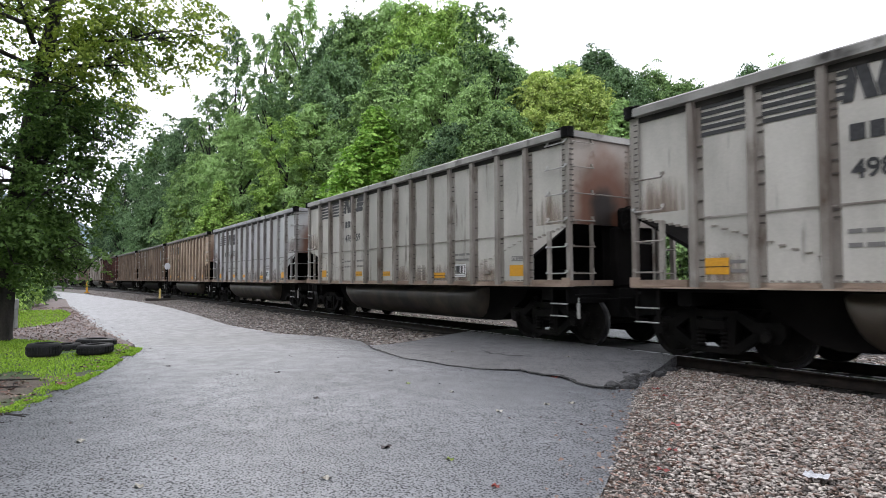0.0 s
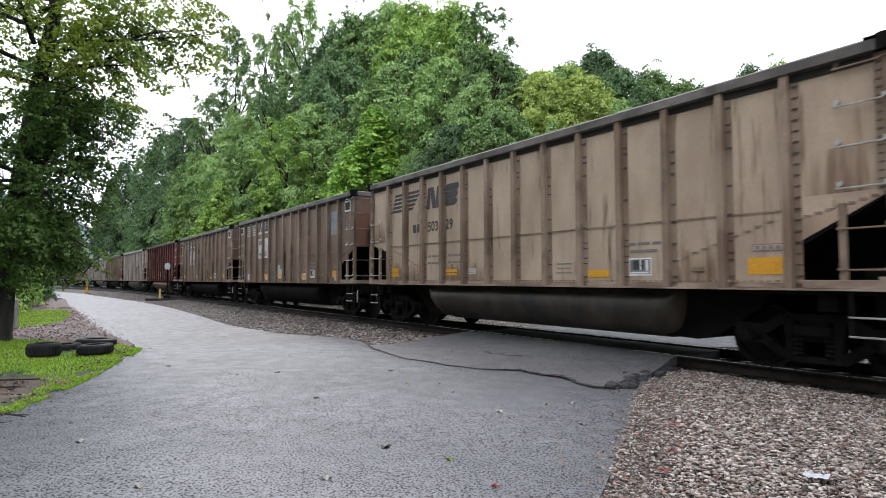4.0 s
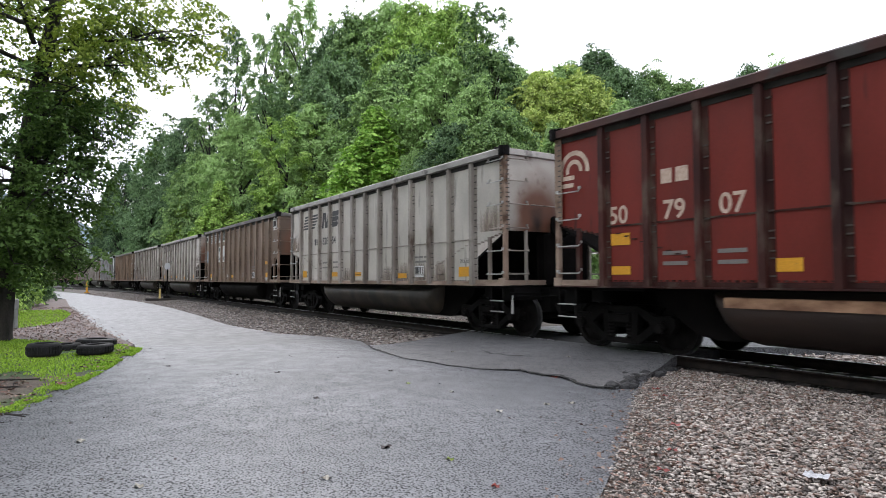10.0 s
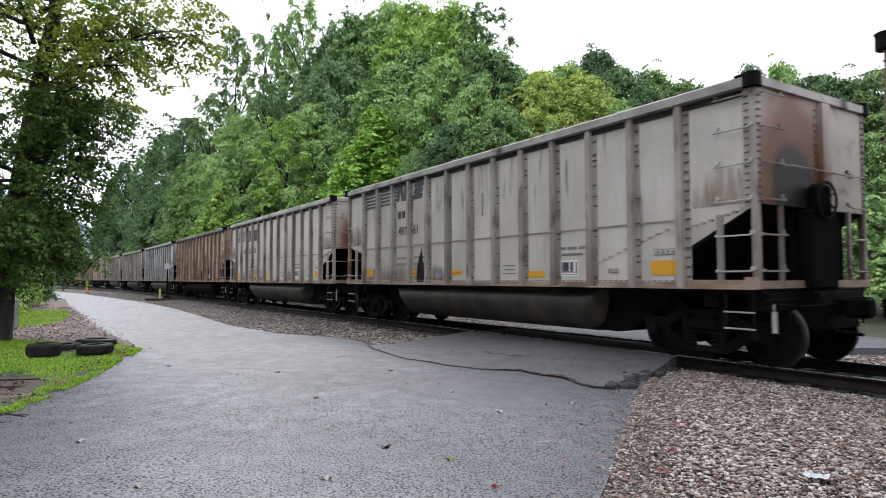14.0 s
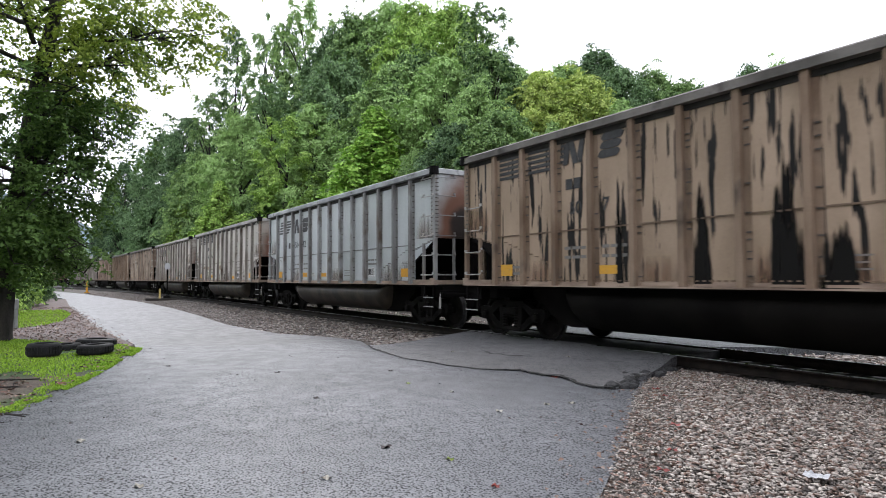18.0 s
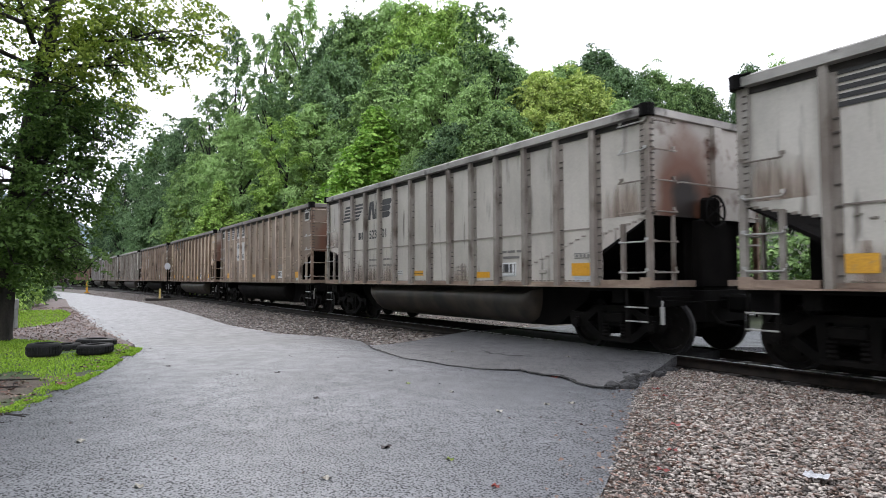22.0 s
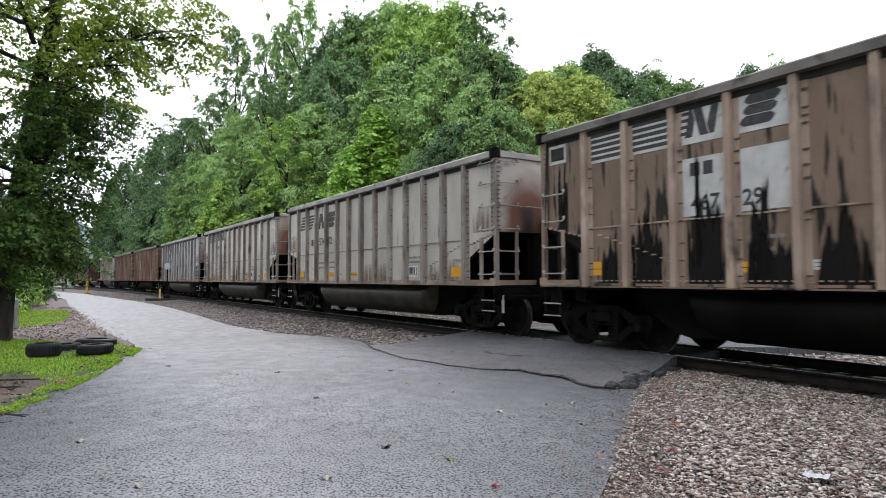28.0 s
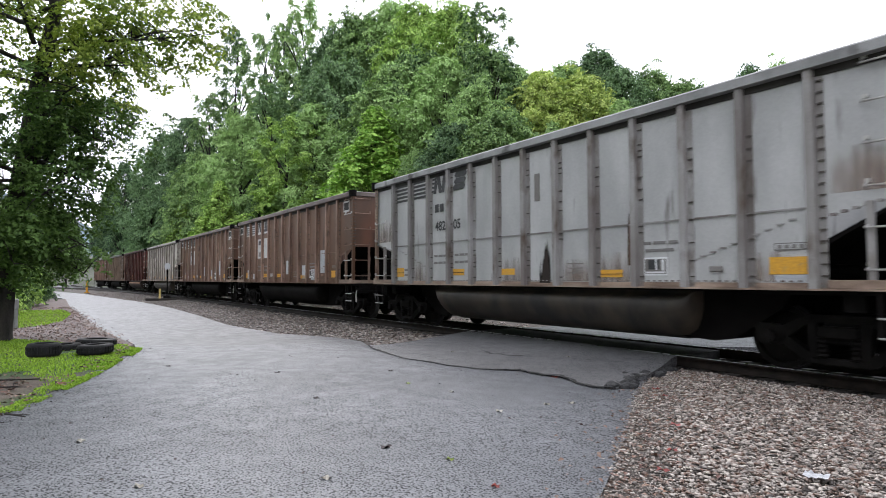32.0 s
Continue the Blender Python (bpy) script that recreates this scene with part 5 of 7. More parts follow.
stick(-8.3, -0.48, -7.95, -0.28, -0.155, 0.013, "dark broken stick on the road edge")
stick(-8.0, -0.62, -7.7, -0.5, -0.16, 0.012, "dark broken stick on the road edge")
stick(-11.1, -0.8, -10.7, -0.2, -0.15, 0.012, "dark fallen stick on bare mud")
stick(-10.4, -1.0, -10.1, -0.35, -0.15, 0.012, "dark fallen stick on bare mud")
stick(-10.9, -0.5, -10.2, -0.5, -0.15, 0.010, "dark fallen stick on bare mud")


def siding():
    """The turnout beyond the switch stand: a pair of rails curving off towards the road."""
    for s in (-0.72, 0.72):
        r = tagged(new("rail"), "rusty rail of the siding curving off the main track", "rail", "rails of the siding")
        V, F = [], []
        xs = [-50, -56, -62, -70, -80, -92, -106, -125]
        for x in xs:
            off = s - 0.0011 * (x + 48) ** 2
            p = along(x, off, -0.01)
            for dy, dz in ((-0.06, -0.15), (-0.035, 0.0), (0.035, 0.0), (0.06, -0.15)):
                V.append((p[0], p[1] + dy, p[2] + dz))
        for i in range(len(xs) - 1):
            for j in range(3):
                F.append((i * 4 + j, i * 4 + j + 1, i * 4 + j + 5, i * 4 + j + 4))
        piece("rail_web", fast_mesh("siding_rail", V, F), M["rail"], r)


siding()


# ---------------------------------------------------------------- the coal cars
HALF = 6.88
RIBS = [-5.70 + 0.9467 * i for i in range(13)]
SIDE_Y = 1.485
RZ = [1.38, 1.88, 2.37, 2.88, 3.38, 3.85]


def bay(i):
    """Middle of the bay between rib i and rib i+1, counted from 1 at the trailing end."""
    return (RIBS[i - 1] + RIBS[i]) / 2


def car_meshes():
    C = {}
    bm = bmesh.new()
    prism(bm, [(-HALF, 3.95), (HALF, 3.95), (HALF, 2.30), (5.80, 2.05), (5.80, 1.15), (-5.80, 1.15), (-5.80, 2.05), (-HALF, 2.30)], -SIDE_Y, -SIDE_Y + 0.02)
    C["side"] = mesh_of("side_sheet", bm)
    bm = bmesh.new()
    box(bm, -0.085, 0.15, -SIDE_Y - 0.012, -SIDE_Y - 0.002, 1.16, 3.91)
    prism(bm, [(-0.060, 1.13), (0.045, 1.13), (0.045, 3.94), (0.02, 3.99), (-0.060, 3.96)], -SIDE_Y - 0.092, -SIDE_Y - 0.012)
    C["rib"] = mesh_of("rib", bm)
    rb = random.Random(9)
    for kind in range(4):
        bm = bmesh.new()
        z = 1.30
        while z < 3.80:
            if kind == 0 or rb.random() < 0.72:
                box(bm, 0.075, 0.148, -SIDE_Y - 0.034, -SIDE_Y - 0.013, z, z + 0.022)
            z += 0.145 if kind == 0 else rb.choice((0.10, 0.17, 0.24, 0.24))
        C["rib_bolts_%d" % kind] = mesh_of("rib_flange", bm)
    bm = bmesh.new()
    for k in range(16):
        z = 2.33 + 0.098 * k
        if z < 3.86:
            box(bm, HALF - 0.155, HALF - 0.085, -SIDE_Y - 0.058, -SIDE_Y - 0.052, z, z + 0.022)
            box(bm, HALF + 0.013, HALF + 0.03, -SIDE_Y - 0.03, -SIDE_Y + 0.06, z, z + 0.022)
    C["post_bolts"] = mesh_of("post_flange", bm)
    bm = bmesh.new()
    prism(bm, [(-1.61, 3.945), (-1.47, 3.93), (-1.44, 4.07), (-1.46, 4.095), (-1.585, 4.095), (-1.61, 4.07)], -HALF - 0.03, HALF + 0.03, "x")
    C["chord"] = mesh_of("top_chord", bm)
    # added dark strip that draws the shadow below the chord's overhang
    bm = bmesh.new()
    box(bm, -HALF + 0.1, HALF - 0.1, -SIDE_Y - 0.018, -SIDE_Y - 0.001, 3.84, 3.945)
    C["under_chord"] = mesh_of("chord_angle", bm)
    bm = bmesh.new()
    prism(bm, [(HALF + 0.06, 3.95), (HALF + 0.06, 4.07), (HALF, 4.09), (HALF - 0.09, 4.09), (HALF - 0.09, 3.93)], -1.46, 1.46)
    C["end_chord"] = mesh_of("end_chord", bm)
    bm = bmesh.new()
    box(bm, -5.7, 5.7, -SIDE_Y - 0.009, -SIDE_Y - 0.001, 2.17, 2.195)
    x = -5.6
    while x < 5.65:
        box(bm, x, x + 0.06, -SIDE_Y - 0.026, -SIDE_Y - 0.009, 2.165, 2.185)
        box(bm, x, x + 0.05, -SIDE_Y - 0.026, -SIDE_Y - 0.001, 1.235, 1.255)
        x += 0.115
    C["seam"] = mesh_of("seam_strip", bm)
    bm = bmesh.new()
    for k in range(10):
        x, z = 5.38 - 0.165 * k, 2.05 - 0.055 * k
        box(bm, x - 0.045, x + 0.045, -SIDE_Y - 0.024, -SIDE_Y - 0.001, z - 0.011, z + 0.011)
    for k in range(8):
        x = 5.88 + 0.13 * k
        z = 2.05 + (x - 5.80) * 0.231
        box(bm, x - 0.035, x + 0.035, -SIDE_Y - 0.024, -SIDE_Y + 0.02, z - 0.016, z + 0.022)
    C["bolts"] = mesh_of("rivet_strip", bm)
    bm = bmesh.new()
    box(bm, -HALF, HALF, -SIDE_Y - 0.10, -SIDE_Y + 0.06, 1.128, 1.15)
    box(bm, -5.8, 5.8, -SIDE_Y - 0.012, -SIDE_Y - 0.002, 1.15, 1.225)
    for b in range(12):
        box(bm, RIBS[b] + 0.16, RIBS[b + 1] - 0.10, -SIDE_Y - 0.03, -SIDE_Y - 0.012, 1.16, 1.20)
    C["sill"] = mesh_of("side_sill", bm)
    bm = bmesh.new()
    prism(bm, [(HALF - 0.02, 3.95), (HALF, 3.95), (HALF, 2.31), (HALF - 0.02, 2.31)], -1.48, 1.48)
    box(bm, HALF, HALF + 0.08, 0.12, 0.34, 2.33, 3.93)
    for k in range(14):
        box(bm, HALF, HALF + 0.02, 0.02, 0.09, 2.42 + 0.107 * k, 2.44 + 0.107 * k)
    box(bm, HALF, HALF + 0.02, -1.40, 1.40, 2.31, 2.35)
    C["end"] = mesh_of("end_sheet", bm)
    bm = bmesh.new()
    prism(bm, [(HALF - 0.02, 2.32), (HALF - 0.02, 2.29), (4.75, 1.12), (4.6, 1.12), (4.6, 1.16)], -1.47, 1.47)
    C["slope"] = mesh_of("slope_sheet", bm)
    bm = bmesh.new()
    box(bm, HALF - 0.085, HALF + 0.012, -SIDE_Y - 0.05, -SIDE_Y + 0.04, 1.13, 3.95, 0.008)
    box(bm, HALF - 0.17, HALF - 0.085, -SIDE_Y - 0.05, -SIDE_Y - 0.035, 2.31, 3.94)
    C["post"] = mesh_of("corner_post", bm)
    bm = bmesh.new()
    prism(bm, [(5.1, 1.12), (HALF - 0.06, 1.12), (HALF - 0.06, 2.30), (6.7, 2.22)], -0.015, 0.015)
    box(bm, HALF - 0.12, HALF - 0.08, -0.55, 0.95, 1.12, 2.31)
    C["web"] = mesh_of("bulkhead", bm)
    bm = bmesh.new()
    prism(bm, [(4.9, 1.12), (6.25, 1.12), (6.25, 2.02)], -0.95, 0.95)
    box(bm, 6.5, 6.62, -0.06, 0.06, 1.12, 2.25)
    C["gusset"] = mesh_of("bulkhead", bm)
    bm = bmesh.new()
    box(bm, HALF - 0.06, HALF + 0.14, -0.42, 0.34, 1.12, 2.28, 0.03)
    box(bm, HALF + 0.02, HALF + 0.20, -0.30, 0.10, 2.2, 2.66, 0.05)
    C["brake_column"] = mesh_of("brake_housing", bm)
    bm = bmesh.new()
    lathe(bm, [(0.25, 0.0), (0.28, 0.0), (0.28, 0.03), (0.25, 0.03)], 20, "z")
    for k in range(3):
        t = k * math.pi / 3
        rod(bm, (0.27 * math.cos(t), 0.27 * math.sin(t), 0.015), (-0.27 * math.cos(t), -0.27 * math.sin(t), 0.015), 0.012, 6)
    bmesh.ops.rotate(bm, verts=bm.verts[:], matrix=Matrix.Rotation(radians(90), 3, "Y"))
    bmesh.ops.translate(bm, verts=bm.verts[:], vec=(HALF + 0.21, -0.12, 2.42))
    C["brake_wheel"] = mesh_of("brake_wheel", bm)
    bm = bmesh.new()
    box(bm, 5.82, HALF + 0.012, -SIDE_Y - 0.068, -SIDE_Y - 0.005, 1.152, 1.26, 0.006)
    for x in (5.95, 6.12, 6.45, 6.62):
        box(bm, x, x + 0.05, -SIDE_Y - 0.076, -SIDE_Y - 0.068, 1.19, 1.22)
    box(bm, HALF - 0.18, HALF + 0.03, -SIDE_Y - 0.082, -SIDE_Y - 0.068, 1.15, 1.30)
    box(bm, HALF + 0.012, HALF + 0.03, -SIDE_Y - 0.068, 1.2, 1.14, 1.25)
    C["end_sill"] = mesh_of("end_sill", bm)
    bm = bmesh.new()
    rod(bm, (HALF - 0.03, -1.52, 3.93), (HALF - 0.03, -1.52, 4.125), 0.125, 16)
    box(bm, HALF - 0.25, HALF + 0.08, -1.625, -1.44, 4.09, 4.115, 0.008)
    box(bm, HALF - 0.10, HALF + 0.07, -1.62, -1.44, 3.935, 4.10, 0.012)
    C["cap"] = mesh_of("corner_cap", bm)
    bm = bmesh.new()
    box(bm, HALF + 0.15, HALF + 0.215, -1.50, -1.48, 0.55, 0.83)
    rod(bm, (HALF + 0.18, -1.49, 0.83), (HALF + 0.16, -1.46, 0.93), 0.010, 6)
    C["cut_lever"] = mesh_of("uncoupling_lever", bm)
    bm = bmesh.new()
    box(bm, HALF - 0.62, HALF - 0.54, -SIDE_Y - 0.045, -SIDE_Y + 0.02, 1.15, 2.20, 0.005)
    C["ladder_post"] = mesh_of("ladder_post", bm)
    bm = bmesh.new()
    box(bm, HALF - 0.02, HALF + 0.03, -0.99, -0.93, 1.15, 2.33)
    C["end_ladder_post"] = mesh_of("end_ladder_post", bm)

    def grab(fn):
        bm = bmesh.new()
        pts = [Vector(p) for p in fn]
        for a, b in zip(pts, pts[1:]):
            rod(bm, a, b, 0.013, 6)
        for p in (pts[0], pts[-1]):
            box(bm, p.x - 0.03, p.x + 0.03, p.y - 0.03, p.y + 0.012, p.z - 0.012, p.z + 0.035)
        return mesh_of("grab_iron", bm)

    C["grab"] = grab([(HALF - 0.60, -SIDE_Y, 0.06), (HALF - 0.62, -SIDE_Y - 0.075, 0), (HALF - 0.10, -SIDE_Y - 0.085, 0), (HALF - 0.06, -SIDE_Y - 0.045, 0.03)])
    C["end_grab"] = grab([(HALF + 0.01, -SIDE_Y + 0.05, 0), (HALF + 0.08, -SIDE_Y + 0.05, 0), (HALF + 0.09, -0.95, 0), (HALF + 0.01, -0.93, 0.06)])
    bm = bmesh.new()
    rod(bm, (HALF + 0.03, -0.86, 2.88), (HALF + 0.10, -0.80, 2.88), 0.014, 6)
    rod(bm, (HALF + 0.10, -0.80, 2.88), (HALF + 0.12, 0.95, 2.86), 0.014, 6)
    rod(bm, (HALF + 0.12, 0.95, 2.86), (HALF + 0.02, 1.0, 2.86), 0.014, 6)
    C["end_rail"] = mesh_of("end_handrail", bm)
    bm = bmesh.new()
    box(bm, HALF - 0.53, HALF - 0.47, -SIDE_Y - 0.05, -SIDE_Y - 0.02, 0.55, 1.13)
    box(bm, HALF - 0.10, HALF - 0.06, -SIDE_Y - 0.05, -SIDE_Y - 0.03, 0.55, 1.13)
    C["step"] = mesh_of("sill_step", bm)
    bm = bmesh.new()
    for z in (0.58, 0.81):
        rod(bm, (HALF - 0.52, -SIDE_Y - 0.058, z), (HALF - 0.06, -SIDE_Y - 0.058, z), 0.013, 6)
    C["step_rung"] = mesh_of("step_rung", bm)
    # tub: rounded belly between the trucks
    bm = bmesh.new()
    half = [(-1.18, 1.12), (-1.20, 1.02), (-1.40, 0.98), (-1.45, 0.90), (-1.42, 0.74), (-1.30, 0.54), (-1.10, 0.38), (-0.8, 0.30)]
    prof = half + [(-y, z) for y, z in half[::-1]]
    rows = []
    for x, k in ((-3.72, 0.35), (-3.68, 0.62), (-3.60, 0.84), (-3.45, 0.97), (-3.3, 1.0), (-1.2, 1.0), (1.2, 1.0), (3.3, 1.0), (3.45, 0.97), (3.60, 0.84), (3.68, 0.62), (3.72, 0.35)):
        rows.append([bm.verts.new((x, y * (0.9 + 0.1 * k), 1.125 - (1.125 - z) * k)) for y, z in prof])
    for a, b in zip(rows, rows[1:]):
        for j in range(len(prof) - 1):
            bm.faces.new((a[j], a[j + 1], b[j + 1], b[j]))
    bm.faces.new(rows[0])
    bm.faces.new(rows[-1][::-1])
    C["tub"] = mesh_of("tub", bm, True)
    bm = bmesh.new()
    prism(bm, [(3.2, 1.12), (5.1, 1.12), (4.95, 0.86), (4.25, 0.40), (3.9, 0.33), (3.2, 0.36)], -1.02, 1.02)
    C["hopper"] = mesh_of("hopper_end", bm)
    bm = bmesh.new()
    box(bm, -HALF - 0.1, HALF + 0.1, -0.32, 0.32, 0.80, 1.12)
    for s in (-1, 1):
        box(bm, s * 4.9, s * HALF, -1.46, 1.46, 1.07, 1.12)
        box(bm, s * 5.9, s * 6.15, -1.35, 1.35, 0.86, 1.07)
        box(bm, s * 6.30, s * (HALF + 0.30), -0.55, 0.55, 0.56, 1.08)
        box(bm, s * 6.55, s * (HALF + 0.02), -1.30, 1.30, 0.82, 1.07)
    C["frame"] = mesh_of("underframe", bm)
    bm = bmesh.new()
    box(bm, HALF, HALF + 0.45, -0.14, 0.14, 0.78, 1.0, 0.03)
    box(bm, HALF + 0.40, HALF + 0.73, -0.16, 0.13, 0.72, 1.02, 0.05)
    rod(bm, (HALF + 0.1, -0.35, 0.95), (HALF + 0.45, -0.42, 0.55), 0.025, 6)
    rod(bm, (HALF + 0.45, -0.42, 0.55), (HALF + 0.68, -0.2, 0.50), 0.025, 6)
    rod(bm, (HALF + 0.05, -1.45, 0.98), (HALF + 0.1, -0.2, 0.98), 0.014, 6)
    rod(bm, (HALF + 0.16, -1.46, 0.93), (HALF + 0.30, -0.9, 0.90), 0.012, 6)
    rod(bm, (HALF + 0.30, -0.9, 0.90), (HALF + 0.42, -0.1, 0.92), 0.012, 6)
    C["coupler"] = mesh_of("coupler", bm)
    bm = bmesh.new()
    rod(bm, (5.2, -0.4, 1.35), (5.75, -0.4, 1.35), 0.13, 12)
    C["brake"] = mesh_of("brake_cylinder", bm)
    bm = bmesh.new()
    box(bm, 6.3, 6.55, -1.0, -0.7, 1.13, 1.42, 0.02)
    C["valve"] = mesh_of("valve_box", bm)
    # truck
    bm = bmesh.new()
    box(bm, -0.2, 0.2, -1.1, 1.1, 0.42, 0.74, 0.03)
    for x in (-0.36, 0.36):
        box(bm, x - 0.07, x + 0.07, -0.8, 0.8, 0.26, 0.62, 0.02)
    box(bm, -0.36, 0.36, -0.45, 0.45, 0.30, 0.80)
    C["bolster"] = mesh_of("truck", bm)
    bm = bmesh.new()
    outline = [(-1.12, 0.62), (-1.05, 0.66), (-0.72, 0.64), (-0.40, 0.80), (0.40, 0.80), (0.72, 0.64), (1.05, 0.66), (1.12, 0.62), (1.12, 0.48), (1.04, 0.36), (0.74, 0.36), (0.70, 0.46), (0.36, 0.70), (-0.36, 0.70), (-0.70, 0.46), (-0.74, 0.36), (-1.04, 0.36), (-1.12, 0.48)]
    prism(bm, outline, -1.11, -0.98)
    for s in (-1, 1):
        prism(bm, [(s * 0.70, 0.52), (s * 0.78, 0.42), (s * 0.40, 0.16), (s * 0.28, 0.16), (s * 0.28, 0.24)], -1.11, -0.98)
        prism(bm, [(s * 0.26, 0.72), (s * 0.40, 0.72), (s * 0.36, 0.24), (s * 0.24, 0.24)], -1.12, -0.98)
    box(bm, -0.36, 0.36, -1.13, -0.98, 0.15, 0.24, 0.015)
    for s in (-1, 1):
        rod(bm, (s * 0.889, -1.12, 0.47), (s * 0.889, -1.20, 0.47), 0.10, 12)
    box(bm, -0.24, 0.24, -1.16, -1.0, 0.50, 0.66, 0.02)
    C["side_frame"] = mesh_of("side_frame", bm)
    bm = bmesh.new()
    lathe(bm, [(0.02, 0.24)] + [(0.074 if k % 2 else 0.048, 0.24 + 0.03 * k) for k in range(10)] + [(0.02, 0.51)], 12, "z")
    bmesh.ops.translate(bm, verts=bm.verts[:], vec=(0, -1.10, 0))
    C["spring"] = mesh_of("spring", bm)
    bm = bmesh.new()
    for s in (-1, 1):
        lathe(bm, [(0.10, s * 0.70), (0.12, s * 0.78), (0.36, s * 0.745), (0.385, s * 0.80), (0.455, s * 0.80), (0.457, s * 0.715), (0.485, s * 0.70), (0.47, s * 0.68), (0.37, s * 0.68), (0.35, s * 0.70)], 32)
        bmesh.ops.create_circle(bm, cap_ends=True, segments=20, radius=0.12, matrix=Matrix.Translation((0, s * 0.776, 0)) @ Matrix.Rotation(radians(90), 4, "X"))
        for k in range(6):
            t = k * math.pi / 3
            box(bm, 0.25 * math.cos(t) - 0.02, 0.25 * math.cos(t) + 0.02, s * 0.755, s * 0.775, 0.25 * math.sin(t) - 0.02, 0.25 * math.sin(t) + 0.02)
    rod(bm, (0, -1.1, 0), (0, 1.1, 0), 0.08, 12)
    for s in (-1, 1):
        for k in range(3):
            t = k * 2.094
            box(bm, 0.05 * math.cos(t) - 0.015, 0.05 * math.cos(t) + 0.015, s * 1.2, s * 1.225, 0.05 * math.sin(t) - 0.015, 0.05 * math.sin(t) + 0.015)
        rod(bm, (0, s * 1.08, 0), (0, s * 1.215, 0), 0.075, 12)
    for f in bm.faces:  # the worn tread and the rim's edge are bright
        c = f.calc_center_median()
        f.material_index = 1 if c.x * c.x + c.z * c.z > 0.448 ** 2 else 0
    C["wheelset"] = mesh_of("wheelset", bm)
    C["wheelset"].materials.append(M["wheel_steel"])
    C["wheelset"].materials.append(M["tread"])
    bm = bmesh.new()
    box(bm, -0.5, 0.5, -0.003, 0.003, -0.5, 0.5)
    C["plate"] = mesh_of("plate", bm)
    bm = bmesh.new()
    box(bm, -4.6, 4.6, -1.46, 1.46, 1.10, 1.13)
    C["floor"] = mesh_of("floor_plate", bm)
    bm = bmesh.new()
    box(bm, -0.11, 0.11, -0.03, 0.0, -0.04, 0.04, 0.012)
    C["label_holder"] = mesh_of("label_holder", bm)
    # slanted bars standing in for the two emblem shapes, one unit wide and high
    bm = bmesh.new()
    for poly in ([(-0.56, -0.5), (-0.32, -0.5), (-0.22, 0.12), (-0.30, 0.5), (-0.40, 0.5)], [(-0.27, 0.5), (0.02, 0.5), (0.22, -0.5), (-0.06, -0.5)], [(0.25, -0.5), (0.40, -0.5), (0.56, 0.5), (0.32, 0.5), (0.18, -0.14)]):
        prism(bm, poly, -0.003, 0.003)
    C["emblem_n"] = mesh_of("emblem_block", bm)
    bm = bmesh.new()
    for z0, z1, a, b in ((0.18, 0.5, -0.46, 0.50), (-0.155, 0.155, -0.46, 0.46), (-0.5, -0.18, -0.50, 0.44)):
        q = 0.12
        prism(bm, [(a + 0.16 * z0 + q, z0), (b + 0.16 * z0 - q, z0), (b + 0.16 * z0, z0 + 0.1), (b + 0.16 * z1, z1 - 0.1), (b + 0.16 * z1 - q, z1), (a + 0.16 * z1 + q, z1), (a + 0.16 * z1, z1 - 0.1), (a + 0.16 * z0, z0 + 0.1)], -0.003, 0.003)
    C["emblem_s"] = mesh_of("emblem_slab", bm)
    # the slanted scheme's two groups of stripes
    for k in range(5):
        z1 = 3.625 - 0.108 * k
        z0 = z1 - 0.068
        for key, poly in (("stripe_a", [(-5.375 - 0.046 * k, z0), (-4.85, z0), (-4.85, z1), (-5.345 - 0.046 * k, z1)]), ("stripe_b", [(-4.62, z0), (-3.99 - 0.105 * k, z0), (-3.90 - 0.105 * k, z1), (-4.62, z1)])):
            bm = bmesh.new()
            prism(bm, poly, -0.003, 0.003)
            C[key + str(k)] = mesh_of("emblem_stripe", bm)
    return C


C = car_meshes()
DIGITS = {}


def digits(text, height):
    """A flat mesh of characters facing -y, centred, letters height metres tall."""
    key = (text, height)
    if key not in DIGITS:
        cu = bpy.data.curves.new("digits", "FONT")
        cu.body, cu.size, cu.align_x, cu.align_y = text, height * 1.38, "CENTER", "CENTER"
        cu.offset = 0.008
        tmp = bpy.data.objects.new("digits_tmp", cu)
        me = bpy.data.meshes.new_from_object(tmp)
        me.transform(Matrix.Rotation(radians(90), 4, "X"))
        bpy.data.objects.remove(tmp)
        bpy.data.curves.remove(cu)
        me.materials.clear()
        DIGITS[key] = me
    return DIGITS[key]


FLIP = Matrix.Rotation(math.pi, 4, "Z")
FACE = -SIDE_Y - 0.006
AXLE_R = 0.457


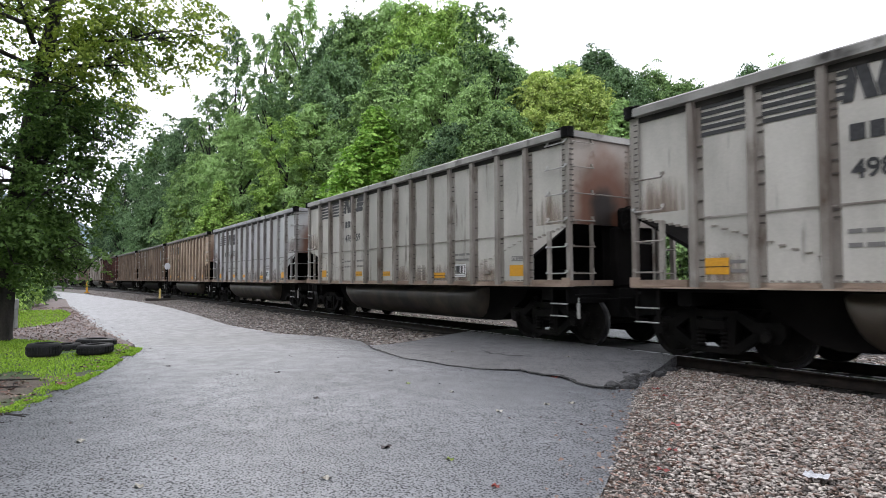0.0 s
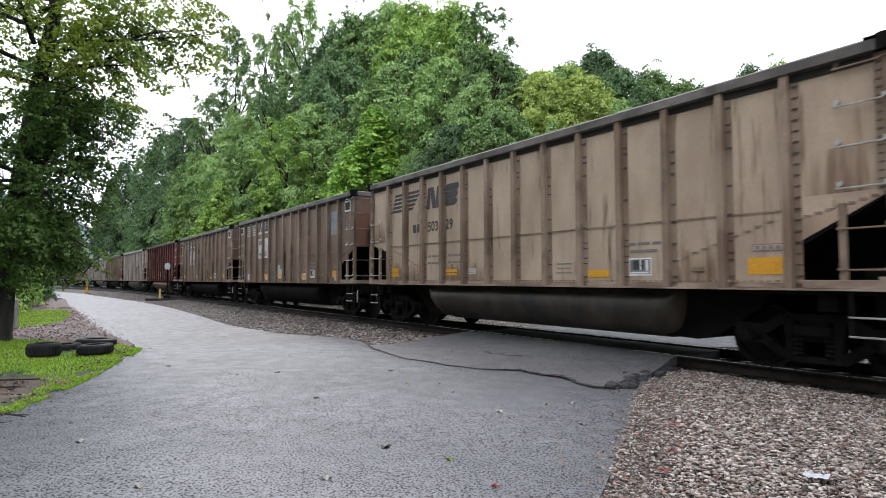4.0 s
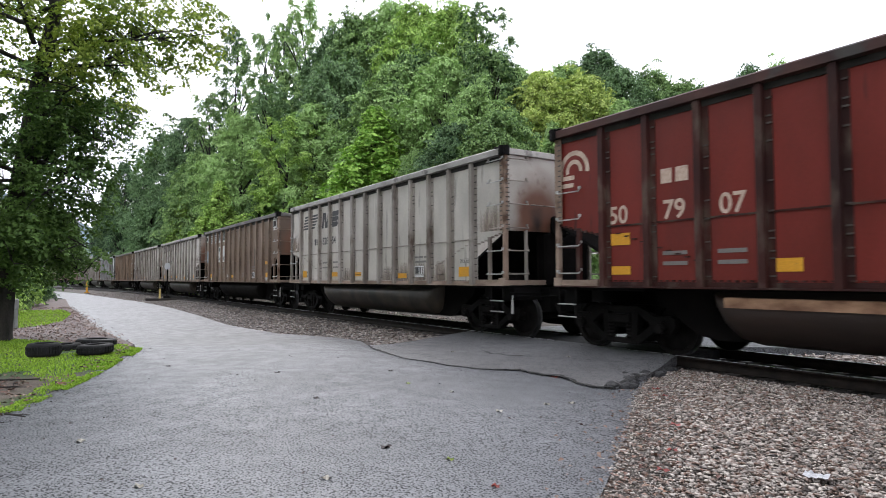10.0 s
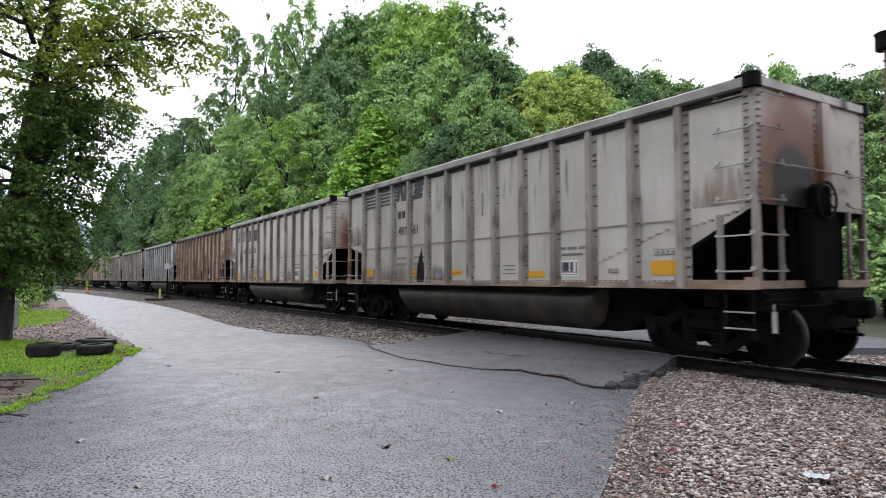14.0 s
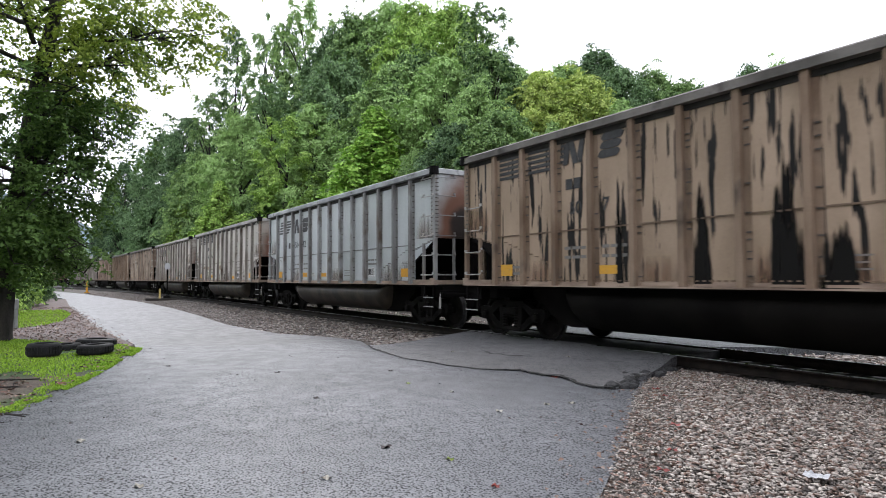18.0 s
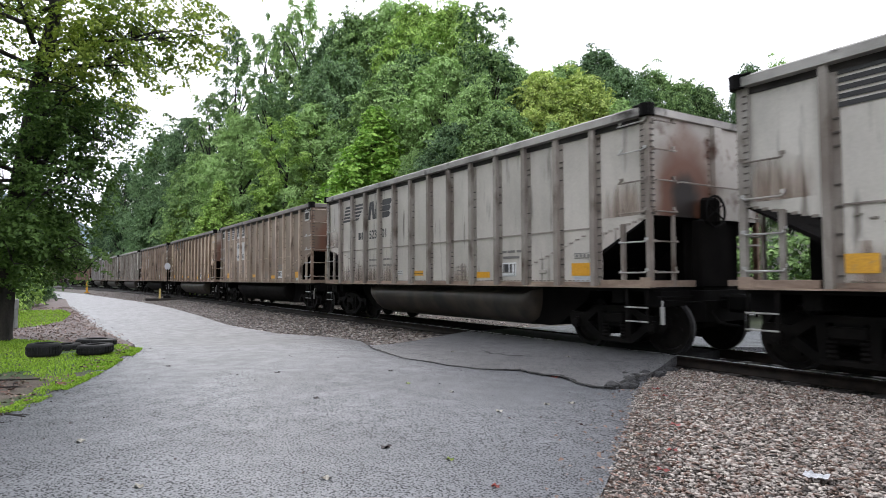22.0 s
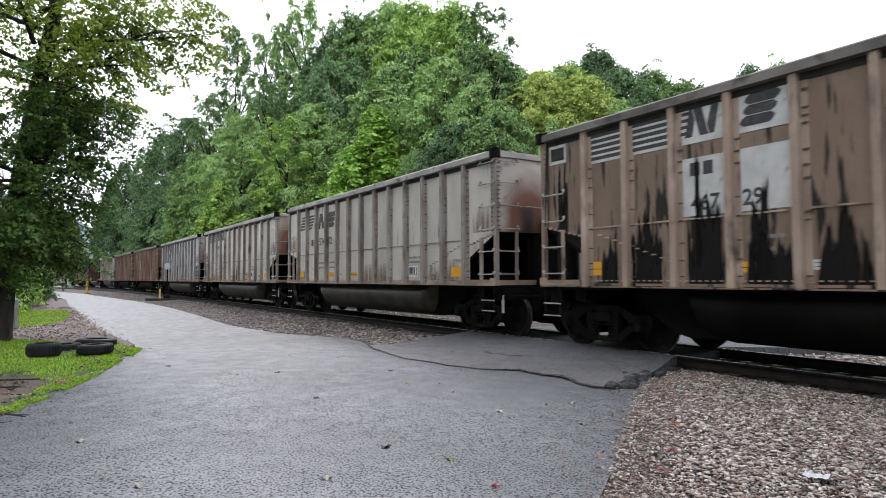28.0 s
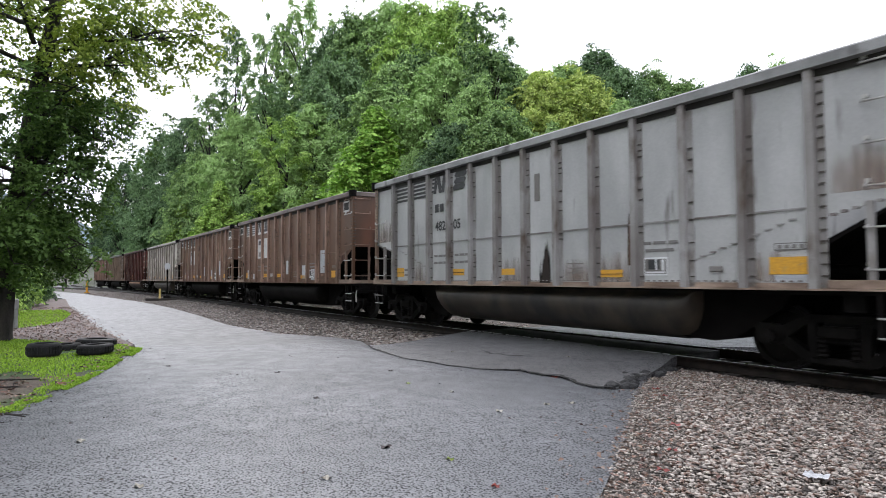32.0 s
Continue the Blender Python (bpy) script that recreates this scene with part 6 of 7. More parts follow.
def coal_car(colour, scheme, number, label, seed):
    """A high-sided coal car: body, ribs, ladders, couplers, trucks and its painted marks. Its origin is on the rail tops."""
    rn = random.Random(seed)
    car = tagged(new("coal_car"), label, "coal car", "cars of the coal train")
    body, rib, end = M[colour], M[colour + "_rib"], M[colour + "_end"]
    if seed - 100 in (1, 9, 13, 16, 19):
        end = M["burnt_end"]
    for turn in (Matrix.Identity(4), FLIP):
        piece("side_sheet", C["side"], body, car, turn)
        for x in RIBS:
            piece("rib", C["rib"], rib, car, turn @ Matrix.Translation((x, 0, 0)))
            if turn is not FLIP:
                tagged(piece("rib_flange", C["rib_bolts_%d" % (0 if x == RIBS[-1] else rn.randint(1, 3))], M["bolt"], car, Matrix.Translation((x, 0, 0))), kind="stuff")
        piece("top_chord", C["chord"], M[colour + "_chord"], car, turn)
        piece("chord_angle", C["under_chord"], M["grime_shade"], car, turn)
        tagged(piece("seam_strip", C["seam"], rib, car, turn), kind="stuff")
        tagged(piece("rivet_strip", C["bolts"], rib, car, turn), kind="stuff")
        tagged(piece("rivet_strip", C["bolts"], rib, car, turn @ Matrix.Diagonal((-1, 1, 1, 1))), kind="stuff")
        piece("side_sill", C["sill"], rib if colour == "red" else body if colour in ("brown", "rustbrown", "brown_streaked", "taupe") else M["sill_dust"], car, turn)
        piece("end_sheet", C["end"], end, car, turn, "end sheet stained with rust and coal dust")
        piece("end_chord", C["end_chord"], M[colour + "_chord"], car, turn)
        # bulkhead and slope sheet carry the opening's shade as black colour
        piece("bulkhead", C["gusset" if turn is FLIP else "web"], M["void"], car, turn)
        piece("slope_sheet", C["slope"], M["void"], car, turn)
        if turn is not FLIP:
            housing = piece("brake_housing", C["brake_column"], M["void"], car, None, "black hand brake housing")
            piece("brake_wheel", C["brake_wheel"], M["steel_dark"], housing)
        piece("end_handrail", C["end_rail"], rib, car, turn)
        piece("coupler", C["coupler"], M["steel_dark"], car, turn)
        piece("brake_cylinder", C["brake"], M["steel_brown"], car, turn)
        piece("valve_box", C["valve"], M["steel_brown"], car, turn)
        for mirror in (Matrix.Identity(4), Matrix.Diagonal((-1, 1, 1, 1))):
            t = turn @ mirror
            lead = mirror[0][0] > 0
            piece("end_sill", C["end_sill"], M["sill_dust"], car, t)
            piece("corner_post", C["post"], M["post_rust"] if rn.random() < 0.35 else body if colour in ("brown", "rustbrown", "brown_streaked", "taupe") else rib, car, t)
            tagged(piece("post_flange", C["post_bolts"], M["bolt"], car, t), kind="stuff")
            piece("corner_cap", C["cap"], M["steel_dark"], car, t)
            if lead:
                piece("uncoupling_lever", C["cut_lever"], M["galv"], car, t)
            piece("ladder_post", C["ladder_post"], rib, car, t)
            piece("end_ladder_post", C["end_ladder_post"], rib, car, t)
            step = piece("sill_step", C["step"], M["steel_brown"], car, t)
            piece("step_rung", C["step_rung"], M["galv"], step)
            for z in (RZ if lead else RZ[:4]):
                piece("grab_iron", C["grab"], M["galv"] if rn.random() < 0.8 else rib, car, t @ Matrix.Translation((0, 0, z)))
                if lead or z < 3:
                    piece("grab_iron", C["end_grab"], rib, car, t @ Matrix.Translation((0, 0, z)))
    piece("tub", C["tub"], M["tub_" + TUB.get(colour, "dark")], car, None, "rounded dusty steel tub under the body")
    for turn in (Matrix.Identity(4), FLIP):
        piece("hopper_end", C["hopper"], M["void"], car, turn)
    if colour == "red":
        bm = bmesh.new()
        prism(bm, [(-1.465, 0.86), (-1.465, 1.0), (-1.43, 1.01), (-1.43, 0.86)], -3.5, 3.5, "x")
        part("tub_band", bm, M["band_rust"], car, "orange rust band along the tub")
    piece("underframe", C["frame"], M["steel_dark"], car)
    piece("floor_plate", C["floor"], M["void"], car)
    wheels = []
    for s in (-1, 1):
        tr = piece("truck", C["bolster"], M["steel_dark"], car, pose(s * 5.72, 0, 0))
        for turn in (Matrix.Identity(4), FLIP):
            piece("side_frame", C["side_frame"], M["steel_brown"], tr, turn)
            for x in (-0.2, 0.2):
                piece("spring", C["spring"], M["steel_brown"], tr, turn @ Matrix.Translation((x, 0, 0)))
        for a in (-0.889, 0.889):
            w = new("wheelset", C["wheelset"])
            w.parent, w.matrix_basis = tr, pose(a, 0, AXLE_R)
            wheels.append((w, a))
    marks(car, colour, scheme, number, rn)
    if colour == "red":
        car.scale.x = 1.017  # these cars are a little longer
    return car, wheels


def plate(car, name, x, z, w, h, material, lift=0.0, label=""):
    return piece(name, C["plate"], material, car, Matrix.Translation((x, FACE - lift, z)) @ Matrix.Diagonal((w, 1, h, 1)), label)


def marks(car, colour, scheme, number, rn):
    """Emblem, number, reflectors, small plates and stencils on the side that faces the road."""
    dark_car = colour in ("brown", "taupe", "rustbrown", "brown_streaked")
    ink = M["ink"]
    if scheme == "plain":
        plate(car, "reflector", bay(1) - 0.1, 1.5, 0.3, 0.18, M["yellow_worn"])
        return
    if scheme == "red":
        bm = bmesh.new()
        for r0, r1 in ((0.13, 0.21), (0.29, 0.38)):
            for k in range(12):
                a0, a1 = math.pi * (-0.05 + 0.095 * k), math.pi * (-0.05 + 0.095 * (k + 1))
                bm.faces.new([bm.verts.new((r * math.cos(a), 0, r * math.sin(a))) for r, a in ((r0, a0), (r1, a0), (r1, a1), (r0, a1))])
        box(bm, -0.40, 0.0, -0.002, 0.002, -0.16, -0.08)
        box(bm, -0.42, -0.02, -0.002, 0.002, -0.30, -0.22)
        em = part("emblem", bm, M["cream"], car, "plain cream curved emblem bars")
        em.matrix_basis = Matrix.Translation((-6.42, FACE, 3.28))
        for x, w in ((bay(2) - 0.13, 0.20), (bay(2) + 0.15, 0.22)):
            plate(car, "mark_bar", x, 2.9, w, 0.23, M["cream"])
        for txt, x in (("50", bay(1) - 0.16), ("79", bay(2) + 0.0), ("07", bay(3) + 0.02)) if number else ():
            piece("number", digits(txt, 0.30), M["cream"], car, pose(x, FACE, 2.35))
        for x, z, w, h in ((bay(1) - 0.15, 1.95, 0.46, 0.20), (bay(1) - 0.15, 1.42, 0.46, 0.14), (bay(4) - 0.22, 1.46, 0.48, 0.18), (bay(6) - 0.10, 1.62, 0.50, 0.11), (bay(6) - 0.10, 1.37, 0.50, 0.09), (bay(9) + 0.06, 1.44, 0.54, 0.20), (bay(12) + 0.13, 2.10, 0.50, 0.24), (bay(12) + 0.13, 1.93, 0.50, 0.06), (bay(12) + 0.13, 1.38, 0.50, 0.12)):
            plate(car, "reflector", x, z, w, h, M["yellow"])
        for b in (2, 3):
            for k in range(2):
                plate(car, "small_print", bay(b), 1.68 - 0.16 * k, 0.44, 0.06, M["print_light"])
        plate(car, "notice", bay(7), 1.66, 0.52, 0.40, M["white_primer"])
        stencil_box(car, bay(10) + 0.1, 1.60, 0.55, 0.32)
        plate(car, "rust_patch", bay(7) - 0.1, 3.60, 0.78, 0.43, M["sanded"], 0, "sanded rusty panel high on the side")
        for k in range(4):
            plate(car, "patch_line", bay(7) - 0.1, 3.72 - 0.085 * k, 0.66, 0.022, M["red"], 0.004)
        for k in range(3):
            plate(car, "mark_bar", bay(12) + 0.13, 1.83 - 0.13 * k, 0.5, 0.045, M["cream"])
        plate(car, "mark_bar", bay(11) + 0.1, 1.77, 0.44, 0.06, M["cream"])
        piece("label_holder", C["label_holder"], M["white"], car, pose(bay(11) + 0.15, FACE, 1.60))
        return
    # emblem stripes
    if scheme == "boxed":
        for b in (1, 2):
            if dark_car:
                plate(car, "emblem_ground", bay(b) + 0.03, 3.61, 0.74, 0.55, M["white"])
            for k in range(5):
                plate(car, "emblem_stripe", bay(b) + 0.03, 3.82 - 0.101 * k, 0.74, 0.062, ink, 0.004)
        if dark_car:
            for b in (3, 4):
                plate(car, "emblem_ground", bay(b) + 0.03, 3.61, 0.74, 0.58, M["white"])
                plate(car, "number_ground", bay(b) + 0.03, 2.66, 0.74, 0.88, M["white"])
        dz = 0.0 if dark_car else 0.12
        piece("emblem_block", C["emblem_n"], ink, car, Matrix.Translation((bay(3) + 0.02, FACE - 0.004, 3.63)) @ Matrix.Diagonal((0.52, 1, 0.42, 1)))
        for k in range(4):
            plate(car, "emblem_stripe", bay(3) - 0.26 - 0.012 * k, 3.79 - 0.1 * k, 0.12, 0.05, ink, 0.004)
        piece("emblem_slab", C["emblem_s"], ink, car, Matrix.Translation((bay(4) - 0.02, FACE - 0.004, 3.62)) @ Matrix.Diagonal((0.52, 1, 0.44, 1)))
        for x, w in ((bay(3) - 0.11, 0.17), (bay(3) + 0.11, 0.16)):
            plate(car, "mark_bar", x, 2.925 + dz, w, 0.20, ink, 0.004)
        if number:
            piece("number", digits(number[:3].strip(), 0.23), ink, car, pose(bay(3) + 0.05, FACE - 0.005, 2.40 + dz * 1.5))
            if number[3:]:
                piece("number", digits(number[3:], 0.23), ink, car, pose(bay(4) - 0.15, FACE - 0.005, 2.40 + dz * 1.5))
        else:
            plate(car, "mark_bar", bay(3) + 0.05, 2.40 + dz * 1.5, 0.46, 0.2, M["print_dark"], 0.004)
        if dark_car:
            for x in (-6.45, 6.30):
                plate(car, "window_patch", x, 3.655, 0.46, 0.36, M["white"])
                plate(car, "window_patch", x, 3.655, 0.36, 0.24, M["grime_shade"], 0.004)
    else:
        for k in range(5):
            piece("emblem_stripe", C["stripe_a%d" % k], ink, car, Matrix.Translation((0, FACE, 0)))
            piece("emblem_stripe", C["stripe_b%d" % k], ink, car, Matrix.Translation((0, FACE, 0)))
        piece("emblem_block", C["emblem_n"], ink, car, Matrix.Translation((bay(3) + 0.02, FACE, 3.34)) @ Matrix.Diagonal((0.62, 1, 0.54, 1)))
        piece("emblem_slab", C["emblem_s"], ink, car, Matrix.Translation((bay(4) - 0.10, FACE, 3.33)) @ Matrix.Diagonal((0.62, 1, 0.53, 1)))
        for x in (bay(2) + 0.0, bay(2) + 0.22):
            plate(car, "mark_bar", x, 2.61, 0.16, 0.22, ink)
        if number:
            piece("number", digits(number[:3], 0.25), ink, car, pose(bay(3) + 0.0, FACE, 2.60))
            piece("number", digits(number[3:], 0.25), ink, car, pose(bay(4) - 0.19, FACE, 2.60))
    # load lines: unreadable small lettering
    fine = M["print_light"] if dark_car else M["print_dark"]
    for b in (3, 4):
        for k in range(2):
            for x, w in ((-0.17, 0.16), (0.05, 0.2), (0.24, 0.12)):
                plate(car, "small_print", bay(b) + x, 1.85 - 0.17 * k, w, 0.055, fine)
    for k in range(3):
        plate(car, "small_print", bay(8), 1.56 - 0.085 * k, 0.42 - 0.08 * (k == 1), 0.022, fine)
    yel = M["yellow"] if rn.random() < 0.75 else M["yellow_worn"]
    for b, dx, z, w, h in ((1, -0.18, 1.46, 0.48, 0.24), (4, -0.10, 1.44, 0.48, 0.15), (6, -0.12, 1.43, 0.48, 0.13), (9, -0.08, 1.37, 0.50, 0.13)):
        if rn.random() < 0.9:
            plate(car, "reflector", bay(b) + dx, z, w, h, yel)
            if rn.random() < 0.4:
                plate(car, "reflector_gap", bay(b) + dx, z - 0.01, w, 0.012, M["grime_shade"], 0.004)
    for k in range(2):
        plate(car, "small_print", bay(1) + 0.20, 1.52 - 0.13 * k, 0.22, 0.05, fine)
    plate(car, "reflector", bay(12) + 0.12, 1.45, 0.50, 0.23, yel)
    if rn.random() < 0.5:
        plate(car, "reflector_backing", bay(12) + 0.2, 1.27, 0.52, 0.12, M["white_primer"])
    plate(car, "print_frame", bay(12) + 0.16, 1.70, 0.44, 0.10, fine)
    plate(car, "print_frame", bay(12) + 0.16, 1.70, 0.40, 0.07, M[colour], 0.004)
    for k in range(4):
        plate(car, "small_print", bay(12) + 0.02 + 0.095 * k, 1.70, 0.06, 0.05, fine, 0.008)
    if rn.random() < 0.75:
        plate(car, "notice", bay(5) - 0.18, 1.455, 0.30, 0.13, M["white"])
        for k in range(2):
            plate(car, "small_print", bay(5) - 0.18, 1.48 - 0.05 * k, 0.24, 0.014, fine, 0.004)
    stencil_box(car, bay(10) - 0.1, 1.475, 0.46, 0.29)
    for k in range(2):
        for x, w in ((-0.28, 0.2), (-0.02, 0.24), (0.24, 0.16)):
            plate(car, "small_print", bay(10) + x * (1 - 0.3 * k), 1.85 - 0.12 * k, w, 0.05, fine)
    piece("label_holder", C["label_holder"], M[colour + "_rib"], car, pose(bay(11) + 0.03, FACE, 1.42))


def stencil_box(car, x, z, w, h):
    """A framed inspection stencil: white border, dark and white blocks inside."""
    plate(car, "stencil_border", x, z, w, h, M["stencil_white"])
    plate(car, "stencil_field", x, z, w - 0.05, h - 0.05, M["print_dark"], 0.004)
    plate(car, "stencil_block", x - 0.03, z + 0.03, w * 0.46, h * 0.52, M["ink"], 0.008)
    plate(car, "stencil_bar", x + 0.02, z + 0.03, w * 0.06, h * 0.6, M["stencil_white"], 0.012)
    plate(car, "stencil_bar", x + 0.15, z + 0.02, w * 0.1, h * 0.6, M["stencil_white"], 0.012)
    plate(car, "stencil_bar", x, z - h * 0.33, w * 0.8, h * 0.1, M["stencil_white"], 0.008)


TUB = {"skygrey": "grey", "brown": "dark", "brown_streaked": "dark", "red": "red", "grey": "grey", "bluegrey": "grey", "palegrey": "grey", "tan": "grey", "tan_streaked": "dark", "rustbrown": "dark"}
# tub_dark is dust blackened further, with the shade below the body in it
M["tub_dark"] = mat("tub_shaded_dust", (0.004, 0.0036, 0.0034), (0.010, 0.009, 0.008), scale=1.2, spec=0.05, rough=0.8, bump=0.2, stretch=(1, 1, 0.4))
M["tub_grey"] = mat("tub_grey_dust", (0.024, 0.018, 0.013), (0.064, 0.050, 0.035), scale=1.2, rough=0.6, bump=0.15, stretch=(1, 1, 0.4), c3=(0.012, 0.011, 0.010), c3scale=2, c3lo=0.45, c3hi=0.65)
M["tub_red"] = mat("tub_rusty_red", (0.010, 0.006, 0.005), (0.03, 0.016, 0.011), scale=1.0, rough=0.7, bump=0.2, stretch=(0.5, 1, 2))
M["print_dark"] = mat("faded_dark_print", (0.13, 0.125, 0.118), (0.21, 0.20, 0.19), rough=0.6, bump=0, scale=40)
M["print_light"] = mat("faded_light_print", (0.13, 0.12, 0.11), (0.20, 0.185, 0.17), rough=0.6, bump=0, scale=40)

GREY = "dirty pale grey coal car with ribbed sides and dark emblem bars"
BLUE = "blue-grey steel coal car with ribbed sides and slanted dark emblem"
BROWN = "brown dusty coal car with white number panels"
TAN = "tan weathered coal car with ribbed sides"
RED = "dark red coal car with black ribs and white number"
RUSTY = "rusty brown coal car with faded white panels"
TRAIN = [  # colour, scheme, number, label, shift along the train
    ("grey", "boxed", "498", GREY, -0.1), ("grey", "boxed", "47659", GREY, -0.15), ("bluegrey", "slanted", "51302", BLUE, -0.08),
    ("tan", "slanted", "50329", TAN, 0.1), ("brown", "boxed", "46481", "brown dusty coal car with blue patches and white number panels", 0.32), ("brown", "boxed", "46834", BROWN, 0.24),
    ("red", "red", "507907", RED, 0.14), ("palegrey", "slanted", "52854", GREY, -0.12),
    ("brown", "boxed", "46336", BROWN, -0.29), ("palegrey", "boxed", "49761", GREY, -0.45), ("palegrey", "slanted", "50910", GREY, -0.25),
    ("tan_streaked", "boxed", "50 7", "tan coal car with black coal streaks down its sides", -0.1), ("skygrey", "slanted", "51412", BLUE, -0.01),
    ("grey", "boxed", "47536", GREY, 0), ("palegrey", "slanted", "52301", GREY, -0.12), ("taupe", "boxed", "46845", "taupe dusty coal car with white number panels", -0.19),
    ("tan", "boxed", "50 41", TAN, -0.15), ("brown_streaked", "boxed", "46729", "brown coal car with white number panels and black streaks", 0.03), ("palegrey", "slanted", "53402", GREY, -0.03),
    ("grey", "boxed", "47861", GREY, -0.08), ("bluegrey", "boxed", "48205", "blue-grey ribbed coal car with dark emblem bars", -0.15), ("rustbrown", "boxed", "", RUSTY, -0.33),
    ("rustbrown", "boxed", "", RUSTY, -0.2), ("palegrey", "slanted", "", GREY, -0.1), ("red", "red", "", RED, 0), ("brown", "boxed", "", BROWN, 0), ("rustbrown", "boxed", "", RUSTY, 0),
]
PITCH = 15.2


def run(t):
    """Metres the train has gone at t seconds, from its place at 16 s."""
    u = t - 16
    return 9.1785 * u + 0.02616 * u * u / 2 + 0.000511 * u ** 3 / 6


M["blue_patch"] = mat("pale_blue_primer", (0.13, 0.155, 0.18), (0.20, 0.225, 0.25), scale=2, rough=0.6, bump=0.05, c3=(0.08, 0.07, 0.06), c3scale=3, c3lo=0.6, c3hi=0.75)
M["blue_dark"] = mat("dark_blue_primer", (0.05, 0.055, 0.07), (0.09, 0.10, 0.125), scale=3, rough=0.6, bump=0.05)
M["white_primer"] = mat("white_primer", (0.34, 0.36, 0.38), (0.44, 0.46, 0.48), scale=3, rough=0.6, bump=0.05)


def run_mat(name, tone, seed, lo=0.42, hi=0.60, full=1.0):
    """Coal or paint runs: upright ragged streaks that thin out towards the sides and the top of their sheet, bare between."""
    m = bpy.data.materials.new(name)
    m.use_nodes = True
    n, l = m.node_tree.nodes, m.node_tree.links
    b, out = n["Principled BSDF"], n["Material Output"]
    b.inputs["Base Color"].default_value, b.inputs["Roughness"].default_value = (*tone, 1), 0.75
    b.inputs["Specular IOR Level"].default_value = 0.15
    tc = n.new("ShaderNodeTexCoord")
    sep = n.new("ShaderNodeSeparateXYZ")
    l.new(tc.outputs["Generated"], sep.inputs[0])
    shift = n.new("ShaderNodeMath")
    shift.operation = "MULTIPLY"
    shift.inputs[1].default_value = 50 + seed
    l.new(n.new("ShaderNodeObjectInfo").outputs["Random"], shift.inputs[0])

    def calc(op, a, b0):
        x = n.new("ShaderNodeMath")
        x.operation = op
        for k, v in enumerate((a, b0)):
            if isinstance(v, (int, float)):
                x.inputs[k].default_value = v
            else:
                l.new(v, x.inputs[k])
        return x.outputs[0]

    grains = []
    for stretch in ((9.0, 9.0, 0.8), (26.0, 26.0, 2.6)):
        mp = n.new("ShaderNodeMapping")
        mp.inputs["Scale"].default_value = stretch
        l.new(tc.outputs["Object"], mp.inputs["Vector"])
        l.new(shift.outputs[0], mp.inputs["Location"])
        no = n.new("ShaderNodeTexNoise")
        no.inputs["Scale"].default_value, no.inputs["Detail"].default_value = 1.0, 5
        l.new(mp.outputs[0], no.inputs["Vector"])
        grains.append(no.outputs["Fac"])
    side = calc("POWER", calc("ABSOLUTE", calc("MULTIPLY", calc("SUBTRACT", sep.outputs["X"], 0.5), 2.0), 0.0), 2.5)
    top = calc("POWER", sep.outputs["Z"], 2.0)
    v = calc("ADD", calc("MULTIPLY", grains[0], 1.1), calc("MULTIPLY", grains[1], 0.35))
    v = calc("SUBTRACT", calc("SUBTRACT", v, calc("MULTIPLY", side, 0.45)), calc("MULTIPLY", top, 0.42))
    r = n.new("ShaderNodeMapRange")
    r.interpolation_type = "SMOOTHSTEP"
    r.inputs[1].default_value, r.inputs[2].default_value, r.inputs[4].default_value = lo, hi, full
    l.new(v, r.inputs[0])
    bare = n.new("ShaderNodeBsdfTransparent")
    ms = n.new("ShaderNodeMixShader")
    l.new(r.outputs[0], ms.inputs[0])
    l.new(bare.outputs[0], ms.inputs[1])
    l.new(b.outputs[0], ms.inputs[2])
    l.new(ms.outputs[0], out.inputs["Surface"])
    return m


RUNS = {}
RUN_TONES = {"void": (0.006, 0.0055, 0.005), "steel_brown": (0.035, 0.028, 0.024), "white_primer": (0.38, 0.40, 0.42), "blue_patch": (0.15, 0.175, 0.20), "grime_shade": (0.03, 0.027, 0.025), "print_dark": (0.10, 0.095, 0.09), "rustbrown": (0.085, 0.048, 0.031), "band_rust": (0.23, 0.135, 0.085)}


def stain(car, x, z, w, h, material, seed, name="stain"):
    """A run of coal dust or paint down the side sheet."""
    key = [k for k in RUN_TONES if M[k] is material][0]
    if key not in RUNS:
        RUNS[key] = run_mat(key + "_runs", RUN_TONES[key], len(RUNS), *((0.18, 0.95, 0.34) if key == "band_rust" else ()))
    if ("run", round(w, 2), round(h, 2)) not in DIGITS:
        bm = bmesh.new()
        box(bm, -w * 0.62, w * 0.62, -0.0008, 0.0008, -h * 0.5, h * 0.62)
        DIGITS[("run", round(w, 2), round(h, 2))] = mesh_of("run", bm)
    return piece(name, DIGITS[("run", round(w, 2), round(h, 2))], RUNS[key], car, Matrix.Translation((x, FACE + 0.004 if key == "band_rust" else FACE - 0.010, z)))


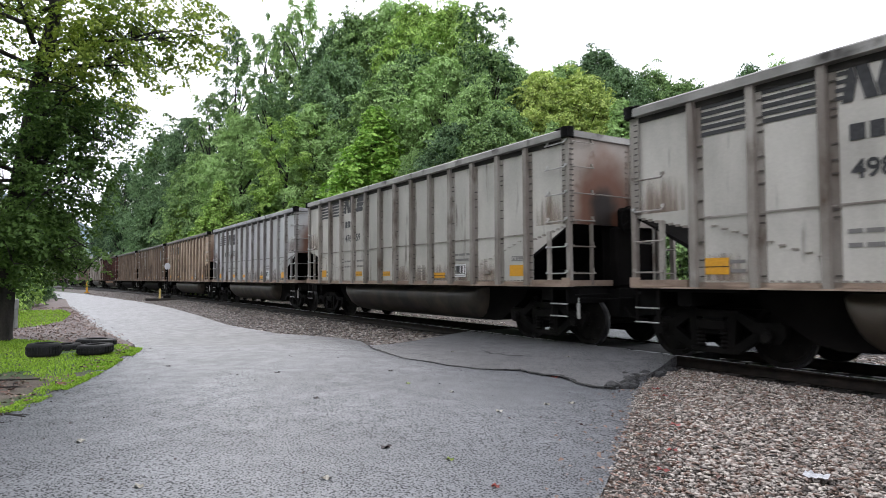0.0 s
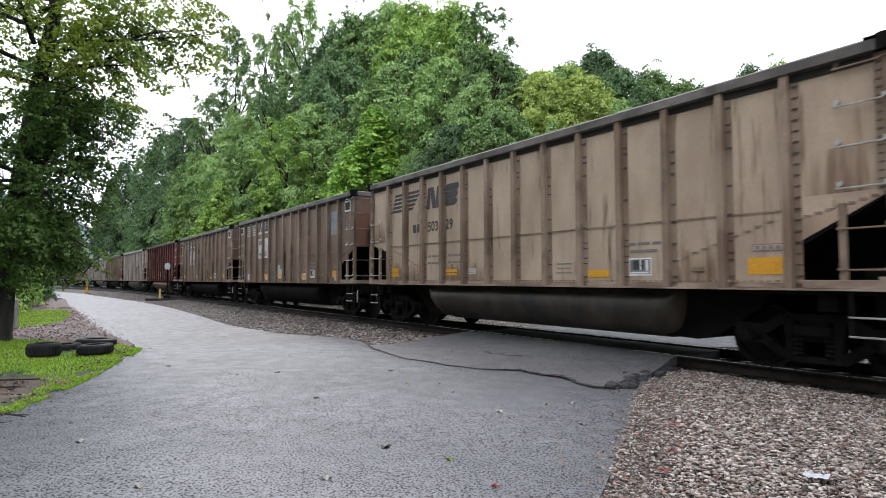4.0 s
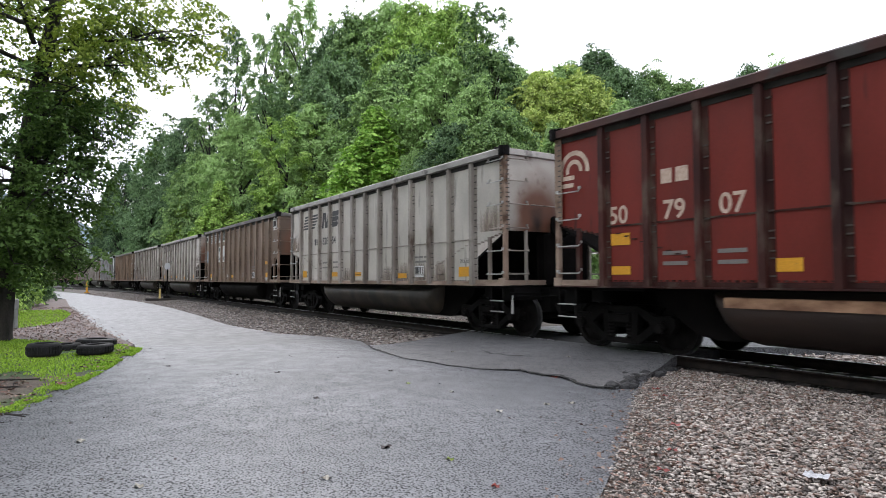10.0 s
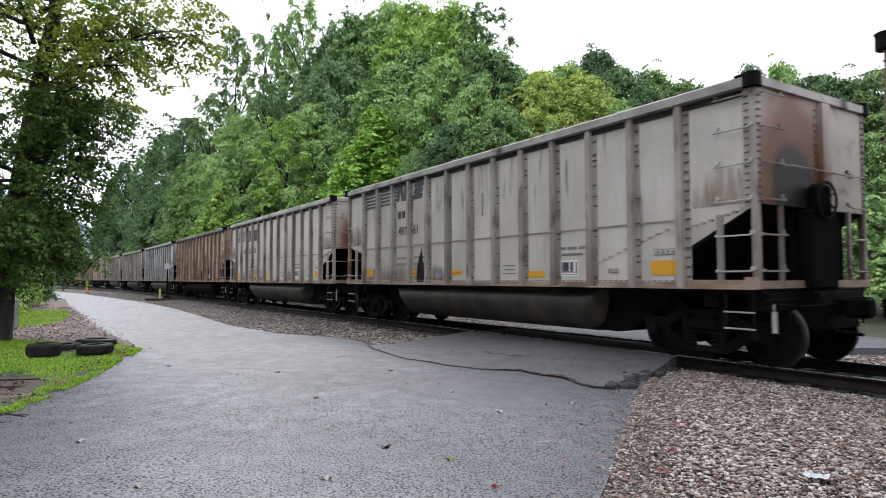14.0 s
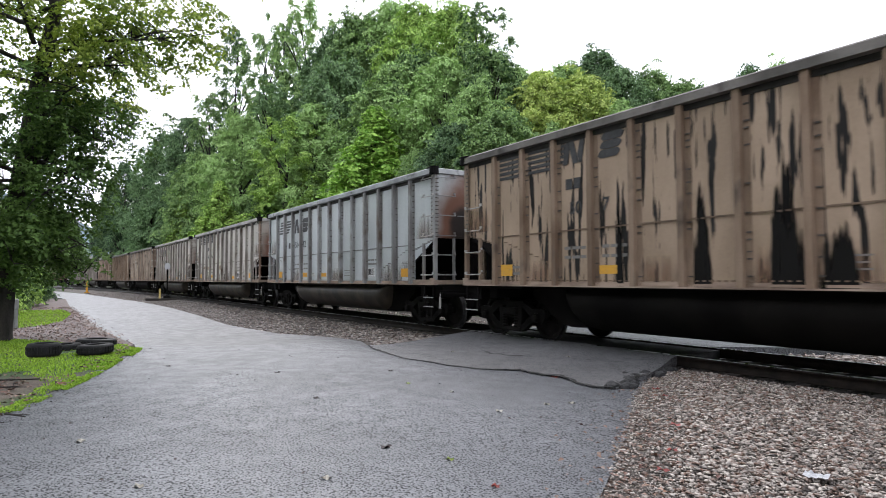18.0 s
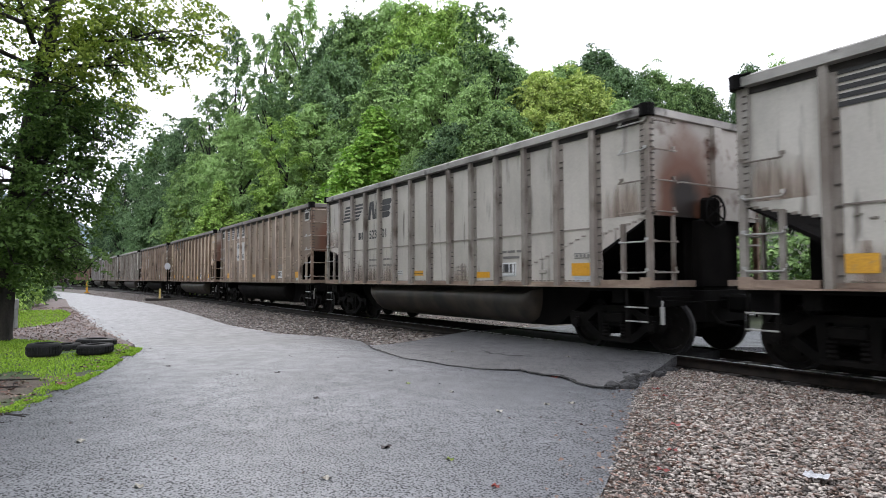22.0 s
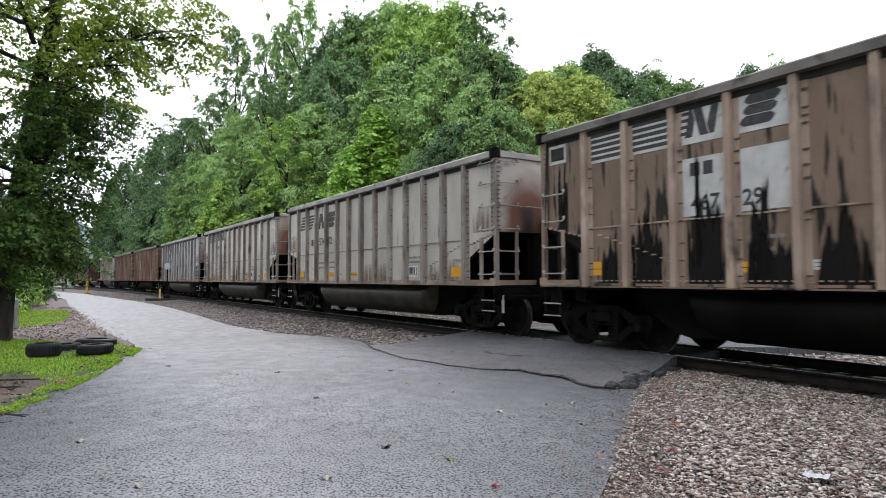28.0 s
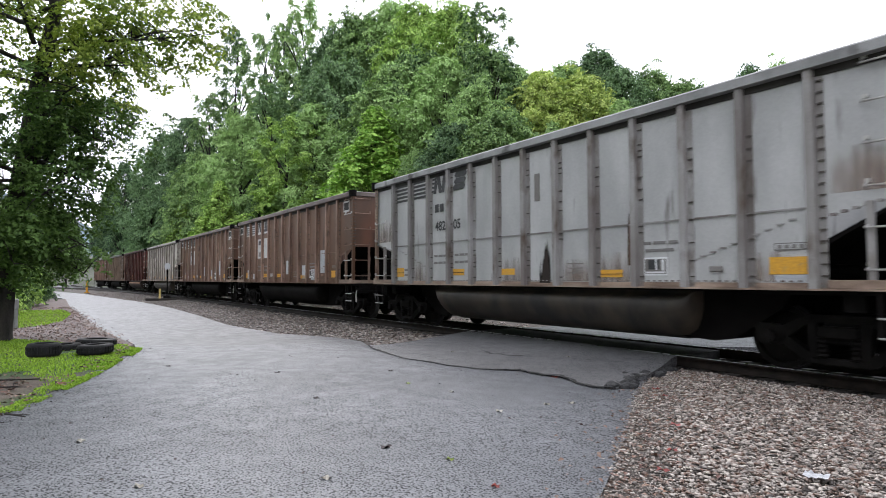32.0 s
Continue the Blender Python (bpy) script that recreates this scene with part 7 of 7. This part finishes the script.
def extras(i, car):
    """Patches and stains that single cars carry."""
    blue, white, black = M["blue_patch"], M["white_primer"], M["void"]
    if i == 4:
        plate(car, "steel_patch", bay(12) + 0.05, 3.18, 0.70, 0.80, blue, 0.002, "blue-grey repair plate")
        for x, w, h in ((bay(1) - 0.02, 0.3, 0.30), (bay(4) - 0.05, 0.36, 0.22), (bay(9) - 0.05, 0.48, 0.26)):
            plate(car, "primer_patch", x, 1.37, w, h, white, -0.002)
        plate(car, "primer_patch", bay(12) + 0.28, 1.30, 0.5, 0.22, white)
        plate(car, "primer_patch", bay(6) - 0.10, 1.50, 0.56, 0.40, white, -0.002)
        plate(car, "primer_patch", bay(6) - 0.20, 1.78, 0.30, 0.16, white, -0.002)
        plate(car, "primer_patch", bay(5) - 0.1, 1.42, 0.40, 0.36, M["blue_dark"], -0.002)
        stain(car, bay(7) - 0.40, 2.0, 0.2, 1.2, black, 3)
    if i == 5:
        stain(car, bay(7) - 0.42, 1.9, 0.24, 1.6, black, 4)
        stain(car, bay(8), 1.7, 0.16, 0.8, M["steel_brown"], 5)
    if i == 6:
        stain(car, bay(6) + 0.35, 2.0, 0.32, 1.3, black, 6)
        stain(car, bay(9), 1.6, 0.12, 0.6, black, 7)
    if i == 8:
        plate(car, "primer_patch", -6.25, 2.6, 0.5, 0.7, blue)
        plate(car, "primer_patch", bay(1), 1.3, 0.45, 0.14, white)
        plate(car, "primer_patch", bay(12) + 0.1, 1.28, 0.5, 0.18, white)
        plate(car, "reflector", bay(12) + 0.02, 2.0, 0.46, 0.14, M["yellow"])
    if i == 9:
        stain(car, bay(4) + 0.1, 1.62, 0.34, 0.85, black, 8)
        plate(car, "stencil_line", bay(7), 2.95, 0.05, 0.5, M["print_dark"])
        plate(car, "primer_patch", bay(5), 1.42, 0.3, 0.2, M["blue_patch"])
    if i == 11:
        for k, (b, z, h, w) in enumerate(((4, 2.0, 1.7, 0.12), (6, 1.9, 1.5, 0.3), (7, 1.8, 1.3, 0.5), (8, 1.55, 0.8, 0.45), (9, 1.75, 1.2, 0.4), (10, 1.6, 0.9, 0.4), (7, 2.6, 1.2, 0.12), (9, 2.5, 1.6, 0.10))):
            stain(car, bay(b) + 0.16 * (-1) ** k, z, w, h, black, 20 + k)
    if i == 13:
        spot(car, -4.38, 1.96, 0.17, 0.09, M["tan_rib"])
        spot(car, -3.50, 1.93, 0.19, 0.095, M["tan_rib"])
        spot(car, -0.53, 1.93, 0.23, 0.13, M["tan_rib"])
        stain(car, -0.17, 1.95, 0.28, 1.5, black, 42)
        stain(car, bay(7) - 0.1, 1.75, 0.10, 1.2, M["grime_shade"], 43)
        stain(car, bay(6) - 0.15, 1.45, 0.08, 0.55, M["grime_shade"], 44)
    if i == 17:
        stain(car, -6.32, 2.25, 0.34, 2.2, black, 49)
        for k, (b, z, h, w) in enumerate(((1, 1.55, 0.8, 0.4), (2, 1.75, 1.25, 0.62), (3, 1.8, 1.4, 0.72), (4, 1.9, 1.6, 0.34), (5, 1.6, 0.9, 0.6), (6, 1.9, 1.5, 0.45), (8, 1.6, 0.9, 0.5), (9, 1.7, 1.1, 0.3), (4, 1.5, 0.7, 0.72), (3, 2.4, 1.9, 0.10))):
            stain(car, bay(b) + 0.07 * (-1) ** k, z, w, h, black, 50 + k)
    if i == 19:
        stain(car, bay(4) - 0.3, 2.2, 0.3, 1.9, M["print_dark"], 60)
        stain(car, bay(7), 1.6, 0.18, 0.7, M["steel_brown"], 61)
    if i == 20:
        stain(car, bay(7) + 0.1, 1.6, 0.30, 0.85, M["steel_brown"], 62)
        plate(car, "weld_mark", bay(7) - 0.1, 3.1, 0.16, 0.55, M["print_light"])
        stain(car, bay(9) + 0.35, 1.9, 0.1, 0.8, M["rustbrown"], 63)
    if i in (21, 22):
        for b, z, w, h in ((1, 1.5, 0.2, 0.4), (2, 1.4, 0.2, 0.25), (7, 1.75, 0.25, 0.55), (9, 1.55, 0.35, 0.5), (10, 1.45, 0.35, 0.4), (11, 1.9, 0.4, 0.8)):
            plate(car, "primer_patch", bay(b), z, w, h, white)


def rust_runs(car, colour, seed):
    """Rust blooming above the sill and along the slanted lower edges of the end panels."""
    if colour in ("red", "brown", "rustbrown", "brown_streaked", "taupe"):
        return
    rr = random.Random(seed)
    for b in rr.sample(range(1, 13), 5):
        stain(car, bay(b), 1.42, 0.72, rr.choice((0.36, 0.5)), M["band_rust"], b, "rust_run")
    for x in (-6.34, 6.34):
        stain(car, x, 2.58, 0.80, 0.5, M["band_rust"], 1, "rust_run")


def spot(car, x, z, rx, rz, material):
    """A round patch where the paint has worn through."""
    bm = bmesh.new()
    bm.faces.new([bm.verts.new((rx * math.cos(k * 0.2618) * (1 + 0.05 * math.sin(3 * k)), 0, rz * math.sin(k * 0.2618))) for k in range(24)])
    part("worn_spot", bm, material, car, "round brown worn spot").matrix_basis = Matrix.Translation((x, FACE - 0.006, z))


CARS = []
for i, (colour, scheme, number, label, shift) in enumerate(TRAIN):
    car, wheels = coal_car(colour, scheme, number, label, 100 + i)
    extras(i, car)
    rust_runs(car, colour, 300 + i)
    CARS.append((car, wheels, 121.524 - PITCH * (i - 1) + shift + 6.965))


def motions():
    for car, wheels, start in CARS:
        rows = []
        for t in range(33):
            x = start + run(t)
            rows.append((t, pose(x, track_y(x), 0, rz=track_turn(x))))
        walk(car, rows)
        # the wheels roll while the car is near the crossing
        ts = [k / 15 for k in range(0, 32 * 15 + 1) if -34 < start + run(k / 15) < 12]
        if len(ts) < 2:
            continue
        ts = ([0.0] if ts[0] > 0.01 else []) + ts + ([32.0] if ts[-1] < 31.99 else [])
        for w, a in wheels:
            w_rows = []
            for k, t in enumerate(ts):
                u = ts[1] if (k == 0 and ts[0] == 0.0 and ts[1] > 0.1) else (ts[-2] if (k == len(ts) - 1 and ts[-1] == 32.0 and ts[-2] < 31.9) else t)
                turn = math.degrees(run(u) / AXLE_R) % 360
                w_rows.append((t, pose(a, 0, AXLE_R, ry=turn)))
            walk(w, w_rows)


motions()
